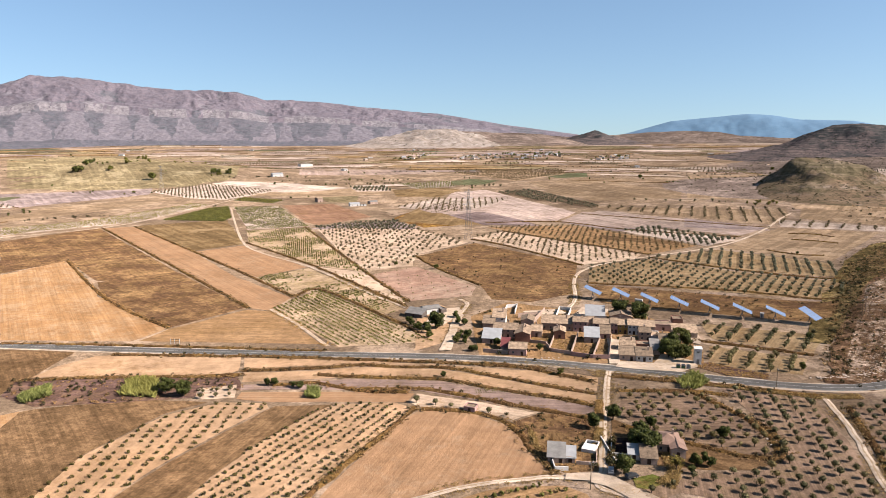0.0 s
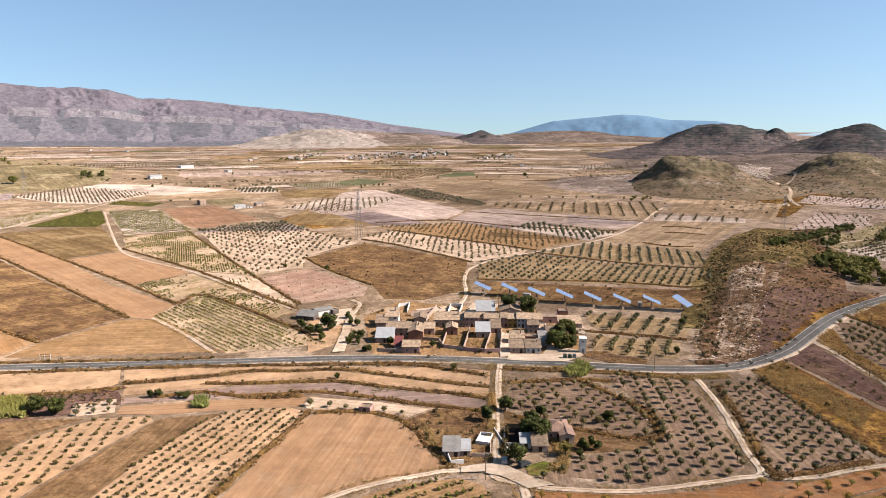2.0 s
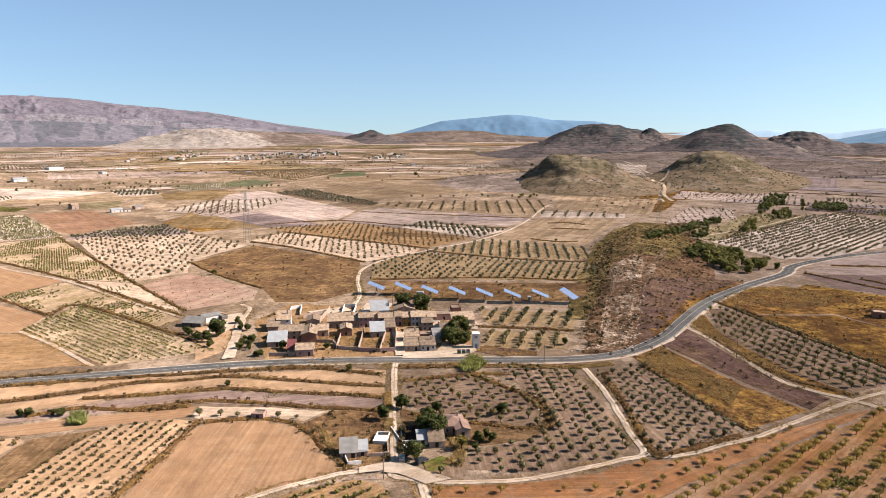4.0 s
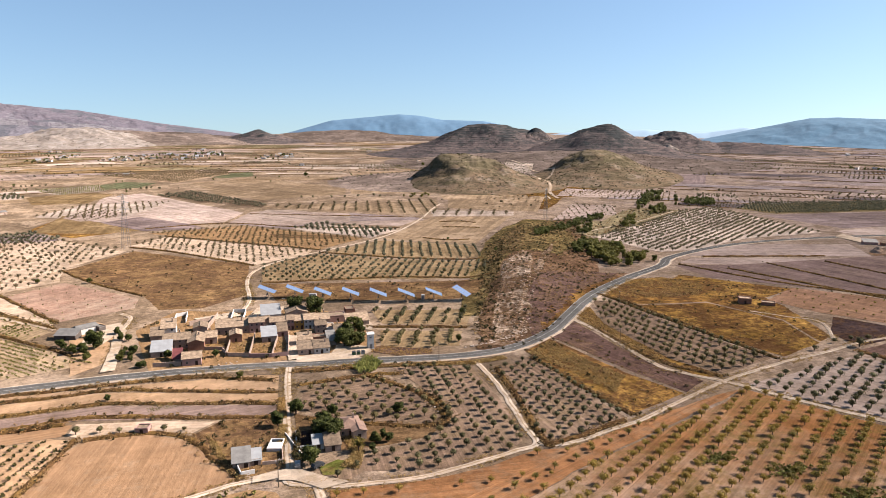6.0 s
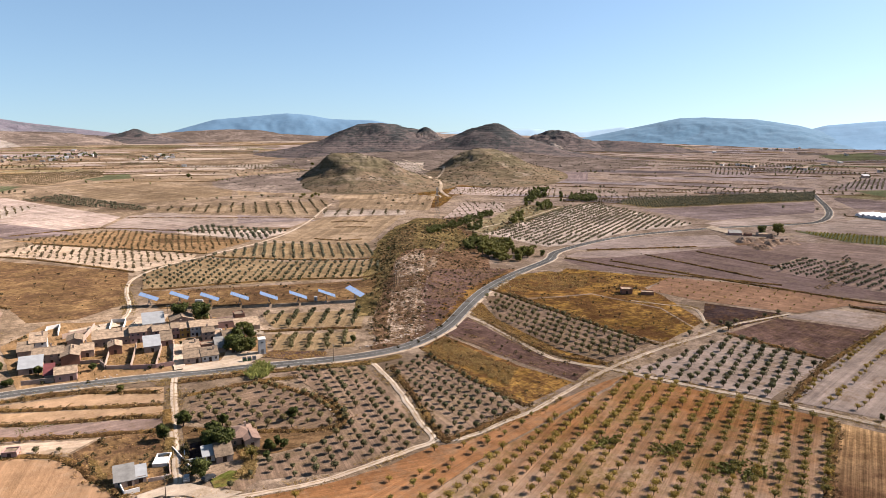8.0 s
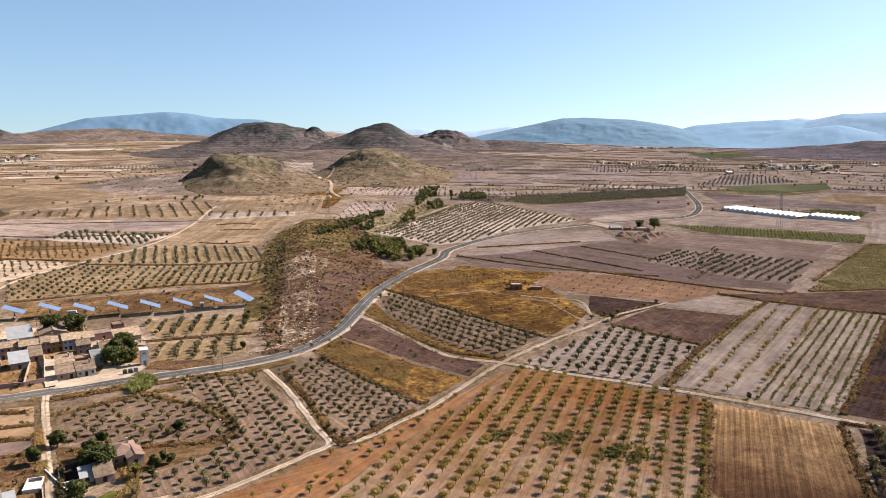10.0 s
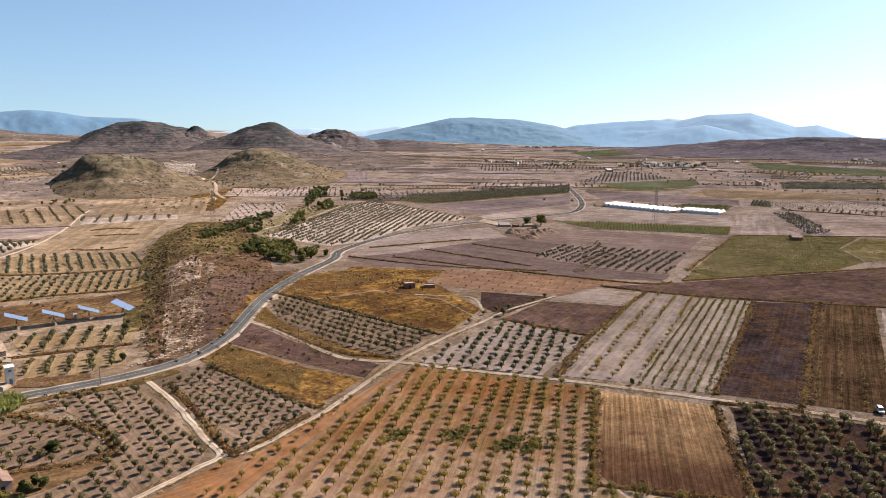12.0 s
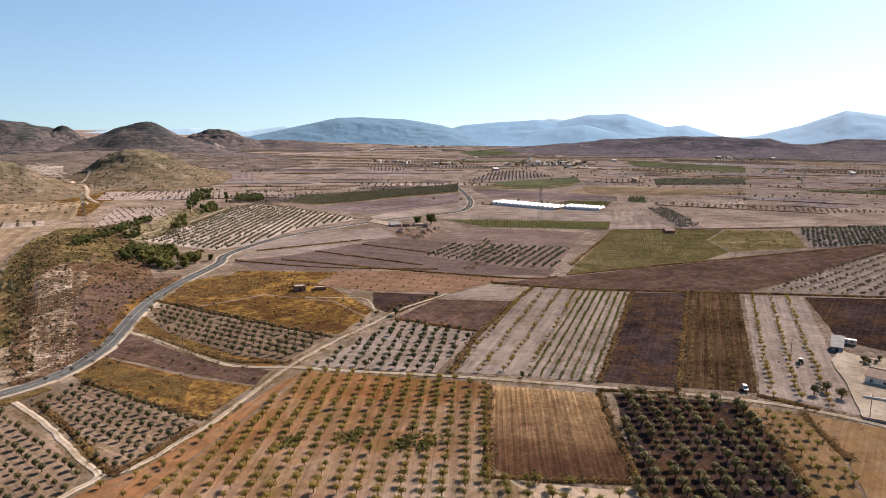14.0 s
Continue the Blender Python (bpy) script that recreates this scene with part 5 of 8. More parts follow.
bank([(-171, 272), (-136, 276), (-105, 276), (-84, 278)])
bank([(68, 259), (95, 258), (108, 254)])
bank([(95, 258), (106, 232), (106, 210), (101, 201), (84, 209), (62, 226)])
bank([(147, 242), (134, 201), (125, 175), (128, 172), (159, 176)])
bank([(168, 247), (166, 202), (165, 178)])
bank([(263, 319), (267, 309), (265, 239), (263, 197)])
bank([(271, 311), (267, 240)])
bank([(223, 274), (214, 220), (224, 192)])
bank([(383, 376), (393, 309), (417, 253), (428, 230)])
bank([(444, 350), (436, 248)])
bank([(489, 335), (482, 260)])
bank([(422, 391), (509, 350)])
bank([(69, 275), (108, 265), (141, 252)])
bank([(241, 106), (181, 79), (177, 71), (191, 39)])
bank([(253, 66), (196, 39), (178, 31)])
bank([(267, 19), (233, 1), (200, -8)])
bank([(268, -3), (236, -16)])
bank([(272, 40), (441, 64)])
bank([(265, 69), (426, 94)])
bank([(246, 125), (303, 139), (410, 152)])
bank([(408, 179), (417, 126), (454, 36), (485, -42)])
bank([(455, 144), (553, 69), (711, -56)])
bank([(403, 349), (413, 255), (429, 165), (446, 149)])
bank([(488, 153), (677, 171)])
bank([(678, 169), (730, 93), (838, -65)])
bank([(305, 188), (305, 139)])
bank([(280, 13), (275, -8)])
bank([(257, 67), (267, 39)])
bank([(328, 662), (349, 658), (359, 640)])
bank([(314, 627), (331, 619), (344, 605)])
bank([(267, 573), (281, 552), (300, 546)])
bank([(388, 1116), (431, 1036), (485, 950), (555, 903)])
# a raised bank stands in for the dark, shaded gully through the grove
bank([(107, 231), (109, 224), (109, 217), (107.5, 209), (104, 204), (99, 201)])
track([(506, 823), (581, 836), (565, 799)], 3)


# ---- far plain: many narrow plots, orchard rows and hedges ----
def raised(line, wide, tall, seed):
    """A low bank that stands up from the land: vertices and quads."""
    pts = ragged(line, 14, 1.5, closed=False)
    v, f = [], []
    for i, (x, y) in enumerate(pts):
        a, b = pts[max(i - 1, 0)], pts[min(i + 1, len(pts) - 1)]
        d = math.dist(a, b) or 1.0
        nx, ny = -(b[1] - a[1]) / d, (b[0] - a[0]) / d
        up = tall * (0.75 + 0.6 * noise.noise((x / 25, y / 25, seed)))
        for k, z in ((-1, 0), (-0.3, 1), (0.3, 0.9), (1, 0)):
            px, py = x + nx * wide * k, y + ny * wide * k
            v.append((px, py, height(px, py) + up * z))
        if i:
            f += [(4 * i - 4 + k, 4 * i + k, 4 * i + k + 1, 4 * i - 3 + k) for k in range(3)]
    return v, f


def far_plain():
    rng = np.random.default_rng(5)
    warm = ["pinkish", "tan", "gold", "pale", "palepink", "tan", "dry", "mauve", "palepink", "olive", "gold", "pinkish", "pale"]
    # eastwards the mix leans to the lilac and mauve haze tints
    cool = ["pinkish", "mauve", "plum", "palepink", "lilac", "mauve", "tan", "dusk", "dusk", "pinkish", "lilac", "palepink"]
    spots = {"olive": [], "almond": [], "shrub": []}
    banks = ([], [])
    rings = [900, 945, 1000, 1060, 1120]
    while rings[-1] < 3700:
        rings.append(rings[-1] * 1.05)
    for r in rings:
        depth = r * 0.05
        az = -44.0
        while az < 104:
            wide = rng.uniform(60, 300) * (r / 1500) ** 0.5
            daz = math.degrees(wide / r)
            mid = az + daz / 2
            # nearer in, the plan is drawn field by field
            bare = rng.random() < 0.13 or (r < 1170 and not 84 < mid < 104 and not mid < -34 and not 42 < mid < 72)
            bare = bare or (r < 1450 and -36 < mid < 12 and rng.random() < 0.6) or (14 < mid < 44 and 1000 < r < 2400 and rng.random() < 0.45)
            cx, cy = (r + depth / 2) * math.sin(radians(mid)), (r + depth / 2) * math.cos(radians(mid))
            bare = bare or ((cx + 613) / 430) ** 2 + ((cy - 1414) / 240) ** 2 < 1
            bare = bare or any(((cx - hx) / hr) ** 2 + ((cy - hy) / hr) ** 2 < 1 for hx, hy, hr in ((590, 1060, 170), (905, 1155, 170), (1250, 1850, 240), (1337, 1619, 200), (733, 3421, 250)))
            bare = bare or any(inside(cx + ox, cy + oy, q) for q in plots for ox, oy in ((0, 0), (28, -28), (-28, 28)))
            if not bare:
                r0, r1 = r + rng.uniform(-0.1, 0.15) * depth, r + depth * rng.uniform(0.75, 1.1)
                skew = rng.uniform(-0.45, 0.45) * daz
                q = [(r0, az + 0.04 * daz), (r0 + rng.uniform(-0.35, 0.35) * depth, az + 0.97 * daz), (r1 + rng.uniform(-0.2, 0.2) * depth, az + 0.97 * daz + skew), (r1 + rng.uniform(-0.35, 0.35) * depth, az + 0.03 * daz + skew)]
                poly = [(a * math.sin(radians(b)), a * math.cos(radians(b))) for a, b in q]
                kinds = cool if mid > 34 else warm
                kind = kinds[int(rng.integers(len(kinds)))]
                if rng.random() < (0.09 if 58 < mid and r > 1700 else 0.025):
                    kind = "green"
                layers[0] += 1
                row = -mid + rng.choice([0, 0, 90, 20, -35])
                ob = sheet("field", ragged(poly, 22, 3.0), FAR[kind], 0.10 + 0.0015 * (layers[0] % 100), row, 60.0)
                tagged(ob, FAR_LABELS[kind], "field", kind="structure")
                if rng.random() < 0.36 and kind not in ("green", "gold") and r < 2900:
                    what = "olive" if rng.random() < 0.4 else "almond"
                    spots[what] += grid_spots(poly, row, rng.uniform(9, 15), 8, 1.0, rng)
                if rng.random() < 0.75:
                    v, f = raised([poly[0], poly[1]], 1.5 + r / 1500, 0.7 + r / 2600, 4)
                    base = len(banks[0])
                    banks[0].extend(v)
                    banks[1].extend(tuple(i + base for i in g) for g in f)
            if rng.random() < 0.6 and not any(inside(cx, cy, q) for q in plots):
                what = "shrub" if rng.random() < 0.6 else "olive"
                n = int(rng.integers(3, 16))
                for k in range(n):
                    a, b = r + rng.normal() * 5, az + daz * (0.05 + 0.9 * k / n * rng.uniform(0.5, 1)) + rng.normal() * 0.05
                    x, y = a * math.sin(radians(b)), a * math.cos(radians(b))
                    spots[what].append((x, y, height(x, y), rng.uniform(0.7, 1.5) * (1.6 if what == "shrub" else 1.0), rng.random() * 6))
            az += daz * 1.02
    tagged(new("field_banks", raw_mesh("field_banks", banks[0], banks[1], [VERGE], flat=False)), "low weedy banks between far fields", "banks", kind="stuff")
    for what in spots:
        name, label, category = NAMES[what]
        mass(name, spots[what], what, "distant " + label, category)


FAR_LABELS = {"lilac": "bare field on the far plain, haze-tinted lilac-grey", "dusk": "brown field on the far plain, dusky with painted haze", "pale": "pale cream field on the far plain", "palepink": "pale field on the far plain, haze-tinted pink", "pinkish": "tan field on the far plain, haze-tinted pink", "tan": "tan stubble field on the far plain",
              "mauve": "brown field on the far plain, haze-tinted mauve", "plum": "ploughed field on the far plain, haze-tinted plum", "gold": "golden dry grass on the far plain", "dry": "brown dry grass on the far plain",
              "olive": "olive-brown scrubby grass on the far plain", "green": "green crop field on the far plain"}
far_plain()

# ---- hills ----
HILL = hillside("olive_hill", (0.35, 0.265, 0.195), (0.26, 0.222, 0.155), (0.14, 0.128, 0.085), 6, 44, (0.50, 0.42, 0.35))
# MOOR and PEAK: soil and scrub shifted grey-blue, haze put into the colour
MOOR = hillside("scrub_hill", (0.24, 0.208, 0.228), (0.165, 0.152, 0.172), (0.108, 0.104, 0.114), 10, 60, (0.32, 0.285, 0.30))
PEAK = hillside("terraced_hill", (0.285, 0.235, 0.225), (0.11, 0.116, 0.118), (0.075, 0.081, 0.082), 38, 95, (0.36, 0.30, 0.275))
# a rock cut lying in shadow: its shade is put into CRAG's darker colour
CRAG = hillside("shade_dark_outcrop", (0.26, 0.20, 0.175), (0.22, 0.175, 0.15), (0.12, 0.105, 0.08), 6, 34, (0.38, 0.31, 0.28))
FOOT = earth("foothill", (0.51, 0.38, 0.305), (0.41, 0.30, 0.24), (0.24, 0.185, 0.14), 0.5, 0.0, 3.0, 0.3, 0.8, 0.22, sat=0.85, wild=0.8)
hill(560, 1170, 190, 260, -40, 14, FOOT, 8.8, "low brown apron of a steep hill", DOME, 0.2)
hill(604, 1056, 150, 200, -28, 51, HILL, 3.1, "steep olive-brown hill with a shaded scarp", BROAD, 0.14, 170, apex=(-0.38, 0.0), bushes=1500)
hill(560, 928, 60, 26, -30, 9, CRAG, 6.6, "rocky outcrop at the foot of a hill, its shade painted dark", DOME, 0.4, 60, bushes=120)
hill(937, 1130, 150, 340, -38, 50, HILL, 5.2, "rounded olive-brown hill with pale rocks", BROAD, 0.13, 170, apex=(-0.22, 0.1), bushes=1500)
hill(1150, 1540, 520, 500, -35, 27, FOOT, 11.3, "broad brown foothill with sparse scrub", DOME, 0.2, 150, 3.0, bushes=2600)
hill(1792, 1842, 52, 45, -45, 26, PALE_HILL, 5.5, "white quarry heap on a hillside", DOME, 0.3, 40, bushes=0)
hill(1160, 1984, 400, 340, -31, 94, PEAK, 7.7, "dark terraced hill with a flat rocky top", MESA, 0.12, 190, 5.0, bushes=1400)
hill(1270, 1885, 190, 220, -31, 80, PEAK, 2.4, "dark rocky knoll beside the terraced hill", CONE, 0.2, 140, 5.0)
hill(1337, 1619, 380, 320, -40, 95, PEAK, 9.3, "brown conical hill with a dark rocky cap", CONE, 0.12, 190, 5.0, bushes=1600)
hill(1990, 1975, 215, 280, -45, 74, PEAK, 1.8, "dark rounded hill with a quarry on its flank", DOME, 0.2, 130, 5.0, apex=(-0.25, 0.0))
hill(2170, 1850, 330, 260, -45, 38, PEAK, 3.3, "low dark shoulder beside a rounded hill", DOME, 0.25, 110, 5.0)
hill(733, 3421, 260, 300, 0, 62, PEAK, 6.1, "small brown conical hill", CONE, 0.1)
hill(-60, 3298, 400, 420, 0, 68, PALE_HILL, 4.4, "long pale whitish rock hill", DOME, 0.35, 140, 6.0)
hill(170, 3420, 720, 380, 0, 52, FOOT, 5.9, "low brown ridge behind a pale rock hill", DOME, 0.3, 120)
hill(330, 3650, 700, 300, 0, 45, FOOT, 8.4, "low brown ridge beyond the plain", DOME, 0.25)
hill(1150, 3550, 800, 300, -20, 52, FOOT, 3.9, "low brown ridge beyond the plain", DOME, 0.25)
hill(2760, 430, 430, 760, 0, 60, MOOR, 10.2, "broad low scrub-covered hill beyond the fields", DOME, 0.25, 150, bushes=2200)
hill(3230, 700, 420, 620, 10, 46, MOOR, 12.9, "low dark hill beyond the fields", DOME, 0.25)
hill(3520, -190, 400, 480, 0, 48, MOOR, 14.9, "low dark hill beyond the fields", DOME, 0.25)



def hill_plot(kind, outline, row, size):
    """A small ploughed plot on a slope, with a few young trees."""
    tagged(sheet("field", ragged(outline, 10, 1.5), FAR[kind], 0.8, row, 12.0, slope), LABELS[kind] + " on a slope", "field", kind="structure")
    rng = np.random.default_rng(int(outline[0][0]))
    mass("young_trees", [(x, y, slope(x, y) + 0.5, size * rng.uniform(0.7, 1.2), rng.random() * 6.28) for x, y, *_ in grid_spots(outline, row, 10, 8, size, rng, 0.25)], "olive", "rows of small grey-green trees on a slope", "trees")


hill_plot("pale", [(802, 1330), (904, 1470), (922, 1371), (827, 1243)], -52, 0.7)
hill_plot("palepink", [(790, 1274), (832, 1249), (729, 1056), (669, 1058)], -54, 0.7)
tagged(ribbon("dirt_track", curve([(580, 800), (602, 846), (632, 895), (662, 935), (696, 994), (704, 1030), (762, 1079), (836, 1172)]), 5.5, TRACK, 0.7, 0.4, slope), "pale winding dirt track up to the hills", "track", kind="structure")
tagged(ribbon("dirt_track", curve([(836, 1172), (850, 1260), (900, 1370), (930, 1480)]), 4.5, TRACK, 0.9, 0.4, slope), "pale dirt track between two hills", "track", kind="structure")


# ---- mountains ----
def far_rock(name, c1, c2, c3, fine=1.0, relief=12.0):
    """Rock and scrub seen from far off: patches, ledges, dark bushes, rough relief."""
    m, nt, b = blank(name, 1.0)
    c1, c2, c3 = (tuple(v * 0.44 for v in c) for c in (c1, c2, c3))
    where = node(nt, "TexCoord").outputs["Object"]
    col = blend(nt, span(nt, cloud(nt, where, 0.006 * fine, 6, 0.65), 0.42, 0.58), rgba(c1), rgba(c2))
    flat = node(nt, "Mapping", Vector=where)
    flat.inputs["Scale"].default_value = (0.004 * fine, 0.004 * fine, 0.06)
    col = blend(nt, span(nt, cloud(nt, flat.outputs[0], 1.0, 6, 0.65), 0.5, 0.58, 0, 0.8), col, rgba(c3))
    specks = cloud(nt, where, 0.012 * fine, 5, 0.75)
    col = blend(nt, span(nt, specks, 0.54, 0.60, 0, 0.025 * relief), col, rgba(tuple(0.62 * v for v in c2)))
    nt.links.new(col, b.inputs["Base Color"])
    bump = node(nt, "Bump", Height=cloud(nt, where, 0.016, 8, 0.7), Strength=0.9, Distance=relief)
    nt.links.new(bump.outputs[0], b.inputs["Normal"])
    return m


# rock and scrub colours mixed with the bluish tint of haze
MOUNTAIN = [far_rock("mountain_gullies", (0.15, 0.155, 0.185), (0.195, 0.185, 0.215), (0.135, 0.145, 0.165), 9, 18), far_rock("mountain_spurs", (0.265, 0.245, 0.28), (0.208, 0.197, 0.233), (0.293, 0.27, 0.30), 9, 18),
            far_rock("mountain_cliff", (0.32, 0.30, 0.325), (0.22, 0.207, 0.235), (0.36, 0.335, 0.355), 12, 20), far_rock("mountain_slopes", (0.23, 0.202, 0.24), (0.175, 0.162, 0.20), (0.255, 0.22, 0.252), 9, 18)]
# distance haze painted into the base colours as blue; backlit ranges lightened too
HAZE_FAR = far_rock("haze_blue_mountain", (0.155, 0.30, 0.46), (0.143, 0.282, 0.44), (0.163, 0.31, 0.47), 6, 2.0)
HAZE_MID = far_rock("hazy_blue_range", (0.15, 0.335, 0.535), (0.14, 0.32, 0.515), (0.157, 0.345, 0.545), 6, 1.0)
HAZE_PALE = far_rock("haze_pale_mountain", (0.42, 0.62, 0.80), (0.41, 0.605, 0.785), (0.43, 0.625, 0.80), 6, 1.0)
HAZE_NEAR = far_rock("haze_blue_woods", (0.098, 0.235, 0.37), (0.084, 0.212, 0.335), (0.11, 0.248, 0.385), 6, 2.0)
# crest heights and stand-in distances fit the skyline from the camera
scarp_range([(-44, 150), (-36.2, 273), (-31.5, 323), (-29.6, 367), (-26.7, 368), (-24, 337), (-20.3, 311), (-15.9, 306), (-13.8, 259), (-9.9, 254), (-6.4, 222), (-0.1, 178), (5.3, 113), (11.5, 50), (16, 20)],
            3250, 4550, 12, MOUNTAIN, 2.0, "long mountain range with a pale cliff band, tinted with haze")
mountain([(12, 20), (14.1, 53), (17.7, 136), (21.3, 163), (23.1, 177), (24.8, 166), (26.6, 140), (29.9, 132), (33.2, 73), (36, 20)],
         4300, 4760, 20, [HAZE_FAR], 5.0, "distant mountain on the horizon, painted haze-blue", 0.05, 160, 30)
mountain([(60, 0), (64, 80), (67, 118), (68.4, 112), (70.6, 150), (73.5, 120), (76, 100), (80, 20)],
         4480, 4950, -10, [HAZE_PALE], 4.0, "distant mountains painted a pale haze-blue", 0.05, 120, 14)
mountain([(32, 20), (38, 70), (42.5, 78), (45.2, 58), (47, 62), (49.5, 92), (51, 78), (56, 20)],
         4480, 4950, -10, [HAZE_PALE], 3.0, "distant mountains painted a pale haze-blue", 0.05, 120, 14)
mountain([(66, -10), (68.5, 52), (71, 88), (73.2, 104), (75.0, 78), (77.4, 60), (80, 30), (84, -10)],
         3500, 4240, -10, [HAZE_MID], 6.0, "wooded foothill before a mountain range, painted haze-blue", 0.03, 140, 24)
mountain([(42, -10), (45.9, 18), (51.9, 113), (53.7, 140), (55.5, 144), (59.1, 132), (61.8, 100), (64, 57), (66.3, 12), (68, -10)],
         3500, 4420, -12, [HAZE_NEAR], 7.0, "distant wooded mountain painted haze-blue", 0.06, 260, 50)
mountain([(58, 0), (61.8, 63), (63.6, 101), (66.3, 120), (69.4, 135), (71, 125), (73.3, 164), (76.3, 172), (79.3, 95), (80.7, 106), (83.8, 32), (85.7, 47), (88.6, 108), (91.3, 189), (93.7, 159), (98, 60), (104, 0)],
         3560, 4790, -10, [HAZE_MID], 9.0, "distant mountain range on the horizon, painted haze-blue", 0.03, 300, 30)


# ---- helpers for built things ----
def part(name, data, material, parent, label=""):
    """One mesh object under a thing: data is (vertices, faces) or a finished mesh."""
    if isinstance(data, tuple):
        me = bpy.data.meshes.new(name)
        me.from_pydata([tuple(map(float, p)) for p in data[0]], [], [tuple(map(int, q)) for q in data[1]])
        me.materials.append(material)
        data = me
    ob = new(name, data)
    ob.parent = parent
    if label:
        ob["label"] = label
    return ob


def block(x0, y0, z0, x1, y1, z1):
    v = [(x0, y0, z0), (x1, y0, z0), (x1, y1, z0), (x0, y1, z0), (x0, y0, z1), (x1, y0, z1), (x1, y1, z1), (x0, y1, z1)]
    return v, [(0, 3, 2, 1), (4, 5, 6, 7), (0, 1, 5, 4), (1, 2, 6, 5), (2, 3, 7, 6), (3, 0, 4, 7)]


def fuse(*solids):
    vs, fs = [], []
    for v, f in solids:
        base = len(vs)
        vs += [tuple(p) for p in v]
        fs += [tuple(i + base for i in q) for q in f]
    return vs, fs


def slab(quad, thick):
    """A plate: a quad of corners and its thickness downwards."""
    return [*quad, *[(x, y, z - thick) for x, y, z in quad]], [(0, 1, 2, 3), (7, 6, 5, 4), (0, 4, 5, 1), (1, 5, 6, 2), (2, 6, 7, 3), (3, 7, 4, 0)]


def thing(name, x, y, turn, label, category, group="", z=None):
    ob = new(name)
    ob.matrix_world = pose(x, y, height(x, y) if z is None else z, 0, 0, turn)
    return tagged(ob, label, category, group)


WALL = {
    "white": plain("whitewash", (1.0, 0.97, 0.92), 0.9, 0, 0.2, 0.4), "plaster": plain("tan_plaster", (0.70, 0.52, 0.41), 0.95, 0, 0.4, 0.4, 0.2),
    "rose": plain("rose_plaster", (0.63, 0.40, 0.35), 0.95, 0, 0.25, 0.4), "ochre": plain("ochre_plaster", (0.58, 0.38, 0.12), 0.95, 0, 0.25, 0.4),
    "brick": plain("red_brick", (0.42, 0.21, 0.14), 0.95, 0, 0.3, 0.5), "dark": plain("dark_block", (0.17, 0.14, 0.12), 0.95, 0, 0.3, 0.4),
    "greyblue": plain("greyblue_metal", (0.26, 0.31, 0.35), 0.6, 0, 0.2, 0.4),
}
PLASTIC = plain("white_plastic_film", (1.0, 1.02, 1.05), 0.6, 0, 0.15, 0.3)
ROOF = {
    "tile": plain("tan_roof_tiles", (0.49, 0.36, 0.245), 0.95, 0, 0.65, 0.7, 0.35), "redtile": plain("brown_roof_tiles", (0.36, 0.235, 0.18), 0.95, 0, 0.35, 0.5),
    "sheetroof": plain("pale_sheet_roof", (0.50, 0.52, 0.53), 0.7, 0, 0.2, 0.4), "greyroof": plain("grey_sheet_roof", (0.33, 0.32, 0.30), 0.85, 0, 0.35, 0.4),
    "redroof": plain("red_sheet_roof", (0.27, 0.075, 0.075), 0.8, 0, 0.3, 0.4),
}
GLASS, _nt, _b = blank("window_glass", 0.08)
_b.inputs["Base Color"].default_value = (0.03, 0.035, 0.04, 1)
_b.inputs["Specular IOR Level"].default_value = 0.6
WOOD = plain("dark_door_wood", (0.10, 0.06, 0.04), 0.8, 0, 0.3, 1.0)
FRAME = plain("window_frame_paint", (0.55, 0.50, 0.45), 0.7)
# near-black floor colour: the unlit inside of a house painted on
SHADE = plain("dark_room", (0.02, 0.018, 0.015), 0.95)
STEEL = plain("galvanised_steel", (0.38, 0.39, 0.40), 0.5, 0.6, 0.2, 0.5)
POLE_WOOD = plain("pole_wood", (0.22, 0.16, 0.11), 0.95, 0, 0.3, 0.8)


def panel(width, tall, holes, thick=0.3):
    """A wall panel in the xz plane with openings through it and their reveals."""
    xs = sorted({0.0, width, *[h[0] for h in holes], *[h[2] for h in holes]})
    zs = sorted({0.0, tall, *[h[1] for h in holes], *[h[3] for h in holes]})
    v, f = [], []

    def quad(*c):
        f.append(tuple(range(len(v), len(v) + 4)))
        v.extend(c)
    for i in range(len(xs) - 1):
        for k in range(len(zs) - 1):
            a, b, c, d = xs[i], zs[k], xs[i + 1], zs[k + 1]
            if any(h[0] <= a and c <= h[2] and h[1] <= b and d <= h[3] for h in holes):
                continue
            quad((a, 0, b), (c, 0, b), (c, 0, d), (a, 0, d))
            quad((c, thick, b), (a, thick, b), (a, thick, d), (c, thick, d))
    for a, b, c, d in holes:
        quad((a, 0, b), (a, 0, d), (a, thick, d), (a, thick, b))
        quad((c, 0, d), (c, 0, b), (c, thick, b), (c, thick, d))
        quad((a, 0, d), (c, 0, d), (c, thick, d), (a, thick, d))
        quad((c, 0, b), (a, 0, b), (a, thick, b), (c, thick, b))
    return v, f


shared = {}
SLOPE = 0.31


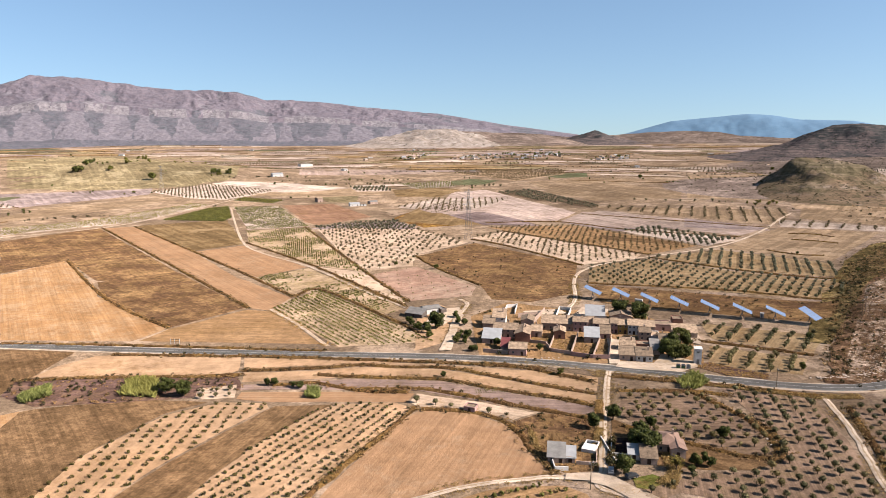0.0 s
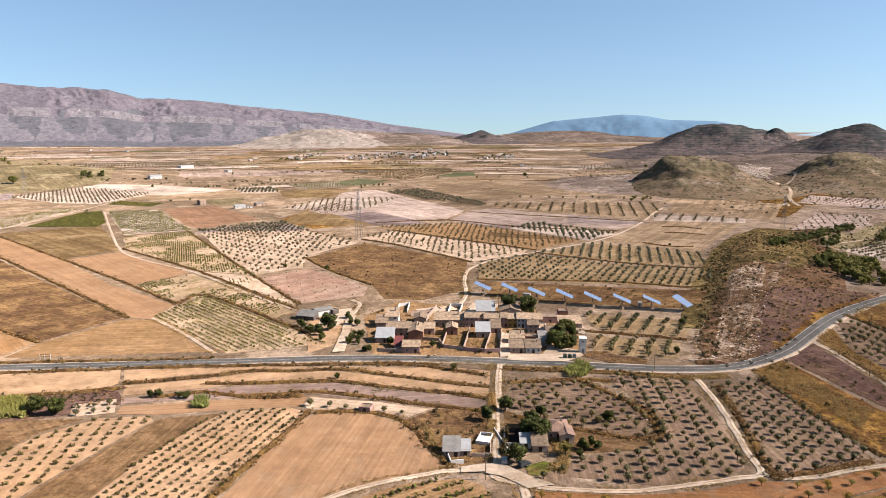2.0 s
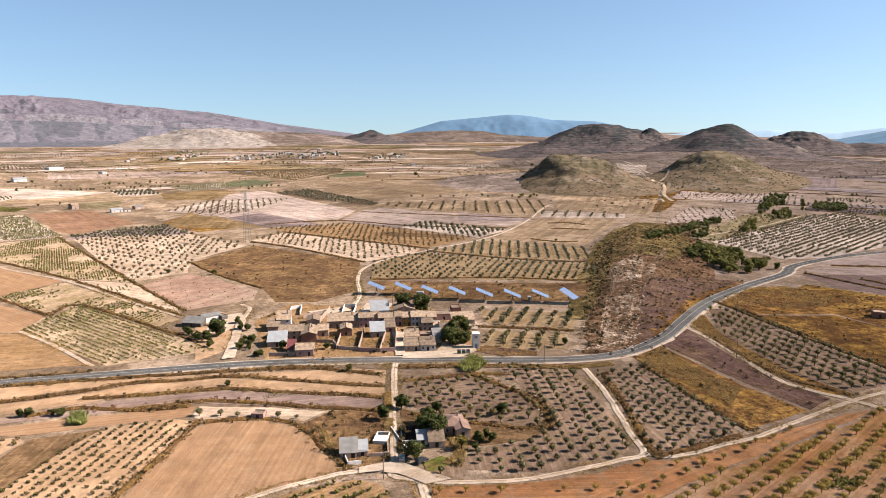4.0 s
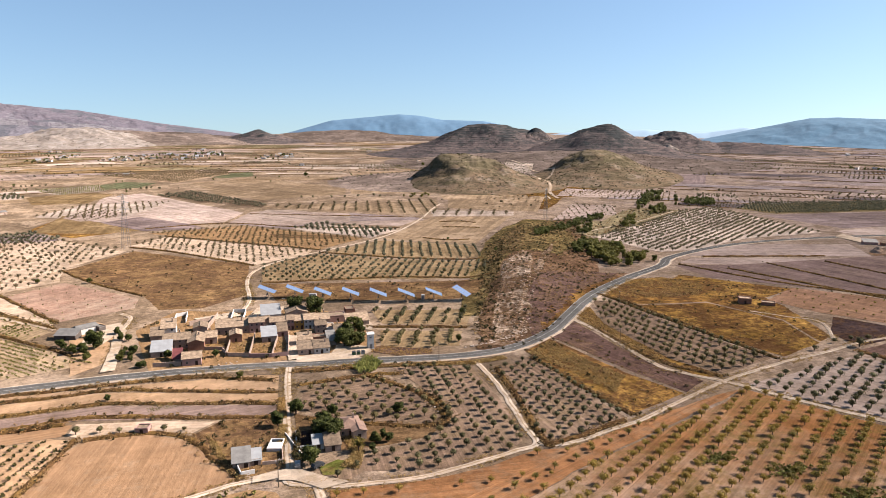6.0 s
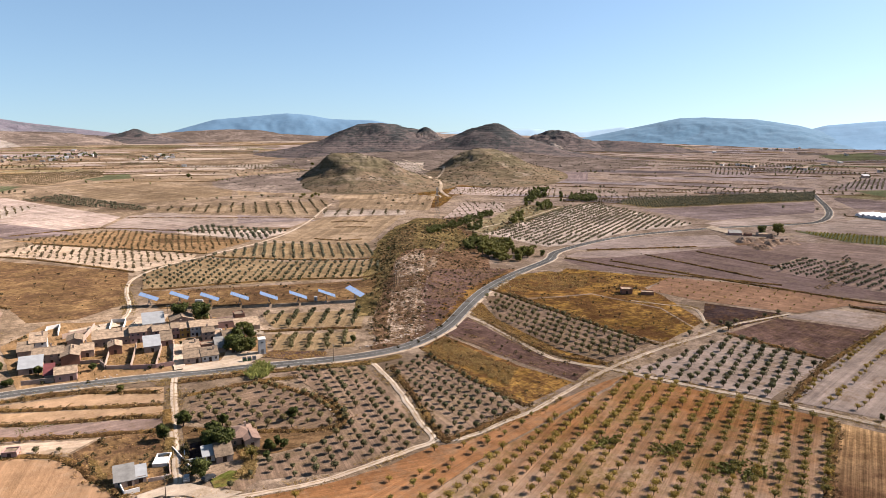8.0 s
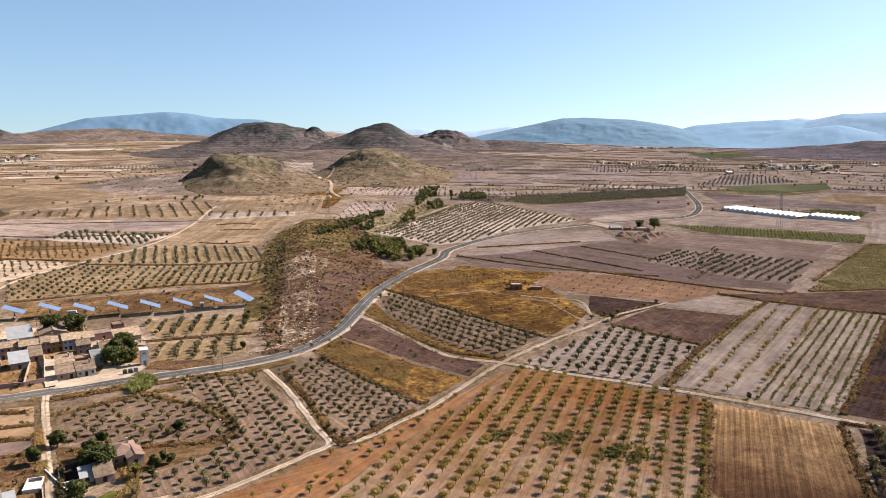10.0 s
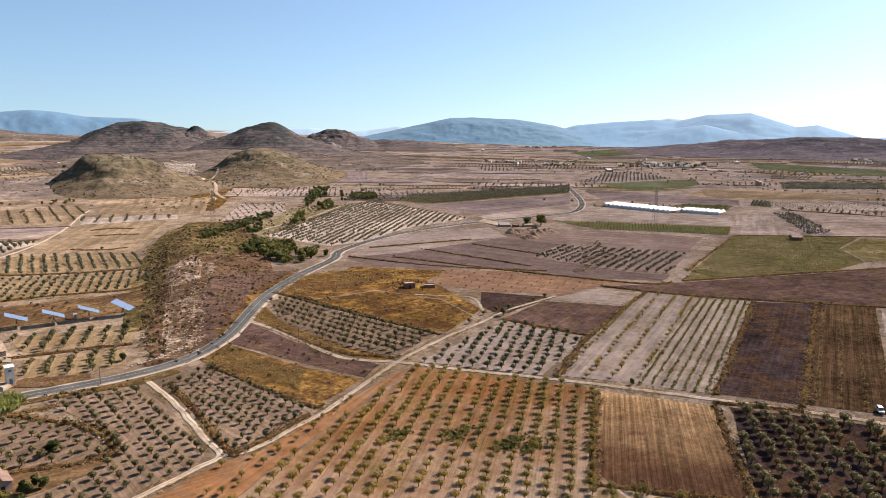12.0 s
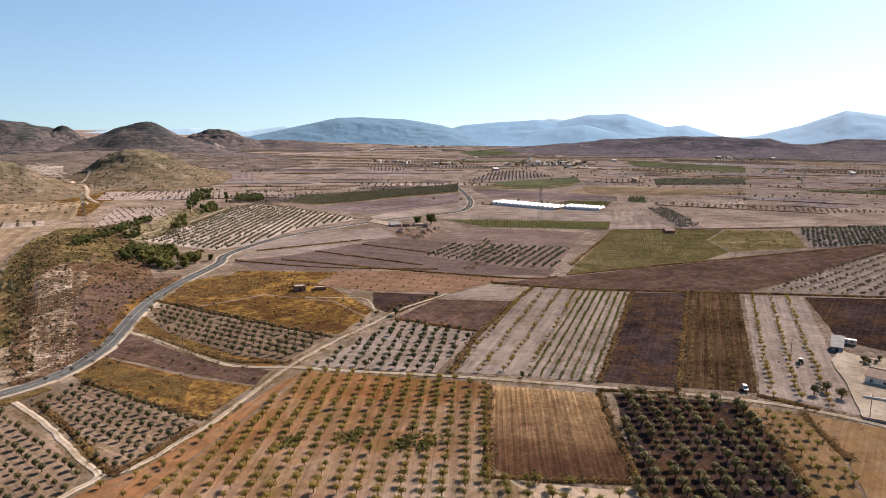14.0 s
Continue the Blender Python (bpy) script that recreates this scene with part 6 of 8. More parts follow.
def window_meshes(w, h):
    key = (round(w, 2), round(h, 2))
    if key not in shared:
        bars = fuse(block(0, 0, 0, 0.09, 0.08, h), block(w - 0.09, 0, 0, w, 0.08, h), block(0.09, 0, 0, w - 0.09, 0.08, 0.09), block(0.09, 0, h - 0.09, w - 0.09, 0.08, h), block(w / 2 - 0.03, 0.01, 0.09, w / 2 + 0.03, 0.07, h - 0.09))
        pane = block(0.09, 0.03, 0.09, w - 0.09, 0.05, h - 0.09)
        made = []
        for n, d, m in (("window", bars, FRAME), ("pane", pane, GLASS)):
            me = bpy.data.meshes.new(n)
            me.from_pydata(*[d[0], [], d[1]])
            me.materials.append(m)
            made.append(me)
        shared[key] = made
    return shared[key]


def building(name, x, y, turn, w, d, h, roof, wall, roofing, floors, count, label):
    """A village building: front left corner on the ground, turned by degrees; w wide, d deep, h to the eaves."""
    rng = np.random.default_rng(int(abs(x * 7 + y * 13)))
    top = thing(name, x, y, turn, label, name, z=height(x, y) - 0.05)
    h *= 0.9
    d += 1.2
    rise = SLOPE * (d if roof in ("m",) else d / 2 if roof in ("x", "h") else w / 2) if roof != "f" else 0
    front, doors = [], []
    if count:
        for fl in range(floors):
            z0 = fl * (h / floors)
            n = max(1, count if fl else count)
            for i in range(n):
                cx = w * (i + 0.5) / n
                ww, hh = min(0.95, w / n * 0.5), 1.15 if fl == 0 else 1.0
                if fl == 0 and i == (n // 2):
                    front.append((cx - 0.55, 0.02, cx + 0.55, 2.1))
                    doors.append((cx - 0.55, 0.02, 1.1, 2.08))
                else:
                    front.append((cx - ww / 2, z0 + 0.95, cx + ww / 2, z0 + 0.95 + hh))
    side = [(d * 0.35, h - 1.9, d * 0.35 + 0.9, h - 0.9)] if floors > 1 and d > 6 else []
    back_h = h + (rise if roof == "m" else 0)
    t = 0.3
    a = panel(w, h, front, t)
    b = panel(w, back_h, [], t)
    b = ([(w - p[0], d - p[1], p[2]) for p in b[0]], b[1])
    sides = []
    for left in (True, False):
        v, f = panel(d - 2 * t, h, [(q[0] - t, q[1], q[2] - t, q[3]) for q in side], t)
        sides.append(([((p[1], d - t - p[0], p[2]) if left else (w - p[1], t + p[0], p[2])) for p in v], f))
        gx = 0.0 if left else w - t
        if roof == "m":
            tri = [(gx, t, h), (gx, d - t, h), (gx, d - t, back_h - 0.02), (gx + t, t, h), (gx + t, d - t, h), (gx + t, d - t, back_h - 0.02)]
            sides.append((tri, [(0, 2, 1), (3, 4, 5), (0, 3, 5, 2), (1, 2, 5, 4)]))
        if roof == "x":
            tri = [(gx, 0, h), (gx, d, h), (gx, d / 2, h + rise - 0.03), (gx + t, 0, h), (gx + t, d, h), (gx + t, d / 2, h + rise - 0.03)]
            sides.append((tri, [(0, 2, 1), (3, 4, 5), (0, 3, 5, 2), (1, 2, 5, 4)]))
    if roof == "y":
        for gy in (0.0, d - t):
            tri = [(0, gy, h), (w, gy, h), (w / 2, gy, h + rise - 0.03), (0, gy + t, h), (w, gy + t, h), (w / 2, gy + t, h + rise - 0.03)]
            sides.append((tri, [(0, 1, 2), (3, 5, 4), (0, 2, 5, 3), (1, 4, 5, 2)]))
    if roof == "f":
        sides.append(block(-0.04, -0.04, h + 0.21, w + 0.04, 0.22, h + 0.55))
        sides.append(block(-0.04, d - 0.22, h + 0.21, w + 0.04, d + 0.04, h + 0.55))
        sides.append(block(-0.04, 0.22, h + 0.21, 0.22, d - 0.22, h + 0.55))
        sides.append(block(w - 0.22, 0.22, h + 0.21, w + 0.04, d - 0.22, h + 0.55))
    part("wall", fuse(a, b, *sides), WALL[wall], top)
    part("floor", block(t + 0.02, t + 0.02, 0.0, w - t - 0.02, d - t - 0.02, 0.12), SHADE, top)
    o, k = 0.35, 0.16
    slope = SLOPE
    if roof == "m":
        up = h + rise + slope * o + k
        pl = [slab([(-o, -o, h - slope * o + k), (w + o, -o, h - slope * o + k), (w + o, d + o, up), (-o, d + o, up)], k)]
    elif roof in ("x", "h"):
        e, r = h - slope * o + k, h + rise + k
        i = 0.0 if roof == "x" else min(w, d) * 0.5
        j = o if roof == "x" else 0
        pl = [slab([(-o, -o, e), (w + o, -o, e), (w + j - i, d / 2, r), (-j + i, d / 2, r)], k), slab([(w + o, d + o, e), (-o, d + o, e), (-j + i, d / 2, r), (w + j - i, d / 2, r)], k)]
        if roof == "h":
            pl += [slab([(-o, d + o, e), (-o, -o, e), (i, d / 2 - 0.01, r), (i, d / 2 + 0.01, r)], k), slab([(w + o, -o, e), (w + o, d + o, e), (w - i, d / 2 + 0.01, r), (w - i, d / 2 - 0.01, r)], k)]
    elif roof == "y":
        e, r = h - slope * o + k, h + rise + k
        pl = [slab([(-o, d + o, e), (-o, -o, e), (w / 2, -o, r), (w / 2, d + o, r)], k), slab([(w + o, -o, e), (w + o, d + o, e), (w / 2, d + o, r), (w / 2, -o, r)], k)]
    else:
        pl = [block(0, 0, h + 0.003, w, d, h + 0.2)]
    cover = part("roof", fuse(*pl), ROOF[roofing], top)
    if roof in ("x", "y"):
        cap = block(-o, d / 2 - 0.16, h + rise + k - 0.05, w + o, d / 2 + 0.16, h + rise + k + 0.1) if roof == "x" else block(w / 2 - 0.16, -o, h + rise + k - 0.05, w / 2 + 0.16, d + o, h + rise + k + 0.1)
        part("ridge", cap, ROOF[roofing], cover)
    if name == "house" and rng.random() < 0.7:
        cx, cy = w * rng.uniform(0.2, 0.8), d * 0.6
        part("chimney", fuse(block(cx, cy, h + 0.4, cx + 0.55, cy + 0.55, h + rise + 1.1), block(cx - 0.08, cy - 0.08, h + rise + 1.1, cx + 0.63, cy + 0.63, h + rise + 1.22)), WALL["plaster"], cover)
    for q in front:
        if any(abs(q[0] - e[0]) < 0.01 and q[1] < 0.1 for e in doors):
            continue
        bars, pane = window_meshes(q[2] - q[0], q[3] - q[1])
        win = part("window", bars, None, top)
        win.location = (q[0], 0.14, q[1])
        part("pane", pane, None, win)
    for q in doors:
        part("door", fuse(block(q[0] + 0.02, 0.12, 0.12, q[0] + q[2] - 0.02, 0.18, q[3] - 0.02), block(q[0] + 0.2, 0.09, 0.3, q[0] + q[2] - 0.2, 0.12, 0.9), block(q[0] + 0.2, 0.09, 1.1, q[0] + q[2] - 0.2, 0.12, 1.8)), WOOD, top)
    return top


def yard_wall(line, tall, wall):
    v, f = [], []
    for a, b in zip(line, line[1:]):
        n = math.dist(a, b)
        nx, ny = -(b[1] - a[1]) / n * 0.14, (b[0] - a[0]) / n * 0.14
        k = max(2, int(n / 3))
        for q in range(k):
            p0 = [a[c] + (b[c] - a[c]) * q / k for c in (0, 1)]
            p1 = [a[c] + (b[c] - a[c]) * (q + 1) / k for c in (0, 1)]
            z0, z1 = (tall * (1 + 0.12 * noise.noise((p[0] / 4, p[1] / 4, 0))) for p in (p0, p1))
            base = len(v)
            for (px, py), z in ((p0, z0), (p1, z1)):
                v += [(px - nx, py - ny, -0.1), (px + nx, py + ny, -0.1), (px + nx, py + ny, z), (px - nx, py - ny, z)]
            f += [tuple(base + i for i in q4) for q4 in ((0, 4, 7, 3), (1, 2, 6, 5), (3, 7, 6, 2), (0, 3, 2, 1), (4, 5, 6, 7))]
    me = bpy.data.meshes.new("yard_wall")
    me.from_pydata(v, [], f)
    me.materials.append(WALL[wall])
    tagged(new("yard_wall", me), {"white": "whitewashed yard wall of a village plot", "rose": "rose-plastered yard wall by the road", "plaster": "rough tan yard wall around a weedy plot"}[wall], "wall", "yard walls")


# ---- trees as things, woods, reeds, shrubs, stones ----
TREE_LABEL = {"pine": "dark green bushy tree with a rounded uneven crown", "olive": "round grey-green olive tree", "almond": "open yellow-green almond tree"}
tree_meshes = {}


def tree(kind, x, y, size, variant, turn, group=""):
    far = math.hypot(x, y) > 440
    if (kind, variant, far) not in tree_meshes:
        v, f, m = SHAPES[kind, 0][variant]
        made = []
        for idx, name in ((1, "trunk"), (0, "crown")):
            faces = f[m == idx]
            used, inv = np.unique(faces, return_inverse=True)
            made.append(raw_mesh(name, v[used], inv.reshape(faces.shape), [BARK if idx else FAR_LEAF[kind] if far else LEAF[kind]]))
        tree_meshes[kind, variant, far] = made
    ob = new(kind + "_tree")
    ob.matrix_world = pose(x, y, height(x, y), 0, 0, turn) @ Matrix.Diagonal((size, size, size, 1))
    tagged(ob, TREE_LABEL[kind], "tree", group)
    for name, me in zip(("trunk", "crown"), tree_meshes[kind, variant, far]):
        part(name, me, None, ob)
    return ob


def single(kind, spots, size):
    rng = np.random.default_rng(int(abs(spots[0][0])) + 3)
    for x, y in spots:
        tree(kind, x, y, size * rng.uniform(0.85, 1.15), int(rng.integers(5)), rng.random() * 360)


def scatter(poly, n, rng):
    xs, ys = [p[0] for p in poly], [p[1] for p in poly]
    out, tries = [], 0
    while len(out) < n and tries < 40 * n:
        tries += 1
        x, y = rng.uniform(min(xs), max(xs)), rng.uniform(min(ys), max(ys))
        if inside(x, y, poly):
            out.append((x, y))
    return out


def wood(poly, n, size, kind):
    rng = np.random.default_rng(n + int(abs(poly[0][0])))
    spots = scatter(poly, n, rng)
    if math.hypot(*poly[0]) > 600:
        mass(NAMES[kind][0], [(x, y, height(x, y), size * rng.uniform(0.7, 1.25), rng.random() * 6.28) for x, y in spots], kind, NAMES[kind][1], NAMES[kind][2])
        return
    for x, y in spots:
        tree(kind, x, y, size * rng.uniform(0.7, 1.25), int(rng.integers(5)), rng.random() * 360, "trees of one copse")


def reeds(poly, n):
    rng = np.random.default_rng(n)
    v, f = [], []
    for x, y in scatter(poly, n, rng):
        for _ in range(7):
            a, tall = rng.random() * 6.28, rng.uniform(0.9, 2.7)
            dx, dy = math.cos(a) * 0.08, math.sin(a) * 0.08
            lx, ly = rng.normal() * 0.8, rng.normal() * 0.8
            b = len(v)
            v += [(x - dx, y - dy, 0), (x + dx, y + dy, 0), (x + dx * 0.8 + lx * 0.4, y + dy * 0.8 + ly * 0.4, tall * 0.7), (x + lx, y + ly, tall)]
            f.append((b, b + 1, b + 2, b + 3))
    tagged(new("reeds", raw_mesh("reeds", v, f, [REED])), "clump of tall bright green reeds", "reeds", kind="stuff")


def shrubland(poly, n, size):
    rng = np.random.default_rng(n + 1)
    dark, straw = [], []
    for i, (x, y) in enumerate(scatter(poly, n, rng)):
        (dark if i % 3 == 0 else straw).append((x, y, height(x, y) + 0.2, size * rng.uniform(0.4, 1.3), rng.random() * 6.28))
    mass("shrubs", dark, "shrub", NAMES["shrub"][1], NAMES["shrub"][2])
    mass("dry_grass", [(x, y, z, s * 1.5, a) for x, y, z, s, a in straw], "tuft", NAMES["tuft"][1], NAMES["tuft"][2])


def weeds(poly, n, size):
    rng = np.random.default_rng(n + 2)
    spots = [(x, y, height(x, y) + 0.1, size * rng.uniform(0.5, 1.3), rng.random() * 6.28) for x, y in scatter(poly, 3 * n, rng)]
    mass("golden_weeds", spots, "weed", "tall golden dry weeds", "weeds")


STONE = plain("pale_stone", (0.70, 0.57, 0.46), 0.95, 0, 0.3, 0.8)


def stones(name, spots, label, category, lo, hi, seed):
    rng = np.random.default_rng(seed)
    v, f = [], []
    for x, y in spots:
        s = rng.uniform(lo, hi)
        b = len(v)
        z = height(x, y) + 0.2
        for k in range(8):
            c = [1 if k >> i & 1 else -1 for i in range(3)]
            v.append((x + c[0] * s * rng.uniform(0.5, 1.1), y + c[1] * s * rng.uniform(0.5, 1.1), z + c[2] * s * 0.5 * rng.uniform(0.5, 1.1)))
        f += [tuple(b + i for i in q) for q in ((0, 2, 3, 1), (4, 5, 7, 6), (0, 1, 5, 4), (2, 6, 7, 3), (0, 4, 6, 2), (1, 3, 7, 5))]
    tagged(new(name, raw_mesh(name, v, f, [STONE])), label, category, kind="stuff")


def rocks(poly, n):
    stones("rocks", scatter(poly, n, np.random.default_rng(n)), "pale weathered rocks on the hillside", "rocks", 0.15, 0.5, n)


def rubble(poly, n):
    stones("rubble", scatter(poly, n, np.random.default_rng(n)), "heaps of pale stone rubble", "rubble", 0.2, 0.6, n)


def lot(poly):
    layers[0] += 1
    tagged(sheet("dirt_lot", ragged(poly, 3, 0.8), DIRT, 0.16 + 0.0005 * layers[0], 0, 20), "pale trodden dirt lot", "dirt lot", kind="structure")


# ---- the village and the farms ----
building("house", 25.1, 350.2, -10, 6.8, 7, 5.2, "m", "white", "tile", 2, 2, "white two-storey village house with a tan tiled roof")
building("shed", 20.0, 346.2, -10, 5.9, 6, 3, "m", "plaster", "tile", 1, 0, "low plastered lean-to with a tan tiled roof")
building("house", 24.2, 329.5, -10, 11.5, 10, 5, "x", "plaster", "tile", 2, 4, "broad village house with a weathered tan tiled roof")
building("house", 33.9, 322.1, -10, 7.1, 13, 4.8, "y", "brick", "tile", 1, 0, "red brick gable house with a pale tiled roof")
building("shed", 18.3, 320.5, -10, 8.5, 7, 3, "m", "plaster", "sheetroof", 1, 1, "whitewashed shed with a pale sheet roof")
building("house", 29.2, 302.8, -10, 7.8, 9, 3.6, "x", "rose", "tile", 1, 2, "low rose-plastered house by the road")
building("shed", 26.1, 308.5, -10, 3.6, 6, 2.4, "m", "plaster", "redroof", 1, 0, "small lean-to shed with a red sheet roof")
building("house", 42.7, 330.2, -10, 5.1, 10, 3.6, "x", "plaster", "tile", 1, 1, "small plastered house with a tan tiled roof")
building("shed", 39.9, 350.1, -10, 6.4, 8, 3.4, "y", "plaster", "tile", 1, 0, "plastered barn with a tan tiled roof")
building("house", 49.4, 342.8, -10, 15.4, 6, 4.2, "m", "plaster", "tile", 1, 5, "long low house with dark doorways and tiled roof")
building("house", 64.7, 339.6, -10, 7.2, 8, 5.8, "x", "rose", "tile", 2, 3, "rose-pink two-storey house with tiled roof")
building("shed", 71.8, 338.5, -10, 2.8, 7, 3.5, "m", "rose", "tile", 1, 1, "narrow rose-pink link building with a tiled roof")
building("house", 74.4, 337.5, -10, 8.2, 8, 5.4, "x", "rose", "tile", 2, 3, "rose-pink two-storey terraced house")
building("house", 82.6, 336.4, -10, 3.5, 8, 5.8, "x", "rose", "tile", 2, 2, "narrow rose-pink terraced house")
building("house", 86.0, 335.4, -10, 4.9, 9, 5.2, "x", "ochre", "tile", 2, 2, "ochre-yellow terraced house with tiled roof")
building("house", 90.5, 333.5, -10, 5.8, 10, 5.6, "x", "white", "tile", 2, 3, "white two-storey terraced house")
building("house", 96.0, 332.4, -10, 7.0, 10, 5.3, "x", "plaster", "tile", 2, 2, "tan plastered terraced house with tiled roof")
building("barn", 75.1, 360.4, -10, 9.9, 9, 3, "m", "white", "sheetroof", 1, 0, "white barn with a pale sheet roof")
building("barn", 86.9, 354.8, -10, 10.9, 9, 4.2, "y", "plaster", "tile", 1, 0, "tan gabled barn behind the terrace")
building("house", 53.2, 327.3, -10, 5.5, 7, 4.2, "y", "brick", "tile", 1, 1, "small brick gable house with a pale tiled roof")
building("shed", 66.7, 320.8, -10, 6.8, 7, 3.4, "m", "plaster", "sheetroof", 1, 1, "shed with a white sheet-metal roof")
building("shed", 75.5, 327.1, -10, 4.8, 6, 3, "m", "rose", "tile", 1, 1, "low rose shed with a tiled roof")
building("house", 76.9, 295.3, -10, 6.9, 5, 3.0, "m", "plaster", "tile", 1, 2, "low house with an awning facing the road")
building("house", 83.9, 293.7, -10, 6.8, 5, 3.1, "m", "white", "tile", 1, 3, "white cottage with dark shutters by the road")
building("house", 80.7, 308.7, -10, 6.5, 4.5, 3.2, "m", "plaster", "tile", 1, 1, "plastered house behind the roadside cottages")
building("shed", 87.9, 308.6, -10, 6.2, 4.5, 3.2, "f", "brick", "tile", 1, 2, "brick outbuilding with a flat terrace roof")
building("house", 93.2, 323.2, -10, 5.4, 7, 5, "x", "plaster", "tile", 2, 2, "two-storey plastered house with a tiled roof")
building("shed", 98.3, 321.4, -10, 4.1, 8, 3, "f", "white", "tile", 1, 1, "white flat-roofed outbuilding between the houses")
building("shed", 93.0, 302.9, -10, 3.9, 7, 2.6, "m", "plaster", "greyroof", 1, 0, "low shed with a grey sheet roof")
building("house", 100.0, 314.4, -10, 9.2, 9, 3.8, "x", "plaster", "tile", 1, 2, "tan house with a broad tiled roof")
building("barn", 110.8, 328.5, -10, 11.5, 6, 3.2, "m", "plaster", "tile", 1, 0, "large barn with a long sloping pale roof")
building("shed", 105.5, 340.1, -10, 8.6, 7, 3.4, "f", "rose", "tile", 1, 1, "long low flat-roofed outbuilding with rose plaster")
building("shed", 118.1, 351.2, -10, 5.0, 6, 3, "f", "brick", "tile", 1, 0, "low brick outbuilding behind the barn")
building("barn", -20.6, 369.5, -28, 10.2, 4.5, 2.5, "m", "dark", "greyroof", 1, 1, "dark-walled farm shed with grey sheet roof")
building("barn", -10.0, 371.7, 28, 9.8, 5, 3.6, "x", "white", "greyroof", 1, 1, "white farm barn with a grey roof")
building("shed", -1.0, 374.0, 40, 3.7, 4, 2.6, "f", "dark", "greyroof", 1, 0, "open dark carport beside the farm barn")
building("shed", 31.6, 200.2, -10, 5.1, 5, 2.2, "m", "plaster", "greyroof", 1, 2, "old shed with grey corrugated sheets")
building("shed", 36.9, 200.1, -10, 3.0, 3.5, 2.0, "m", "plaster", "sheetroof", 1, 1, "lean-to with pale corrugated sheets")
building("house", 66.7, 206.7, -10, 7.4, 8, 3.4, "h", "plaster", "redtile", 1, 3, "farmhouse with a reddish hipped tile roof")
building("house", 69.9, 202.9, -10, 4.5, 6, 3.4, "y", "plaster", "redtile", 1, 1, "front wing of the farmhouse, tiled")
building("shed", 59.6, 198.9, -10, 4.8, 4.5, 2.4, "m", "plaster", "tile", 1, 1, "farm outbuilding with a tan tiled roof")
building("shed", 56.6, 201.8, -10, 3.3, 3, 2.2, "m", "white", "sheetroof", 1, 1, "small white outbuilding with a pale roof")
building("hut", 7.2, 239.3, -23, 4.2, 2.6, 1.9, "f", "rose", "tile", 1, 1, "small pinkish flat-roofed field hut")
building("house", 314.9, -23.4, -107, 18.1, 11, 3.4, "x", "white", "redtile", 1, 4, "white country house with a brown tiled roof")
building("shed", 353.8, -11.9, -92, 4.7, 8, 2.6, "m", "greyblue", "greyroof", 1, 1, "grey-blue metal shed beside a parked caravan")
building("hut", 326.9, 273.3, -40, 6.5, 5, 3.2, "f", "brick", "tile", 1, 1, "ruined brick field hut")
building("hut", 335.6, 265.5, -50, 7.2, 4, 1.6, "f", "brick", "tile", 1, 0, "low brick ruin in dry grass")
building("hut", 679.5, 122.4, -60, 8.6, 8, 3.4, "x", "brick", "redtile", 1, 1, "small brick hut in a vineyard")
building("barn", 590.0, 371.0, -40, 11.0, 5, 2.4, "m", "rose", "greyroof", 1, 0, "low pinkish farm shed beside earth heaps")
building("shed", 597.5, 360.0, -40, 6.0, 4, 2.2, "f", "brick", "tile", 1, 0, "half-ruined brick shed beside earth heaps")
building("barn", 605.0, 352.0, -40, 9.0, 5, 2.4, "x", "plaster", "tile", 1, 0, "plastered farm barn beside earth heaps")
building("barn", -119.6, 904.7, 19, 13, 8, 3.6, "x", "white", "sheetroof", 1, 2, "white farm building among dry fields")
building("shed", -106.0, 909.0, 19, 7, 6, 2.8, "m", "white", "tile", 1, 1, "low white farm shed among dry fields")
building("barn", -95.8, 929.1, 33, 11, 7, 3.6, "x", "plaster", "greyroof", 1, 2, "grey-roofed farm building among dry fields")
building("hut", -169.7, 953.8, 36, 8.1, 8, 6, "x", "plaster", "tile", 1, 1, "old tan farm hut in the fields")
building("barn", -318.5, 1325.3, 28, 20.0, 14, 5, "x", "white", "sheetroof", 1, 2, "white farmhouse below a pale bank")
building("barn", -353.7, 1770.7, 33, 31.2, 20, 6, "f", "white", "sheetroof", 1, 0, "long white farm warehouse")


wood([(377, 474), (385, 449), (382, 409), (349, 382), (327, 387), (327, 409)], 87, 1.27, "pine")
wood([(334, 443), (373, 476), (362, 451), (331, 429)], 22, 1.00, "pine")
wood([(346, 510), (445, 594), (518, 631), (499, 603), (420, 558), (338, 492)], 87, 0.94, "pine")
wood([(632, 702), (738, 798), (771, 801), (679, 709), (609, 666)], 85, 1.15, "pine")
wood([(565, 605), (658, 686), (607, 622), (583, 608)], 40, 1.00, "pine")
wood([(483, 557), (558, 620), (512, 564), (467, 533)], 19, 1.11, "pine")
wood([(685, 670), (738, 720), (753, 684), (695, 630)], 85, 1.00, "pine")
wood([(437, 569), (457, 572), (422, 528), (399, 518)], 17, 0.89, "pine")
wood([(102, 316), (113, 327), (116, 314), (107, 293), (98, 297)], 11, 1.6, "pine")
wood([(-649, 1393), (-910, 2040), (-923, 2217), (-848, 2097), (-599, 1388)], 18, 2.0, "pine")
wood([(-728, 1417), (-943, 1924), (-672, 1373), (-700, 1364)], 7, 2.0, "pine")
wood([(-696, 1341), (-673, 1328), (-663, 1305), (-683, 1311)], 5, 2.2, "pine")
wood([(-819, 2070), (-636, 1944), (-468, 1435), (-554, 1404)], 12, 1.2, "pine")
wood([(-635, 1336), (-626, 1348), (-619, 1331), (-626, 1320)], 5, 1.4, "pine")
wood([(-433, 1331), (-405, 1345), (-400, 1329), (-427, 1318)], 6, 1.9, "pine")
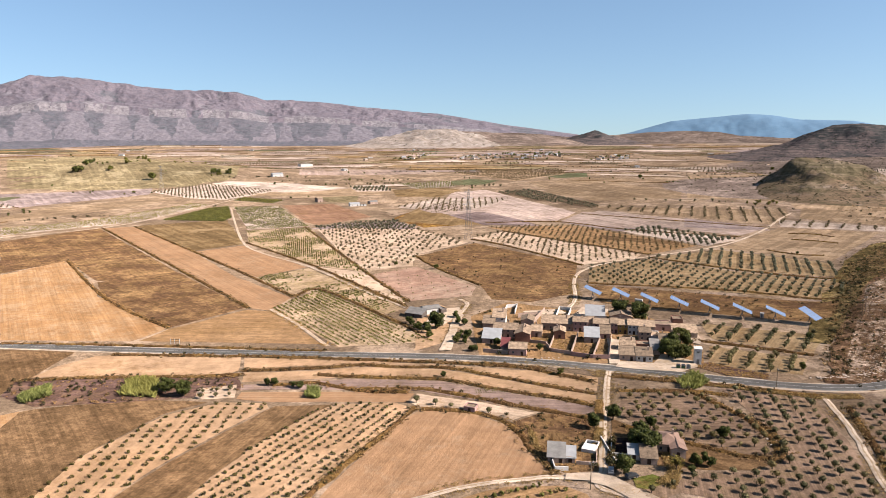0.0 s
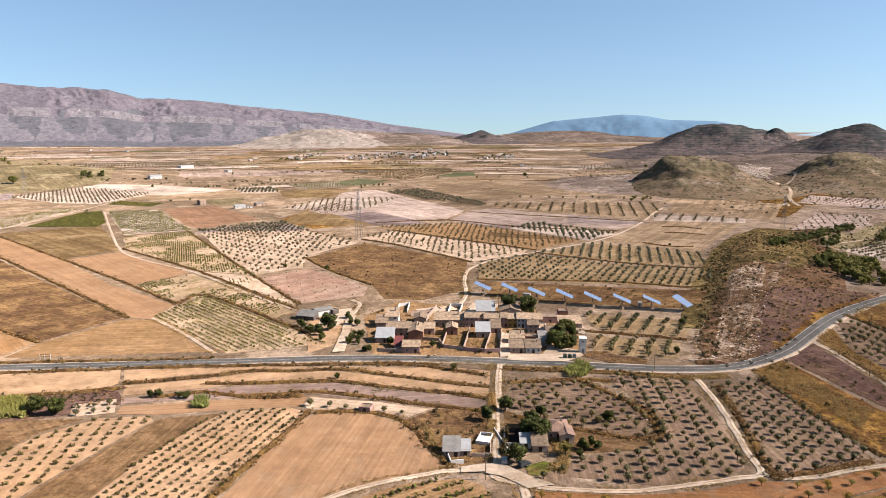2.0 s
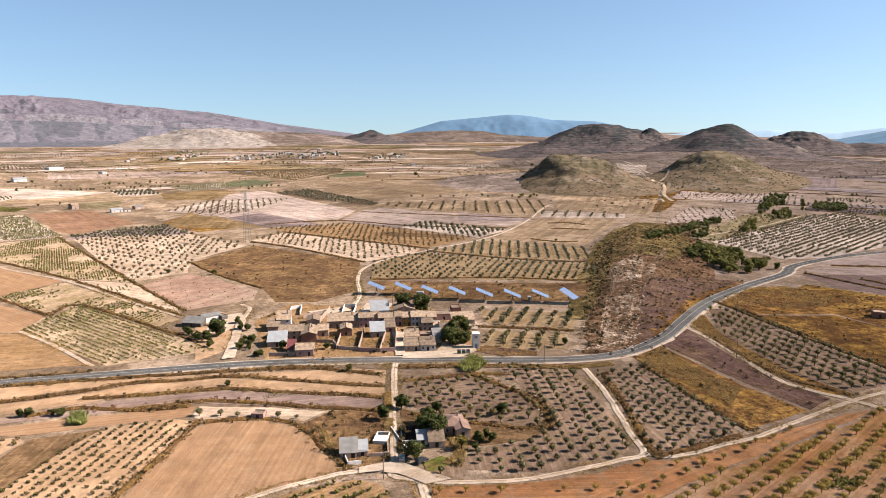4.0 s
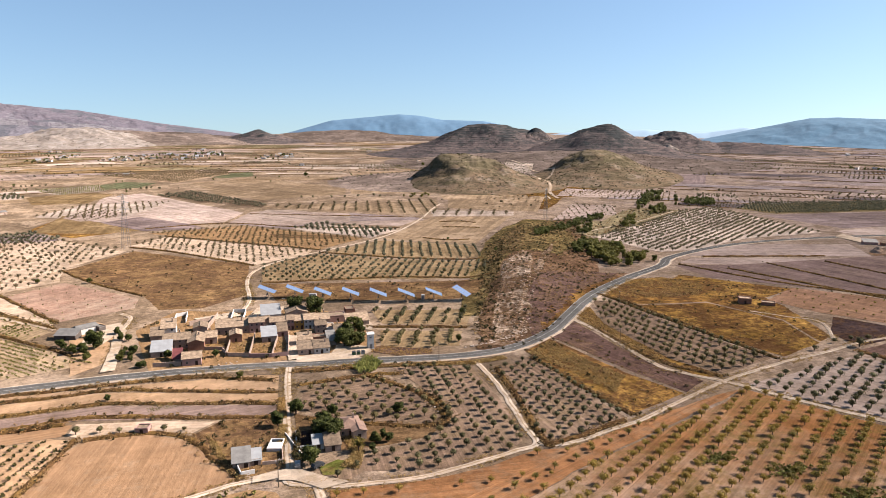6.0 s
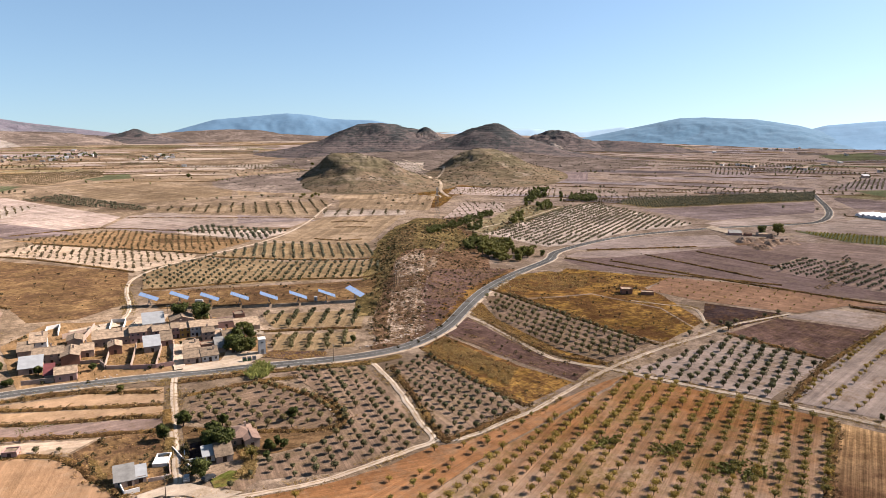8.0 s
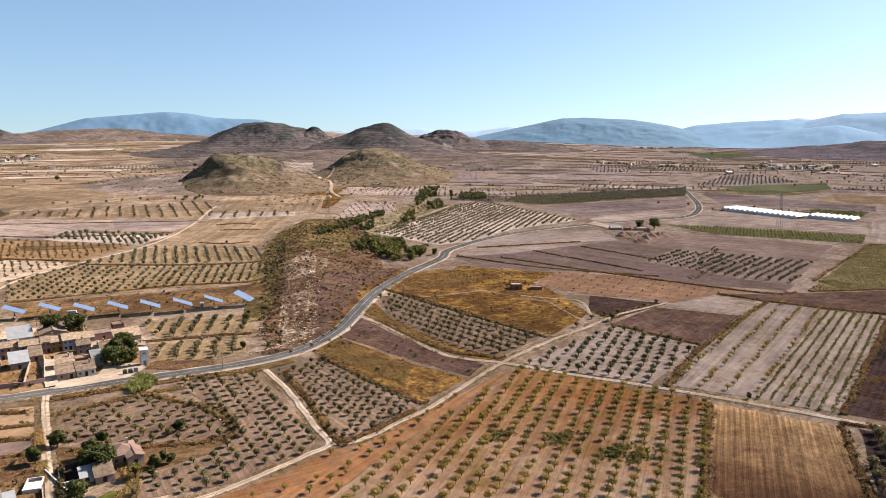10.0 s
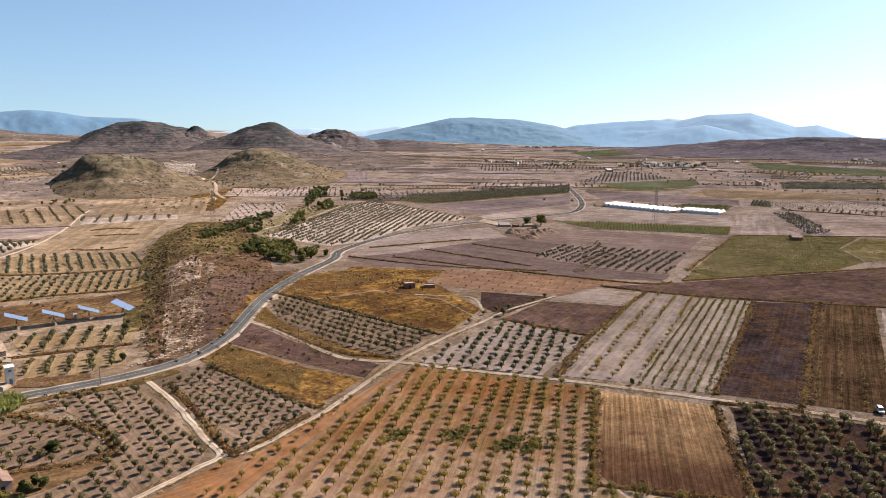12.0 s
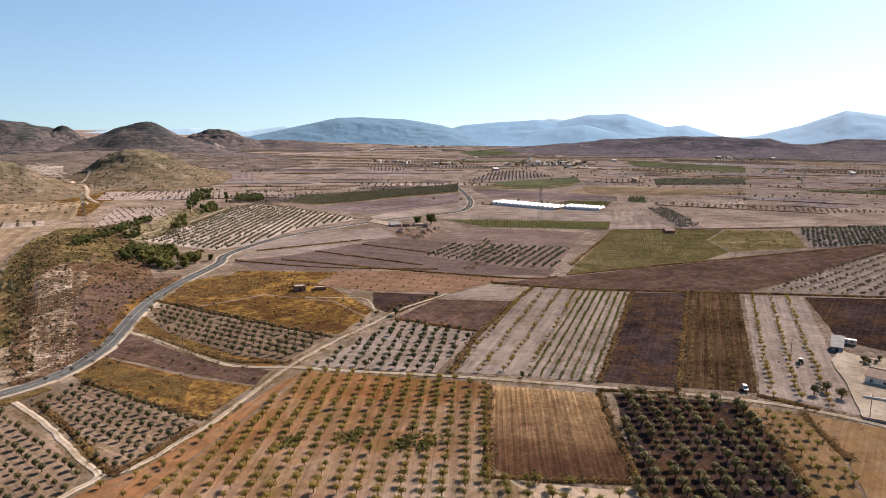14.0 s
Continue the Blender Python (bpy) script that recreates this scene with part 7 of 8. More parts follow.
shrubland([(-720, 1209), (-1133, 1914), (-1071, 2064), (-1027, 2231), (-880, 2192), (-676, 2067), (-508, 1801), (-427, 1268), (-504, 1200)], 160, 1.0)
wood([(-429, 1306), (-403, 1333), (-389, 1303), (-420, 1287)], 4, 1.0, "pine")
wood([(-524, 828), (-524, 875), (-496, 850), (-504, 807)], 6, 0.7, "pine")
wood([(-24, 362), (-20, 366), (-5, 337), (-8, 334)], 8, 0.75, "pine")
wood([(3, 328), (9, 337), (17, 335), (13, 319), (5, 317)], 7, 0.6, "pine")
wood([(12, 309), (17, 317), (17, 309), (14, 304)], 5, 0.5, "pine")
wood([(-108, 261), (-100, 262), (-97, 255), (-106, 255)], 4, 1.1, "pine")
wood([(62, 216), (68, 219), (65, 208), (61, 207)], 6, 1.05, "pine")
wood([(342, -19), (355, -33), (345, -33), (332, -20)], 5, 0.9, "olive")
reeds([(-161, 253), (-156, 265), (-150, 256), (-156, 248)], 420)
reeds([(-124, 256), (-127, 272), (-116, 273), (-109, 253)], 520)
reeds([(93, 267), (103, 279), (106, 269), (100, 260), (93, 261)], 200)
reeds([(-52, 253), (-52, 263), (-48, 261), (-47, 252)], 120)
shrubland([(151, 268), (180, 315), (217, 377), (302, 508), (394, 610), (468, 622), (378, 470), (305, 371), (324, 364), (263, 325), (220, 294), (182, 265), (165, 258)], 2400, 0.8)
shrubland([(160, 270), (217, 377), (302, 508), (378, 570), (420, 600), (378, 480), (305, 380), (260, 335), (200, 285)], 450, 0.75)
shrubland([(235, 400), (301, 525), (375, 605), (430, 625), (400, 540), (345, 470), (300, 440), (260, 420)], 300, 0.9)
shrubland([(209, 317), (255, 370), (300, 372), (318, 366), (260, 329), (213, 295), (183, 268)], 300, 0.6)
shrubland([(356, 348), (387, 285), (350, 276), (320, 277), (332, 335)], 150, 0.7)
shrubland([(521, 977), (687, 992), (760, 930), (716, 820), (593, 809), (494, 704), (440, 745)], 240, 1.5)
shrubland([(-169, 255), (-173, 273), (-166, 273), (-84, 276), (-78, 262), (-97, 253), (-150, 245)], 260, 0.8)
shrubland([(432, 212), (577, 261), (528, 228), (460, 203)], 150, 0.9)
shrubland([(265, 321), (311, 350), (348, 318), (346, 260), (315, 209), (268, 198), (265, 239), (269, 311)], 260, 0.7)
shrubland([(170, 256), (215, 283), (210, 234), (213, 192), (166, 177), (166, 202)], 160, 0.7)
shrubland([(-21, 550), (28, 615), (100, 515), (80, 421), (51, 400), (29, 407)], 140, 0.8)
shrubland([(94, 446), (230, 391), (201, 350), (92, 397)], 160, 0.8)
shrubland([(24, 230), (35, 238), (53, 233), (46, 195), (36, 194), (29, 209)], 100, 0.8)
shrubland([(18, 381), (69, 387), (105, 368), (124, 327), (113, 293), (78, 294), (16, 294)], 260, 0.9)
shrubland([(156, 280), (178, 318), (216, 380), (262, 455), (300, 512), (312, 505), (275, 448), (228, 375), (190, 312), (166, 276)], 560, 1.0)
rocks([(171, 275), (216, 333), (256, 388), (255, 370), (203, 301), (173, 261)], 180)
lot([(73, 286), (76, 293), (91, 291), (98, 303), (109, 293), (108, 286), (98, 279), (80, 283)])
lot([(-2, 309), (1, 328), (5, 364), (2, 384), (9, 387), (11, 369), (6, 337), (4, 309)])
lot([(71, 290), (79, 327), (84, 325), (76, 290)])
lot([(-10, 352), (-6, 372), (0, 384), (8, 386), (6, 366), (0, 350)])
lot([(44, 378), (65, 383), (68, 373), (47, 369)])
lot([(68, 366), (87, 368), (93, 382), (78, 386)])
lot([(113, 341), (124, 346), (124, 325), (120, 316), (115, 322)])
lot([(338, -12), (356, -16), (349, -25), (358, -48), (269, -39), (274, -21), (302, -18)])
lot([(608, 410), (628, 416), (610, 372), (592, 366)])
lot([(45, 193), (49, 192), (54, 184), (60, 178), (52, 177), (46, 185), (42, 187)])
lot([(36, 193), (47, 193), (46, 189), (41, 188), (35, 189)])
single("pine", [(-3, 347)], 1.7)
single("pine", [(8, 354)], 0.9)
single("pine", [(94, 364), (103, 359)], 1.9)
single("pine", [(25, 317), (22, 337)], 0.7)
single("pine", [(59, 232), (51, 225), (53, 193)], 1.1)
single("pine", [(-70, 266), (-67, 266), (-59, 264), (-56, 263), (0, 275), (48, 277), (91, 218), (79, 200), (150, 282), (73, 193), (44, 310)], 0.6)
single("almond", [(69, 195)], 1.5)
single("olive", [(296, -10), (292, -15), (291, -6), (311, 192)], 1.4)
single("olive", [(288, 198), (306, 201), (317, 200), (325, 197), (348, 194.5), (360, 194)], 1.0)
single("pine", [(664, 664), (700, 700), (730, 732), (600, 640), (590, 650)], 1.2)
shrubland([(363, 543), (436, 620), (485, 590), (562, 648), (604, 669), (634, 620), (526, 560), (407, 506), (340, 450)], 420, 1.3)
single("pine", [(614, 354), (626, 345)], 2.1)
single("pine", [(374, 392)], 1.1)
single("pine", [(256, 98)], 0.45)
single("pine", [(-519, 1262)], 3.4)
single("pine", [(-5, 499), (48, 1142), (-523, 1288), (175, 325), (367, 1296), (424, 1053), (454, 1068)], 0.8)
single("pine", [(282, 469), (283, 554), (-35, 513), (-488, 1079), (-195, 1019), (-217, 1004), (-560, 1128)], 0.6)
yard_wall([(18, 307), (26, 305), (29, 304)], 1.9, "plaster")
yard_wall([(57, 302), (66, 298), (73, 297)], 1.9, "rose")
yard_wall([(73, 297), (81, 327)], 2.2, "plaster")
yard_wall([(57, 302), (66, 333)], 2.2, "plaster")
yard_wall([(66, 298), (75, 325)], 2.0, "plaster")
yard_wall([(48, 317), (49, 308), (58, 303)], 1.7, "plaster")
yard_wall([(48, 308), (57, 341)], 2.0, "plaster")
yard_wall([(40, 322), (49, 318)], 1.6, "plaster")
yard_wall([(32, 367), (36, 387), (42, 389), (39, 373)], 1.9, "white")
yard_wall([(40, 366), (51, 369)], 2.6, "plaster")
yard_wall([(59, 360), (65, 383), (71, 380), (66, 363)], 1.9, "white")
yard_wall([(47, 355), (56, 378)], 2.5, "plaster")
yard_wall([(33, 200), (33, 195), (37, 195)], 1.4, "white")
yard_wall([(40, 199), (46, 198), (48, 207)], 1.2, "plaster")
yard_wall([(55, 217), (52, 205), (57, 204)], 0.9, "white")
yard_wall([(51.5, 217), (52.5, 196)], 0.9, "white")
yard_wall([(296, -22), (295, -42)], 1.2, "white")
yard_wall([(274, -21), (272, -39)], 1.1, "plaster")
HEAP = earth("excavated_earth", (0.60, 0.44, 0.34), (0.47, 0.335, 0.25), (0.72, 0.58, 0.48), 0.4, 0.0, 2.0, 0.4, 0.7, mottle=0.25)


def earth_heap(x, y, r, tall, seed):
    """A tipped heap of dug earth, lumpy and steep."""
    n = 15
    v = []
    for j in range(n + 1):
        for i in range(n + 1):
            a, b = 2 * i / n - 1, 2 * j / n - 1
            px, py = x + a * r, y + b * r
            z = max(0.0, 1 - (a * a + b * b)) ** 1.3 * (1 + 0.9 * noise.noise((px / 2.6, py / 2.6, seed))) * tall
            v.append((px, py, height(px, py) + z - 0.03))
    w = n + 1
    f = [(j * w + i, j * w + i + 1, (j + 1) * w + i + 1, (j + 1) * w + i) for j in range(n) for i in range(n)]
    tagged(new("earth_heap", raw_mesh("earth_heap", v, f, [HEAP], flat=False)), "tipped heap of brown earth and stones", "earth heap", "heaps of dug earth")


for i, (x, y) in enumerate(((563, 341), (572, 334), (580, 345), (588, 332), (596, 322), (577, 322), (565, 318), (588, 312), (553, 326), (545, 312), (600, 337))):
    earth_heap(x, y, 7.0 + 2.0 * math.sin(3 * i), 2.4 + 1.0 * math.cos(5 * i), i + 0.5)
rubble([(570, 348), (600, 340), (590, 325), (566, 335)], 70)
rubble([(104, 218), (107, 222), (108, 214), (105, 209)], 14)
rubble([(26, 300), (37, 298), (50, 300), (53, 297), (38, 294)], 14)
rubble([(174, 288), (195, 296), (195, 280), (168, 270)], 24)
weeds([(57, 249), (59, 249), (55, 230), (53, 231)], 160, 1.1)
weeds([(52, 225), (54, 224), (50, 210), (47, 210)], 160, 1.0)
weeds([(28, 229), (30, 221), (31, 204), (34, 194), (32, 192), (29, 204)], 120, 1.0)
weeds([(68, 208), (72, 205), (70, 194), (65, 184), (61, 187), (67, 195)], 140, 1.3)
shrubland([(55, 217), (56, 217), (52, 203), (51, 203)], 90, 0.9)
shrubland([(50, 203), (51, 199), (52, 196), (50, 196)], 60, 0.8)
single("pine", [(76, 198), (80, 197)], 0.75)
single("pine", [(92, 217)], 0.8)
single("pine", [(70, 225)], 0.8)
single("pine", [(62, 208), (64, 206)], 1.7)
weeds([(58, 304), (68, 303), (74, 323), (64, 322)], 66, 0.72)
weeds([(50, 313), (59, 309), (63, 326), (53, 327)], 66, 0.72)
weeds([(69, 303), (74, 301), (81, 328), (75, 327)], 49, 0.64)
weeds([(41, 328), (50, 322), (51, 331), (43, 334)], 44, 0.64)
weeds([(104, 290), (115, 292), (134, 277), (131, 271), (116, 276)], 143, 0.80)
weeds([(70, 281), (97, 275), (95, 269), (69, 274)], 121, 0.80)
weeds([(32, 296), (65, 285), (68, 283), (66, 273), (62, 275), (60, 282), (32, 292)], 165, 0.72)
weeds([(91, 275), (108, 267), (140, 254), (159, 254), (157, 250), (140, 250), (107, 263), (89, 269)], 400, 1.1)
weeds([(170, 253), (190, 264), (187, 229), (189, 210), (173, 198), (172, 225)], 500, 1.1)
weeds([(265, 321), (311, 350), (338, 347), (348, 318), (319, 298), (283, 307)], 400, 1.2)
weeds([(224, 290), (242, 303), (230, 274), (220, 219), (212, 215), (220, 253)], 300, 1.1)
for x, y in ((186.0, 102.0), (182.0, 108.0), (165.0, 141.0), (178.0, 126.0)):
    rng = np.random.default_rng(int(x))
    mass("green_weeds", [(x + rng.normal() * 3.2, y + rng.normal() * 1.4, 0.1, rng.uniform(0.5, 1.2), rng.random() * 6) for _ in range(90)], "vine", "fresh green weeds between almond rows", "weeds")
rocks([(147, 272), (159, 275), (174, 279), (193, 285), (187, 279), (171, 274), (157, 271)], 90)
rocks([(167, 277), (212, 351), (255, 410), (289, 441), (289, 428), (247, 368), (223, 338), (210, 310), (183, 277)], 110)
single("pine", [(740, 1591)], 2.2)
single("pine", [(370, 1324), (449, 1202), (451, 1112), (457, 1103), (651, 1393)], 1.3)
wood([(390, 923), (414, 942), (442, 914), (433, 895), (388, 897)], 8, 0.9, "pine")
single("pine", [(-5, 367), (7, 366), (12, 331), (6, 322), (-7, 330), (11, 352)], 0.8)

rng = np.random.default_rng(21)
for kind, x, y, z, size, turn in apart:
    tree(kind, x, y, size, int(rng.integers(5)), math.degrees(turn), kind + " orchard rows")


# ---- trackers, tower, pylons, poles ----
CELL, _nt, _b = blank("solar_cells", 0.18)
_b.inputs["Base Color"].default_value = (0.095, 0.13, 0.20, 1)
_b.inputs["Specular IOR Level"].default_value = 0.9


def beam(a, b, r, sides=5):
    v, f = stick(a, b, r, r, sides)
    return v.tolist(), [tuple(q) for q in f.tolist()] + [tuple(range(sides))[::-1], tuple(range(sides, 2 * sides))]


def tracker(x, y, az, tilt):
    """A solar tracker: a lattice foot, a mast and a table of modules that faces az degrees and leans back by tilt."""
    top = thing("solar_tracker", x, y, -az + 180, "blue solar tracker panel tilted towards the sun", "solar panel", "row of solar trackers")
    part("mast", fuse(beam((0, 0, 1.8), (0, 0, 5.2), 0.22, 8)), STEEL, top)
    for sx, sy in ((1, 1), (1, -1), (-1, 1), (-1, -1)):
        part("leg", fuse(beam((sx * 1.1, sy * 1.1, -0.2), (sx * 0.15, sy * 0.15, 2.9), 0.09)), STEEL, top)
    table = part("table_frame", fuse(*[beam((-3.85, v, -0.12), (3.85, v, -0.12), 0.07) for v in (-3.5, 0, 3.5)]), STEEL, top)
    table.matrix_local = pose(0, 0, 5.3, tilt, 0, 0)
    one = None
    for i in range(6):
        for j in range(6):
            u, v = -3.9 + i * 1.3, -5.25 + j * 1.75
            if one is None:
                one = part("module", block(0.03, 0.03, 0, 1.27, 1.72, 0.05), CELL, table).data
                bpy.context.view_layer.update()
                scene.collection.objects[-1].location = (u, v, 0.02)
            else:
                part("module", one, None, table).location = (u, v, 0.02)
    return top


first = tracker(89.0, 408.4, 113, 22)
for x, y in ((103.9, 401.8), (116.8, 388.5), (131.2, 380.7), (144.8, 371.7), (159.1, 363.8), (174.3, 358.5)):
    copy_thing(first, pose(x, y, 0, 0, 0, -113 + 180))
tracker(188.8, 351.5, 140, 27)

for x, y, w in ((110.8, 396.5, 4.2), (169.1, 364.5, 1.8)):
    cabin = thing("inverter_cabin", x, y, -25, "small white inverter cabin beside the solar trackers", "cabin", "inverter cabins")
    part("body", block(0, 0, 0, w, 2, 2.3), WALL["white"], cabin)
    part("roof", block(-0.12, -0.12, 2.3, w + 0.12, 2.12, 2.45), ROOF["sheetroof"], cabin)
    part("door", block(0.4, -0.03, 0.1, 1.2, 0, 2.0), STEEL, cabin)

tower = thing("transformer_tower", 107.6, 289.6, -12, "tall white transformer tower beside the road", "tower")
part("shaft", fuse(block(0, 0, -0.1, 2.9, 2.9, 6.9), block(-0.1, -0.1, -0.1, 3.0, 3.0, 0.35)), WALL["white"], tower)
part("roof", slab([(-0.25, -0.25, 7.05), (3.15, -0.25, 7.05), (3.15, 3.15, 7.4), (-0.25, 3.15, 7.4)], 0.15), WALL["white"], tower)
part("door", block(0.9, -0.04, 0.35, 2.0, 0, 2.4), STEEL, tower)
part("vent", fuse(*[block(0.9, -0.05, 5.2 + 0.14 * k, 2.0, 0, 5.28 + 0.14 * k) for k in range(5)]), WOOD, tower)
part("bracket", fuse(beam((0.2, 1.4, 7.4), (0.2, 1.4, 8.6), 0.06), beam((2.6, 1.4, 7.4), (2.6, 1.4, 8.6), 0.06), beam((-0.5, 1.4, 8.5), (3.4, 1.4, 8.5), 0.07)), STEEL, tower)


def pylon(x, y, tall, turn, wide=0.062):
    """A lattice pylon with three cross-arms."""
    top = thing("pylon", x, y, turn, "grey steel lattice electricity pylon", "pylon", "pylons")
    b = tall * wide
    lv = [0, 0.16, 0.31, 0.45, 0.57, 0.68, 0.78, 0.87, 0.95]

    def half(u):
        return b * (1 - u) + tall * 0.012 * u
    for sx, sy in ((1, 1), (1, -1), (-1, 1), (-1, -1)):
        part("leg", beam((sx * half(0), sy * half(0), -0.3), (sx * half(0.95), sy * half(0.95), tall * 0.95), 0.1, 4), STEEL, top)
    br = []
    for u, w in zip(lv, lv[1:]):
        p, q = half(u), half(w)
        for s in (1, -1):
            br += [beam((-p, s * p, tall * u), (q, s * q, tall * w), 0.05, 3), beam((p, s * p, tall * u), (-q, s * q, tall * w), 0.05, 3),
                   beam((s * p, -p, tall * u), (s * q, q, tall * w), 0.05, 3), beam((s * p, p, tall * u), (s * q, -q, tall * w), 0.05, 3)]
    part("bracing", fuse(*br), STEEL, top)
    for u, a in ((0.70, 0.13), (0.82, 0.11), (0.94, 0.09)):
        z, l = tall * u, tall * a
        part("crossarm", fuse(beam((-l, 0, z), (l, 0, z), 0.14, 4), beam((-l, 0, z), (0, 0, z + tall * 0.035), 0.1, 4), beam((l, 0, z), (0, 0, z + tall * 0.035), 0.1, 4)), STEEL, top)
    part("peak", fuse(beam((0, 0, tall * 0.94), (0, 0, tall), 0.14, 4)), STEEL, top)


pylon(23.2, 634.5, 46, 20)
pylon(438.9, 627.3, 35, 30)
pylon(703.5, 256.0, 39, 50)
pylon(1000.2, 16.3, 50, 60)
pylon(-440.3, 1104.6, 44, -10)


def pole(x, y, tall, turn):
    top = thing("utility_pole", x, y, turn, "slim wooden utility pole with a short crossarm", "pole", "utility poles")
    part("post", fuse((lambda s: (s[0].tolist(), [tuple(q) for q in s[1].tolist()]))(stick((0, 0, -0.4), (0, 0, tall), 0.15, 0.1, 7))), POLE_WOOD, top)
    part("crossarm", block(-0.9, -0.06, tall - 0.6, 0.9, 0.06, tall - 0.48), STEEL, top)
    for s in (-0.8, 0, 0.8):
        part("insulator", fuse(beam((s, 0, tall - 0.48), (s, 0, tall - 0.2), 0.06, 6)), WALL["white"], top)


for x, y, tall, turn in ((41.3, 184.1, 8.5, 30), (212.8, 241.6, 9, 40), (334.5, 3.7, 9, 60), (275.1, -23.2, 9, 60), (217.0, 351.7, 9, 30), (213.3, 348, 9, 30), (262, 300, 8, 30), (130, 262, 8, 80), (90, 372, 8, 20)):
    pole(x, y, tall, turn)

# ---- cars, caravan, bins, tank ----
PAINT = {c: plain(c + "_paint", v, 0.35, 0.1, 0.05) for c, v in (("white", (0.75, 0.75, 0.74)), ("silver", (0.42, 0.44, 0.46)), ("dark", (0.06, 0.065, 0.07)), ("green", (0.06, 0.16, 0.09)))}
RUBBER = plain("tyre_rubber", (0.02, 0.02, 0.02), 0.9)


def wheel(parent, x, y, r, w):
    ang = np.arange(12) * math.pi / 6
    v = [(x + r * math.cos(a), y + s * w / 2, r + r * math.sin(a)) for s in (-1, 1) for a in ang]
    f = [(i, (i + 1) % 12, 12 + (i + 1) % 12, 12 + i) for i in range(12)] + [tuple(range(12))[::-1], tuple(range(12, 24))]
    tyre = part("wheel", (v, f), RUBBER, parent)
    v = [(x + 0.6 * r * math.cos(a), y + s * (w / 2 + 0.01), r + 0.6 * r * math.sin(a)) for s in (-1, 1) for a in ang]
    part("rim", (v, f), STEEL, tyre)


def car(x, y, turn, paint, length, wide, tall, label, category="car", boxy=False):
    top = thing("car", x, y, turn, label, category, z=height(x, y) + 0.42)
    a, w = length / 2, wide / 2
    nose = 0.25 if boxy else 0.52
    prof = [(-a, 0.35), (-a, 0.85), (-a * 0.96, 1.0), (a * 0.55, 0.98), (a * 0.98, 0.8), (a, 0.4)]
    v = [(px, s * w, pz) for s in (-1, 1) for px, pz in prof]
    n = len(prof)
    f = [tuple(range(n)), tuple(range(n, 2 * n))[::-1]] + [(i, i + n, (i + 1) % n + n, (i + 1) % n) for i in range(n)]
    part("body", (v, f), PAINT[paint], top)
    cab = [(-a * 0.95, 1.0), (-a * 0.8, tall - 0.06), (-a * 0.2, tall), (a * (0.5 - nose * 0.5), tall - 0.08), (a * 0.5, 0.985)]
    k = 0.84
    v = [(px, s * w * (0.96 if pz < 1.05 else k), pz) for s in (-1, 1) for px, pz in cab]
    n = len(cab)
    f = [tuple(range(n)), tuple(range(n, 2 * n))[::-1]] + [(i, i + n, (i + 1) % n + n, (i + 1) % n) for i in range(n)]
    part("cabin", (v, f), PAINT[paint], top)
    for s in (-1, 1):
        z0, z1 = 1.06, tall - 0.16
        part("side_window", ([(-a * 0.78, s * (w * 0.95), z0), (a * 0.36, s * (w * 0.95), z0), (a * (0.4 - nose * 0.4), s * (w * k + 0.015), z1), (-a * 0.7, s * (w * k + 0.015), z1)], [(0, 1, 2, 3)]), GLASS, top)
        part("headlight", block(a - 0.12, s * w * 0.72 - 0.16, 0.58, a + 0.01, s * w * 0.72 + 0.16, 0.75), FRAME, top)
        for q in (-0.62, 0.62):
            wheel(top, a * q, s * (w - 0.08), 0.33, 0.2)
    part("windscreen", ([(a * 0.49, -w * 0.8, 1.06), (a * 0.49, w * 0.8, 1.06), (a * (0.54 - nose * 0.5), w * 0.74, tall - 0.13), (a * (0.54 - nose * 0.5), -w * 0.74, tall - 0.13)], [(0, 1, 2, 3)]), GLASS, top)
    part("rear_window", ([(-a * 0.965, -w * 0.75, 1.1), (-a * 0.965, w * 0.75, 1.1), (-a * 0.845, w * 0.7, tall - 0.15), (-a * 0.845, -w * 0.7, tall - 0.15)], [(0, 1, 2, 3)]), GLASS, top)


car(49.2, 193.3, 75, "silver", 4.1, 1.75, 1.5, "silver hatchback parked on the dirt yard")
car(54.5, 190.0, 20, "dark", 4.0, 1.7, 1.5, "dark car parked beside green weeds")
car(282.9, 17.5, 200, "white", 4.6, 1.85, 1.9, "white van parked at the field corner", "van", True)

tractor = thing("tractor", 327.3, -0.1, 150, "small white and green tractor between almond rows", "tractor")
part("hood", fuse(block(0.2, -0.4, 0.8, 2.0, 0.4, 1.5), block(1.9, -0.35, 0.85, 2.1, 0.35, 1.4)), PAINT["green"], tractor)
part("cab", fuse(block(-1.2, -0.65, 0.9, 0.2, 0.65, 1.5), block(-1.15, -0.6, 1.5, -1.05, 0.6, 2.4), block(0.05, -0.6, 1.5, 0.15, 0.6, 2.4)), PAINT["green"], tractor)
part("roof", block(-1.35, -0.75, 2.4, 0.3, 0.75, 2.55), PAINT["white"], tractor)
for s in (-1, 1):
    wheel(tractor, -0.75, s * 0.8, 0.72, 0.4)
    wheel(tractor, 1.5, s * 0.65, 0.42, 0.28)

# crates stand in for small unidentified dark objects between the rows
CRATE = plain("dark_plastic", (0.05, 0.05, 0.055), 0.7)
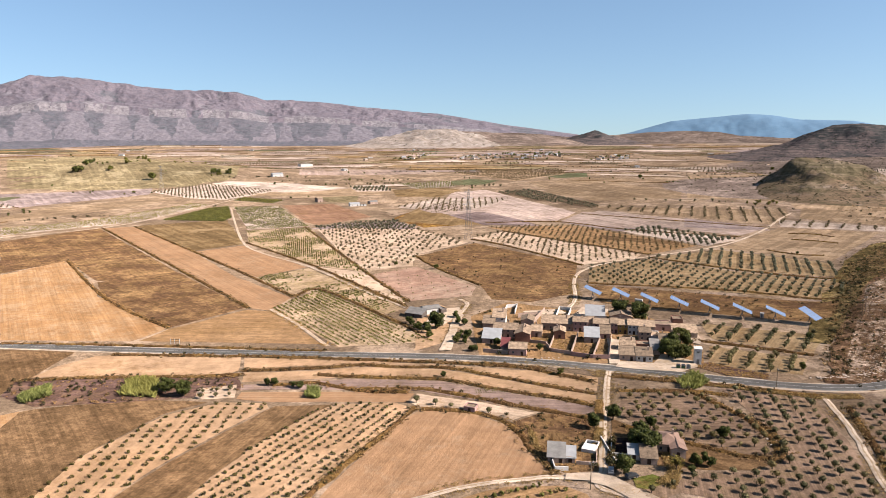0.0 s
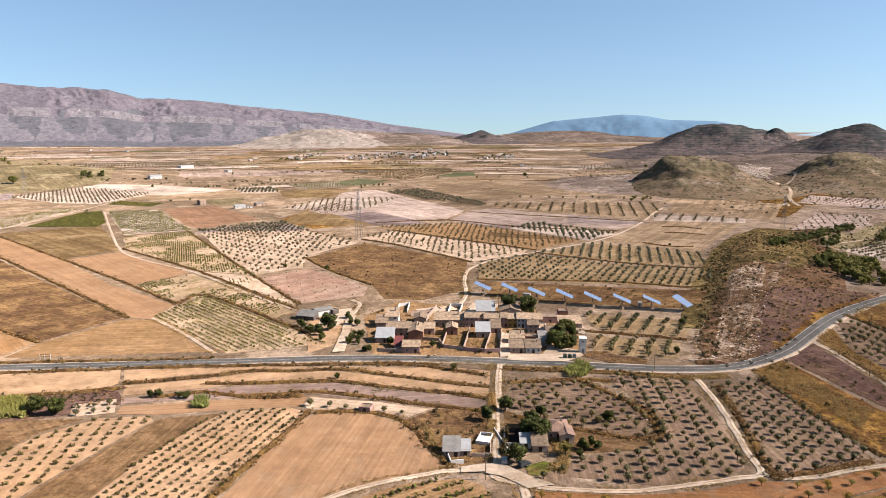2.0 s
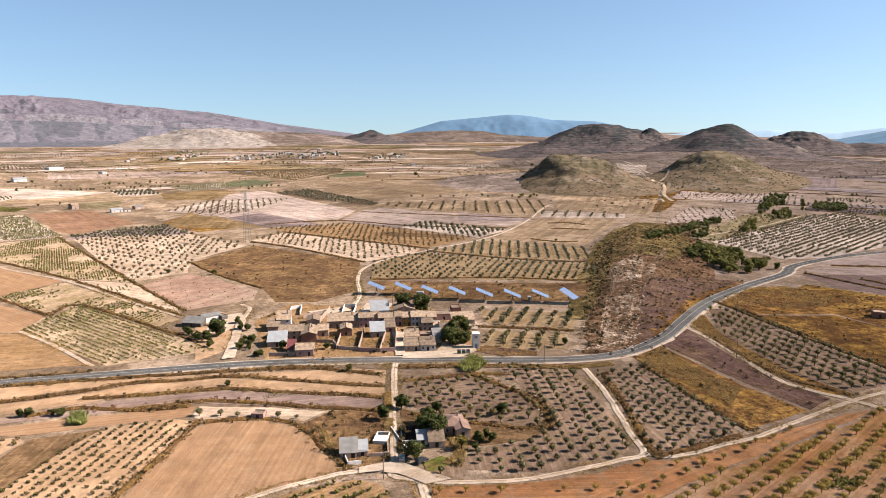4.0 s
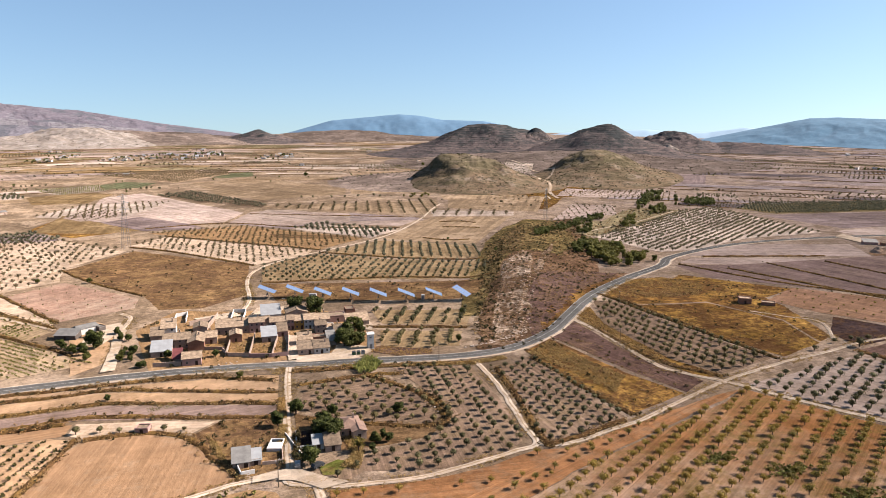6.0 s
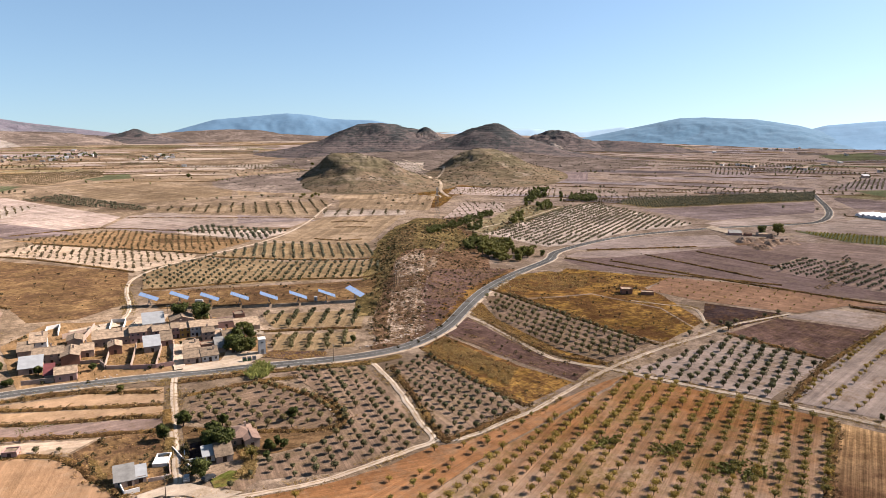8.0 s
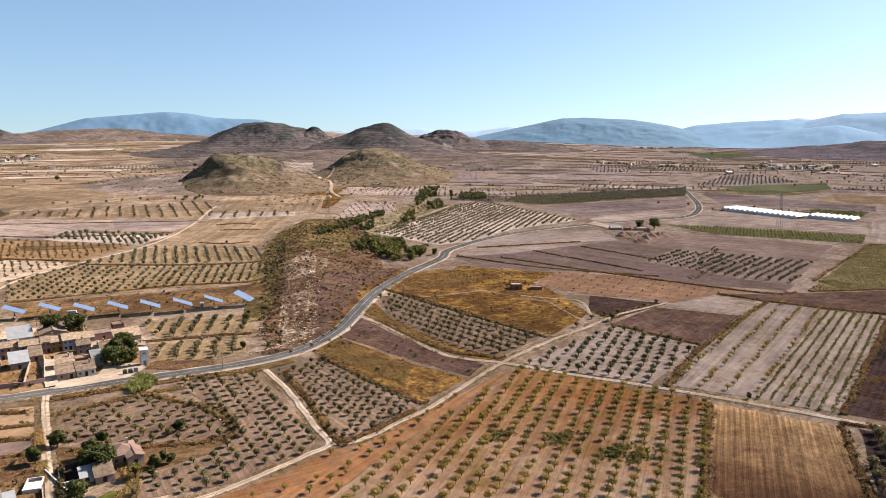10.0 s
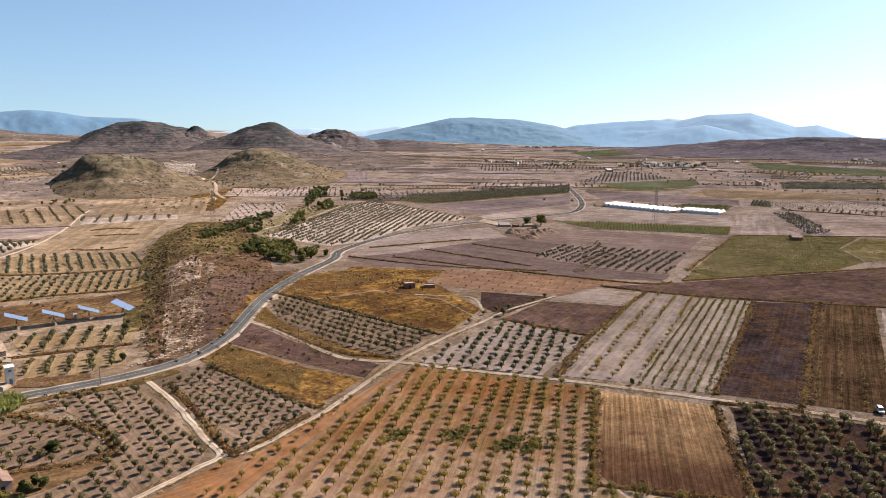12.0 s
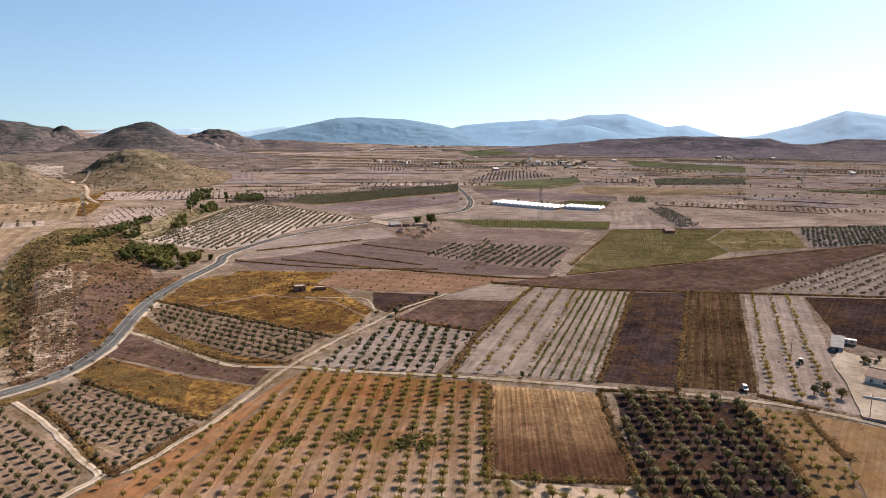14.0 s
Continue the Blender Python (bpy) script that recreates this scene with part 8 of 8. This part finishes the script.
for x, y, turn in ((331.0, 5.2, 20), (321.5, 0.6, 50), (325.4, 7.9, 5)):
    crate = thing("crate", x, y, turn, "small dark object between almond rows, built as a crate", "crate", "harvest crates", z=0.1)
    part("base", block(-0.35, -0.25, 0.0, 0.35, 0.25, 0.06), CRATE, crate)
    part("side", fuse(block(-0.35, -0.25, 0.06, 0.35, -0.2, 0.4), block(-0.35, 0.2, 0.06, 0.35, 0.25, 0.4), block(-0.35, -0.2, 0.06, -0.3, 0.2, 0.4), block(0.3, -0.2, 0.06, 0.35, 0.2, 0.4)), CRATE, crate)

van = thing("caravan", 368.5, -14.3, -95, "long white caravan beside the grey shed", "caravan")
part("body", fuse(block(0, 0, 0.45, 8.0, 2.4, 2.4), block(0.15, 0.1, 2.4, 7.85, 2.3, 2.65)), PAINT["white"], van)
for q in (0.8, 3.2, 5.6):
    part("window", block(q, -0.03, 1.3, q + 1.3, 0, 2.0), GLASS, van)
part("door", block(2.4, -0.03, 0.5, 3.1, 0, 2.2), FRAME, van)
for s in (0.1, 2.3):
    wheel(van, 4.0, s, 0.35, 0.22)

for k, (c, label) in enumerate((("green", "dark green recycling container by the road"), ("green", "dark green recycling container by the road"), ("silver", "grey recycling container by the road"))):
    q = thing("recycling_container", 98.0 + 2.0 * k, 283.6 - 0.4 * k, -12, label, "container", "recycling containers", z=0.45)
    part("body", fuse(slab([(0.1, 0.1, 1.35), (1.5, 0.1, 1.35), (1.5, 1.2, 1.35), (0.1, 1.2, 1.35)], 0.1), block(0, 0, 0, 1.6, 1.3, 1.25)), PAINT[c], q)
    part("lid", slab([(0.0, -0.05, 1.4), (1.6, -0.05, 1.4), (1.5, 1.3, 1.65), (0.1, 1.3, 1.65)], 0.08), PAINT["dark"], q)

tank = thing("water_tank", 43.2, 207.5, -25, "open white concrete irrigation tank, half empty", "water tank")
part("wall", fuse(block(0, 0, 0, 4.2, 0.25, 1.1), block(0, 7.0, 0, 4.2, 7.25, 1.1), block(0, 0.25, 0, 0.25, 7.0, 1.1), block(3.95, 0.25, 0, 4.2, 7.0, 1.1), block(0.25, 0.25, 0.9, 3.95, 4.6, 1.05)), WALL["white"], tank)
part("water", block(0.25, 0.25, 0.1, 3.95, 7.0, 0.5), GLASS, tank)

sign = thing("roadside_board", -129.5, 322.0, -4, "low empty board frame standing beside the road", "sign")
for q in (0, 2.0, 4.4):
    part("post", block(q, 0, -0.1, q + 0.2, 0.2, 2.2), WALL["white"], sign)
part("rail", fuse(block(0, 0.05, 1.9, 4.6, 0.15, 2.1), block(0, 0.05, 1.0, 4.6, 0.15, 1.15)), POLE_WOOD, sign)


# ---- greenhouses and far villages ----
def greenhouses(a, b, n, deep):
    dx, dy = (b[0] - a[0]) / n, (b[1] - a[1]) / n
    turn = math.degrees(math.atan2(dy, dx))
    w = math.hypot(dx, dy)
    for k in range(n):
        g = thing("greenhouse", a[0] + dx * k, a[1] + dy * k, turn, "white plastic gabled greenhouse tunnel in a row", "greenhouse", "row of greenhouses")
        part("cover", fuse(slab([(0, deep, 2.6), (0, 0, 2.6), (w / 2, 0, 4.6), (w / 2, deep, 4.6)], 0.1), slab([(w, 0, 2.6), (w, deep, 2.6), (w / 2, deep, 4.6), (w / 2, 0, 4.6)], 0.1)), PLASTIC, g)
        part("end_wall", ([(0, 0.1, 0), (w, 0.1, 0), (w, 0.1, 2.5), (w / 2, 0.1, 4.5), (0, 0.1, 2.5), (0, 0.3, 0), (w, 0.3, 0), (w, 0.3, 2.5), (w / 2, 0.3, 4.5), (0, 0.3, 2.5)],
                          [(0, 1, 2, 3, 4), (9, 8, 7, 6, 5), (0, 5, 6, 1), (1, 6, 7, 2), (2, 7, 8, 3), (3, 8, 9, 4), (4, 9, 5, 0)]), PLASTIC, g)


greenhouses((826, 369), (806, 276), 15, 26)
greenhouses((826, 272), (824, 226), 8, 22)


def far_farms(n):
    """Lone farm buildings and trees strewn over the far plain."""
    rng = np.random.default_rng(77)
    spots = []
    for k in range(n):
        az, r = rng.uniform(-32, 96), rng.uniform(1150, 2900)
        x, y = r * math.sin(radians(az)), r * math.cos(radians(az))
        if k % 6 == 0:
            building("barn", x, y, rng.uniform(-60, 60), rng.uniform(8, 18), rng.uniform(6, 10), rng.uniform(3, 5), rng.choice(["x", "m"]), rng.choice(["white", "plaster"]), rng.choice(["tile", "sheetroof", "greyroof"]), 1, 1, "lone pale farm building on the plain")
        for _ in range(int(rng.integers(1, 5))):
            px, py = x + rng.normal() * 25, y + rng.normal() * 8
            spots.append((px, py, height(px, py), rng.uniform(0.4, 1.0), 0.0))
    mass("scattered_trees", spots, "pine", "dark trees scattered over the far plain", "trees")


far_farms(230)


def far_village(poly, n, seed, tall=6.0):
    rng = np.random.default_rng(seed)
    kinds, trees = [], []
    for k in range(5):
        w, d, h = rng.uniform(7, 13), rng.uniform(6, 10), rng.uniform(3.2, 6.2)
        kinds.append((w, d, h))
    for i, (x, y) in enumerate(scatter(poly, n, rng)):
        w, d, h = kinds[int(rng.integers(5))]
        turn = -math.degrees(math.atan2(x, y)) + rng.normal() * 14
        building("house", x, y, turn, w, d, h, rng.choice(["x", "f", "m"]), rng.choice(["white", "white", "plaster"]), rng.choice(["tile", "sheetroof", "tile"]), 1, 1, "small pale house in a distant village")
        for _ in range(int(rng.integers(0, 4))):
            tx, ty = x + rng.normal() * 18, y - 6 + rng.normal() * 14
            trees.append((tx, ty, height(tx, ty), rng.uniform(0.8, 1.5), rng.random() * 6.28))
    mass("village_trees", trees, "pine", "dark trees between the houses of a distant village", "trees")


far_village([(-91, 2242), (-43, 2376), (-16, 2238), (-56, 2175)], 9, 1)
far_village([(-8, 2082), (93, 2200), (364, 2387), (371, 2145), (239, 1986), (54, 2012)], 62, 2)
far_village([(401, 2032), (555, 2203), (555, 2066), (437, 1931)], 14, 3)
far_village([(1556, 680), (1756, 687), (2012, 612), (1627, 487), (1560, 596)], 34, 4)
far_village([(2296, 309), (2569, 204), (2571, 86), (2252, 147)], 26, 5)
far_village([(1581, 1052), (1722, 1031), (1531, 913)], 7, 6)
far_village([(1513, 873), (1658, 854), (1499, 769)], 8, 7)
far_village([(-139, 2091), (-41, 2219), (-31, 2111), (-103, 2031)], 8, 8)
far_village([(2643, 1641), (3276, 1690), (2734, 1410)], 8, 9)
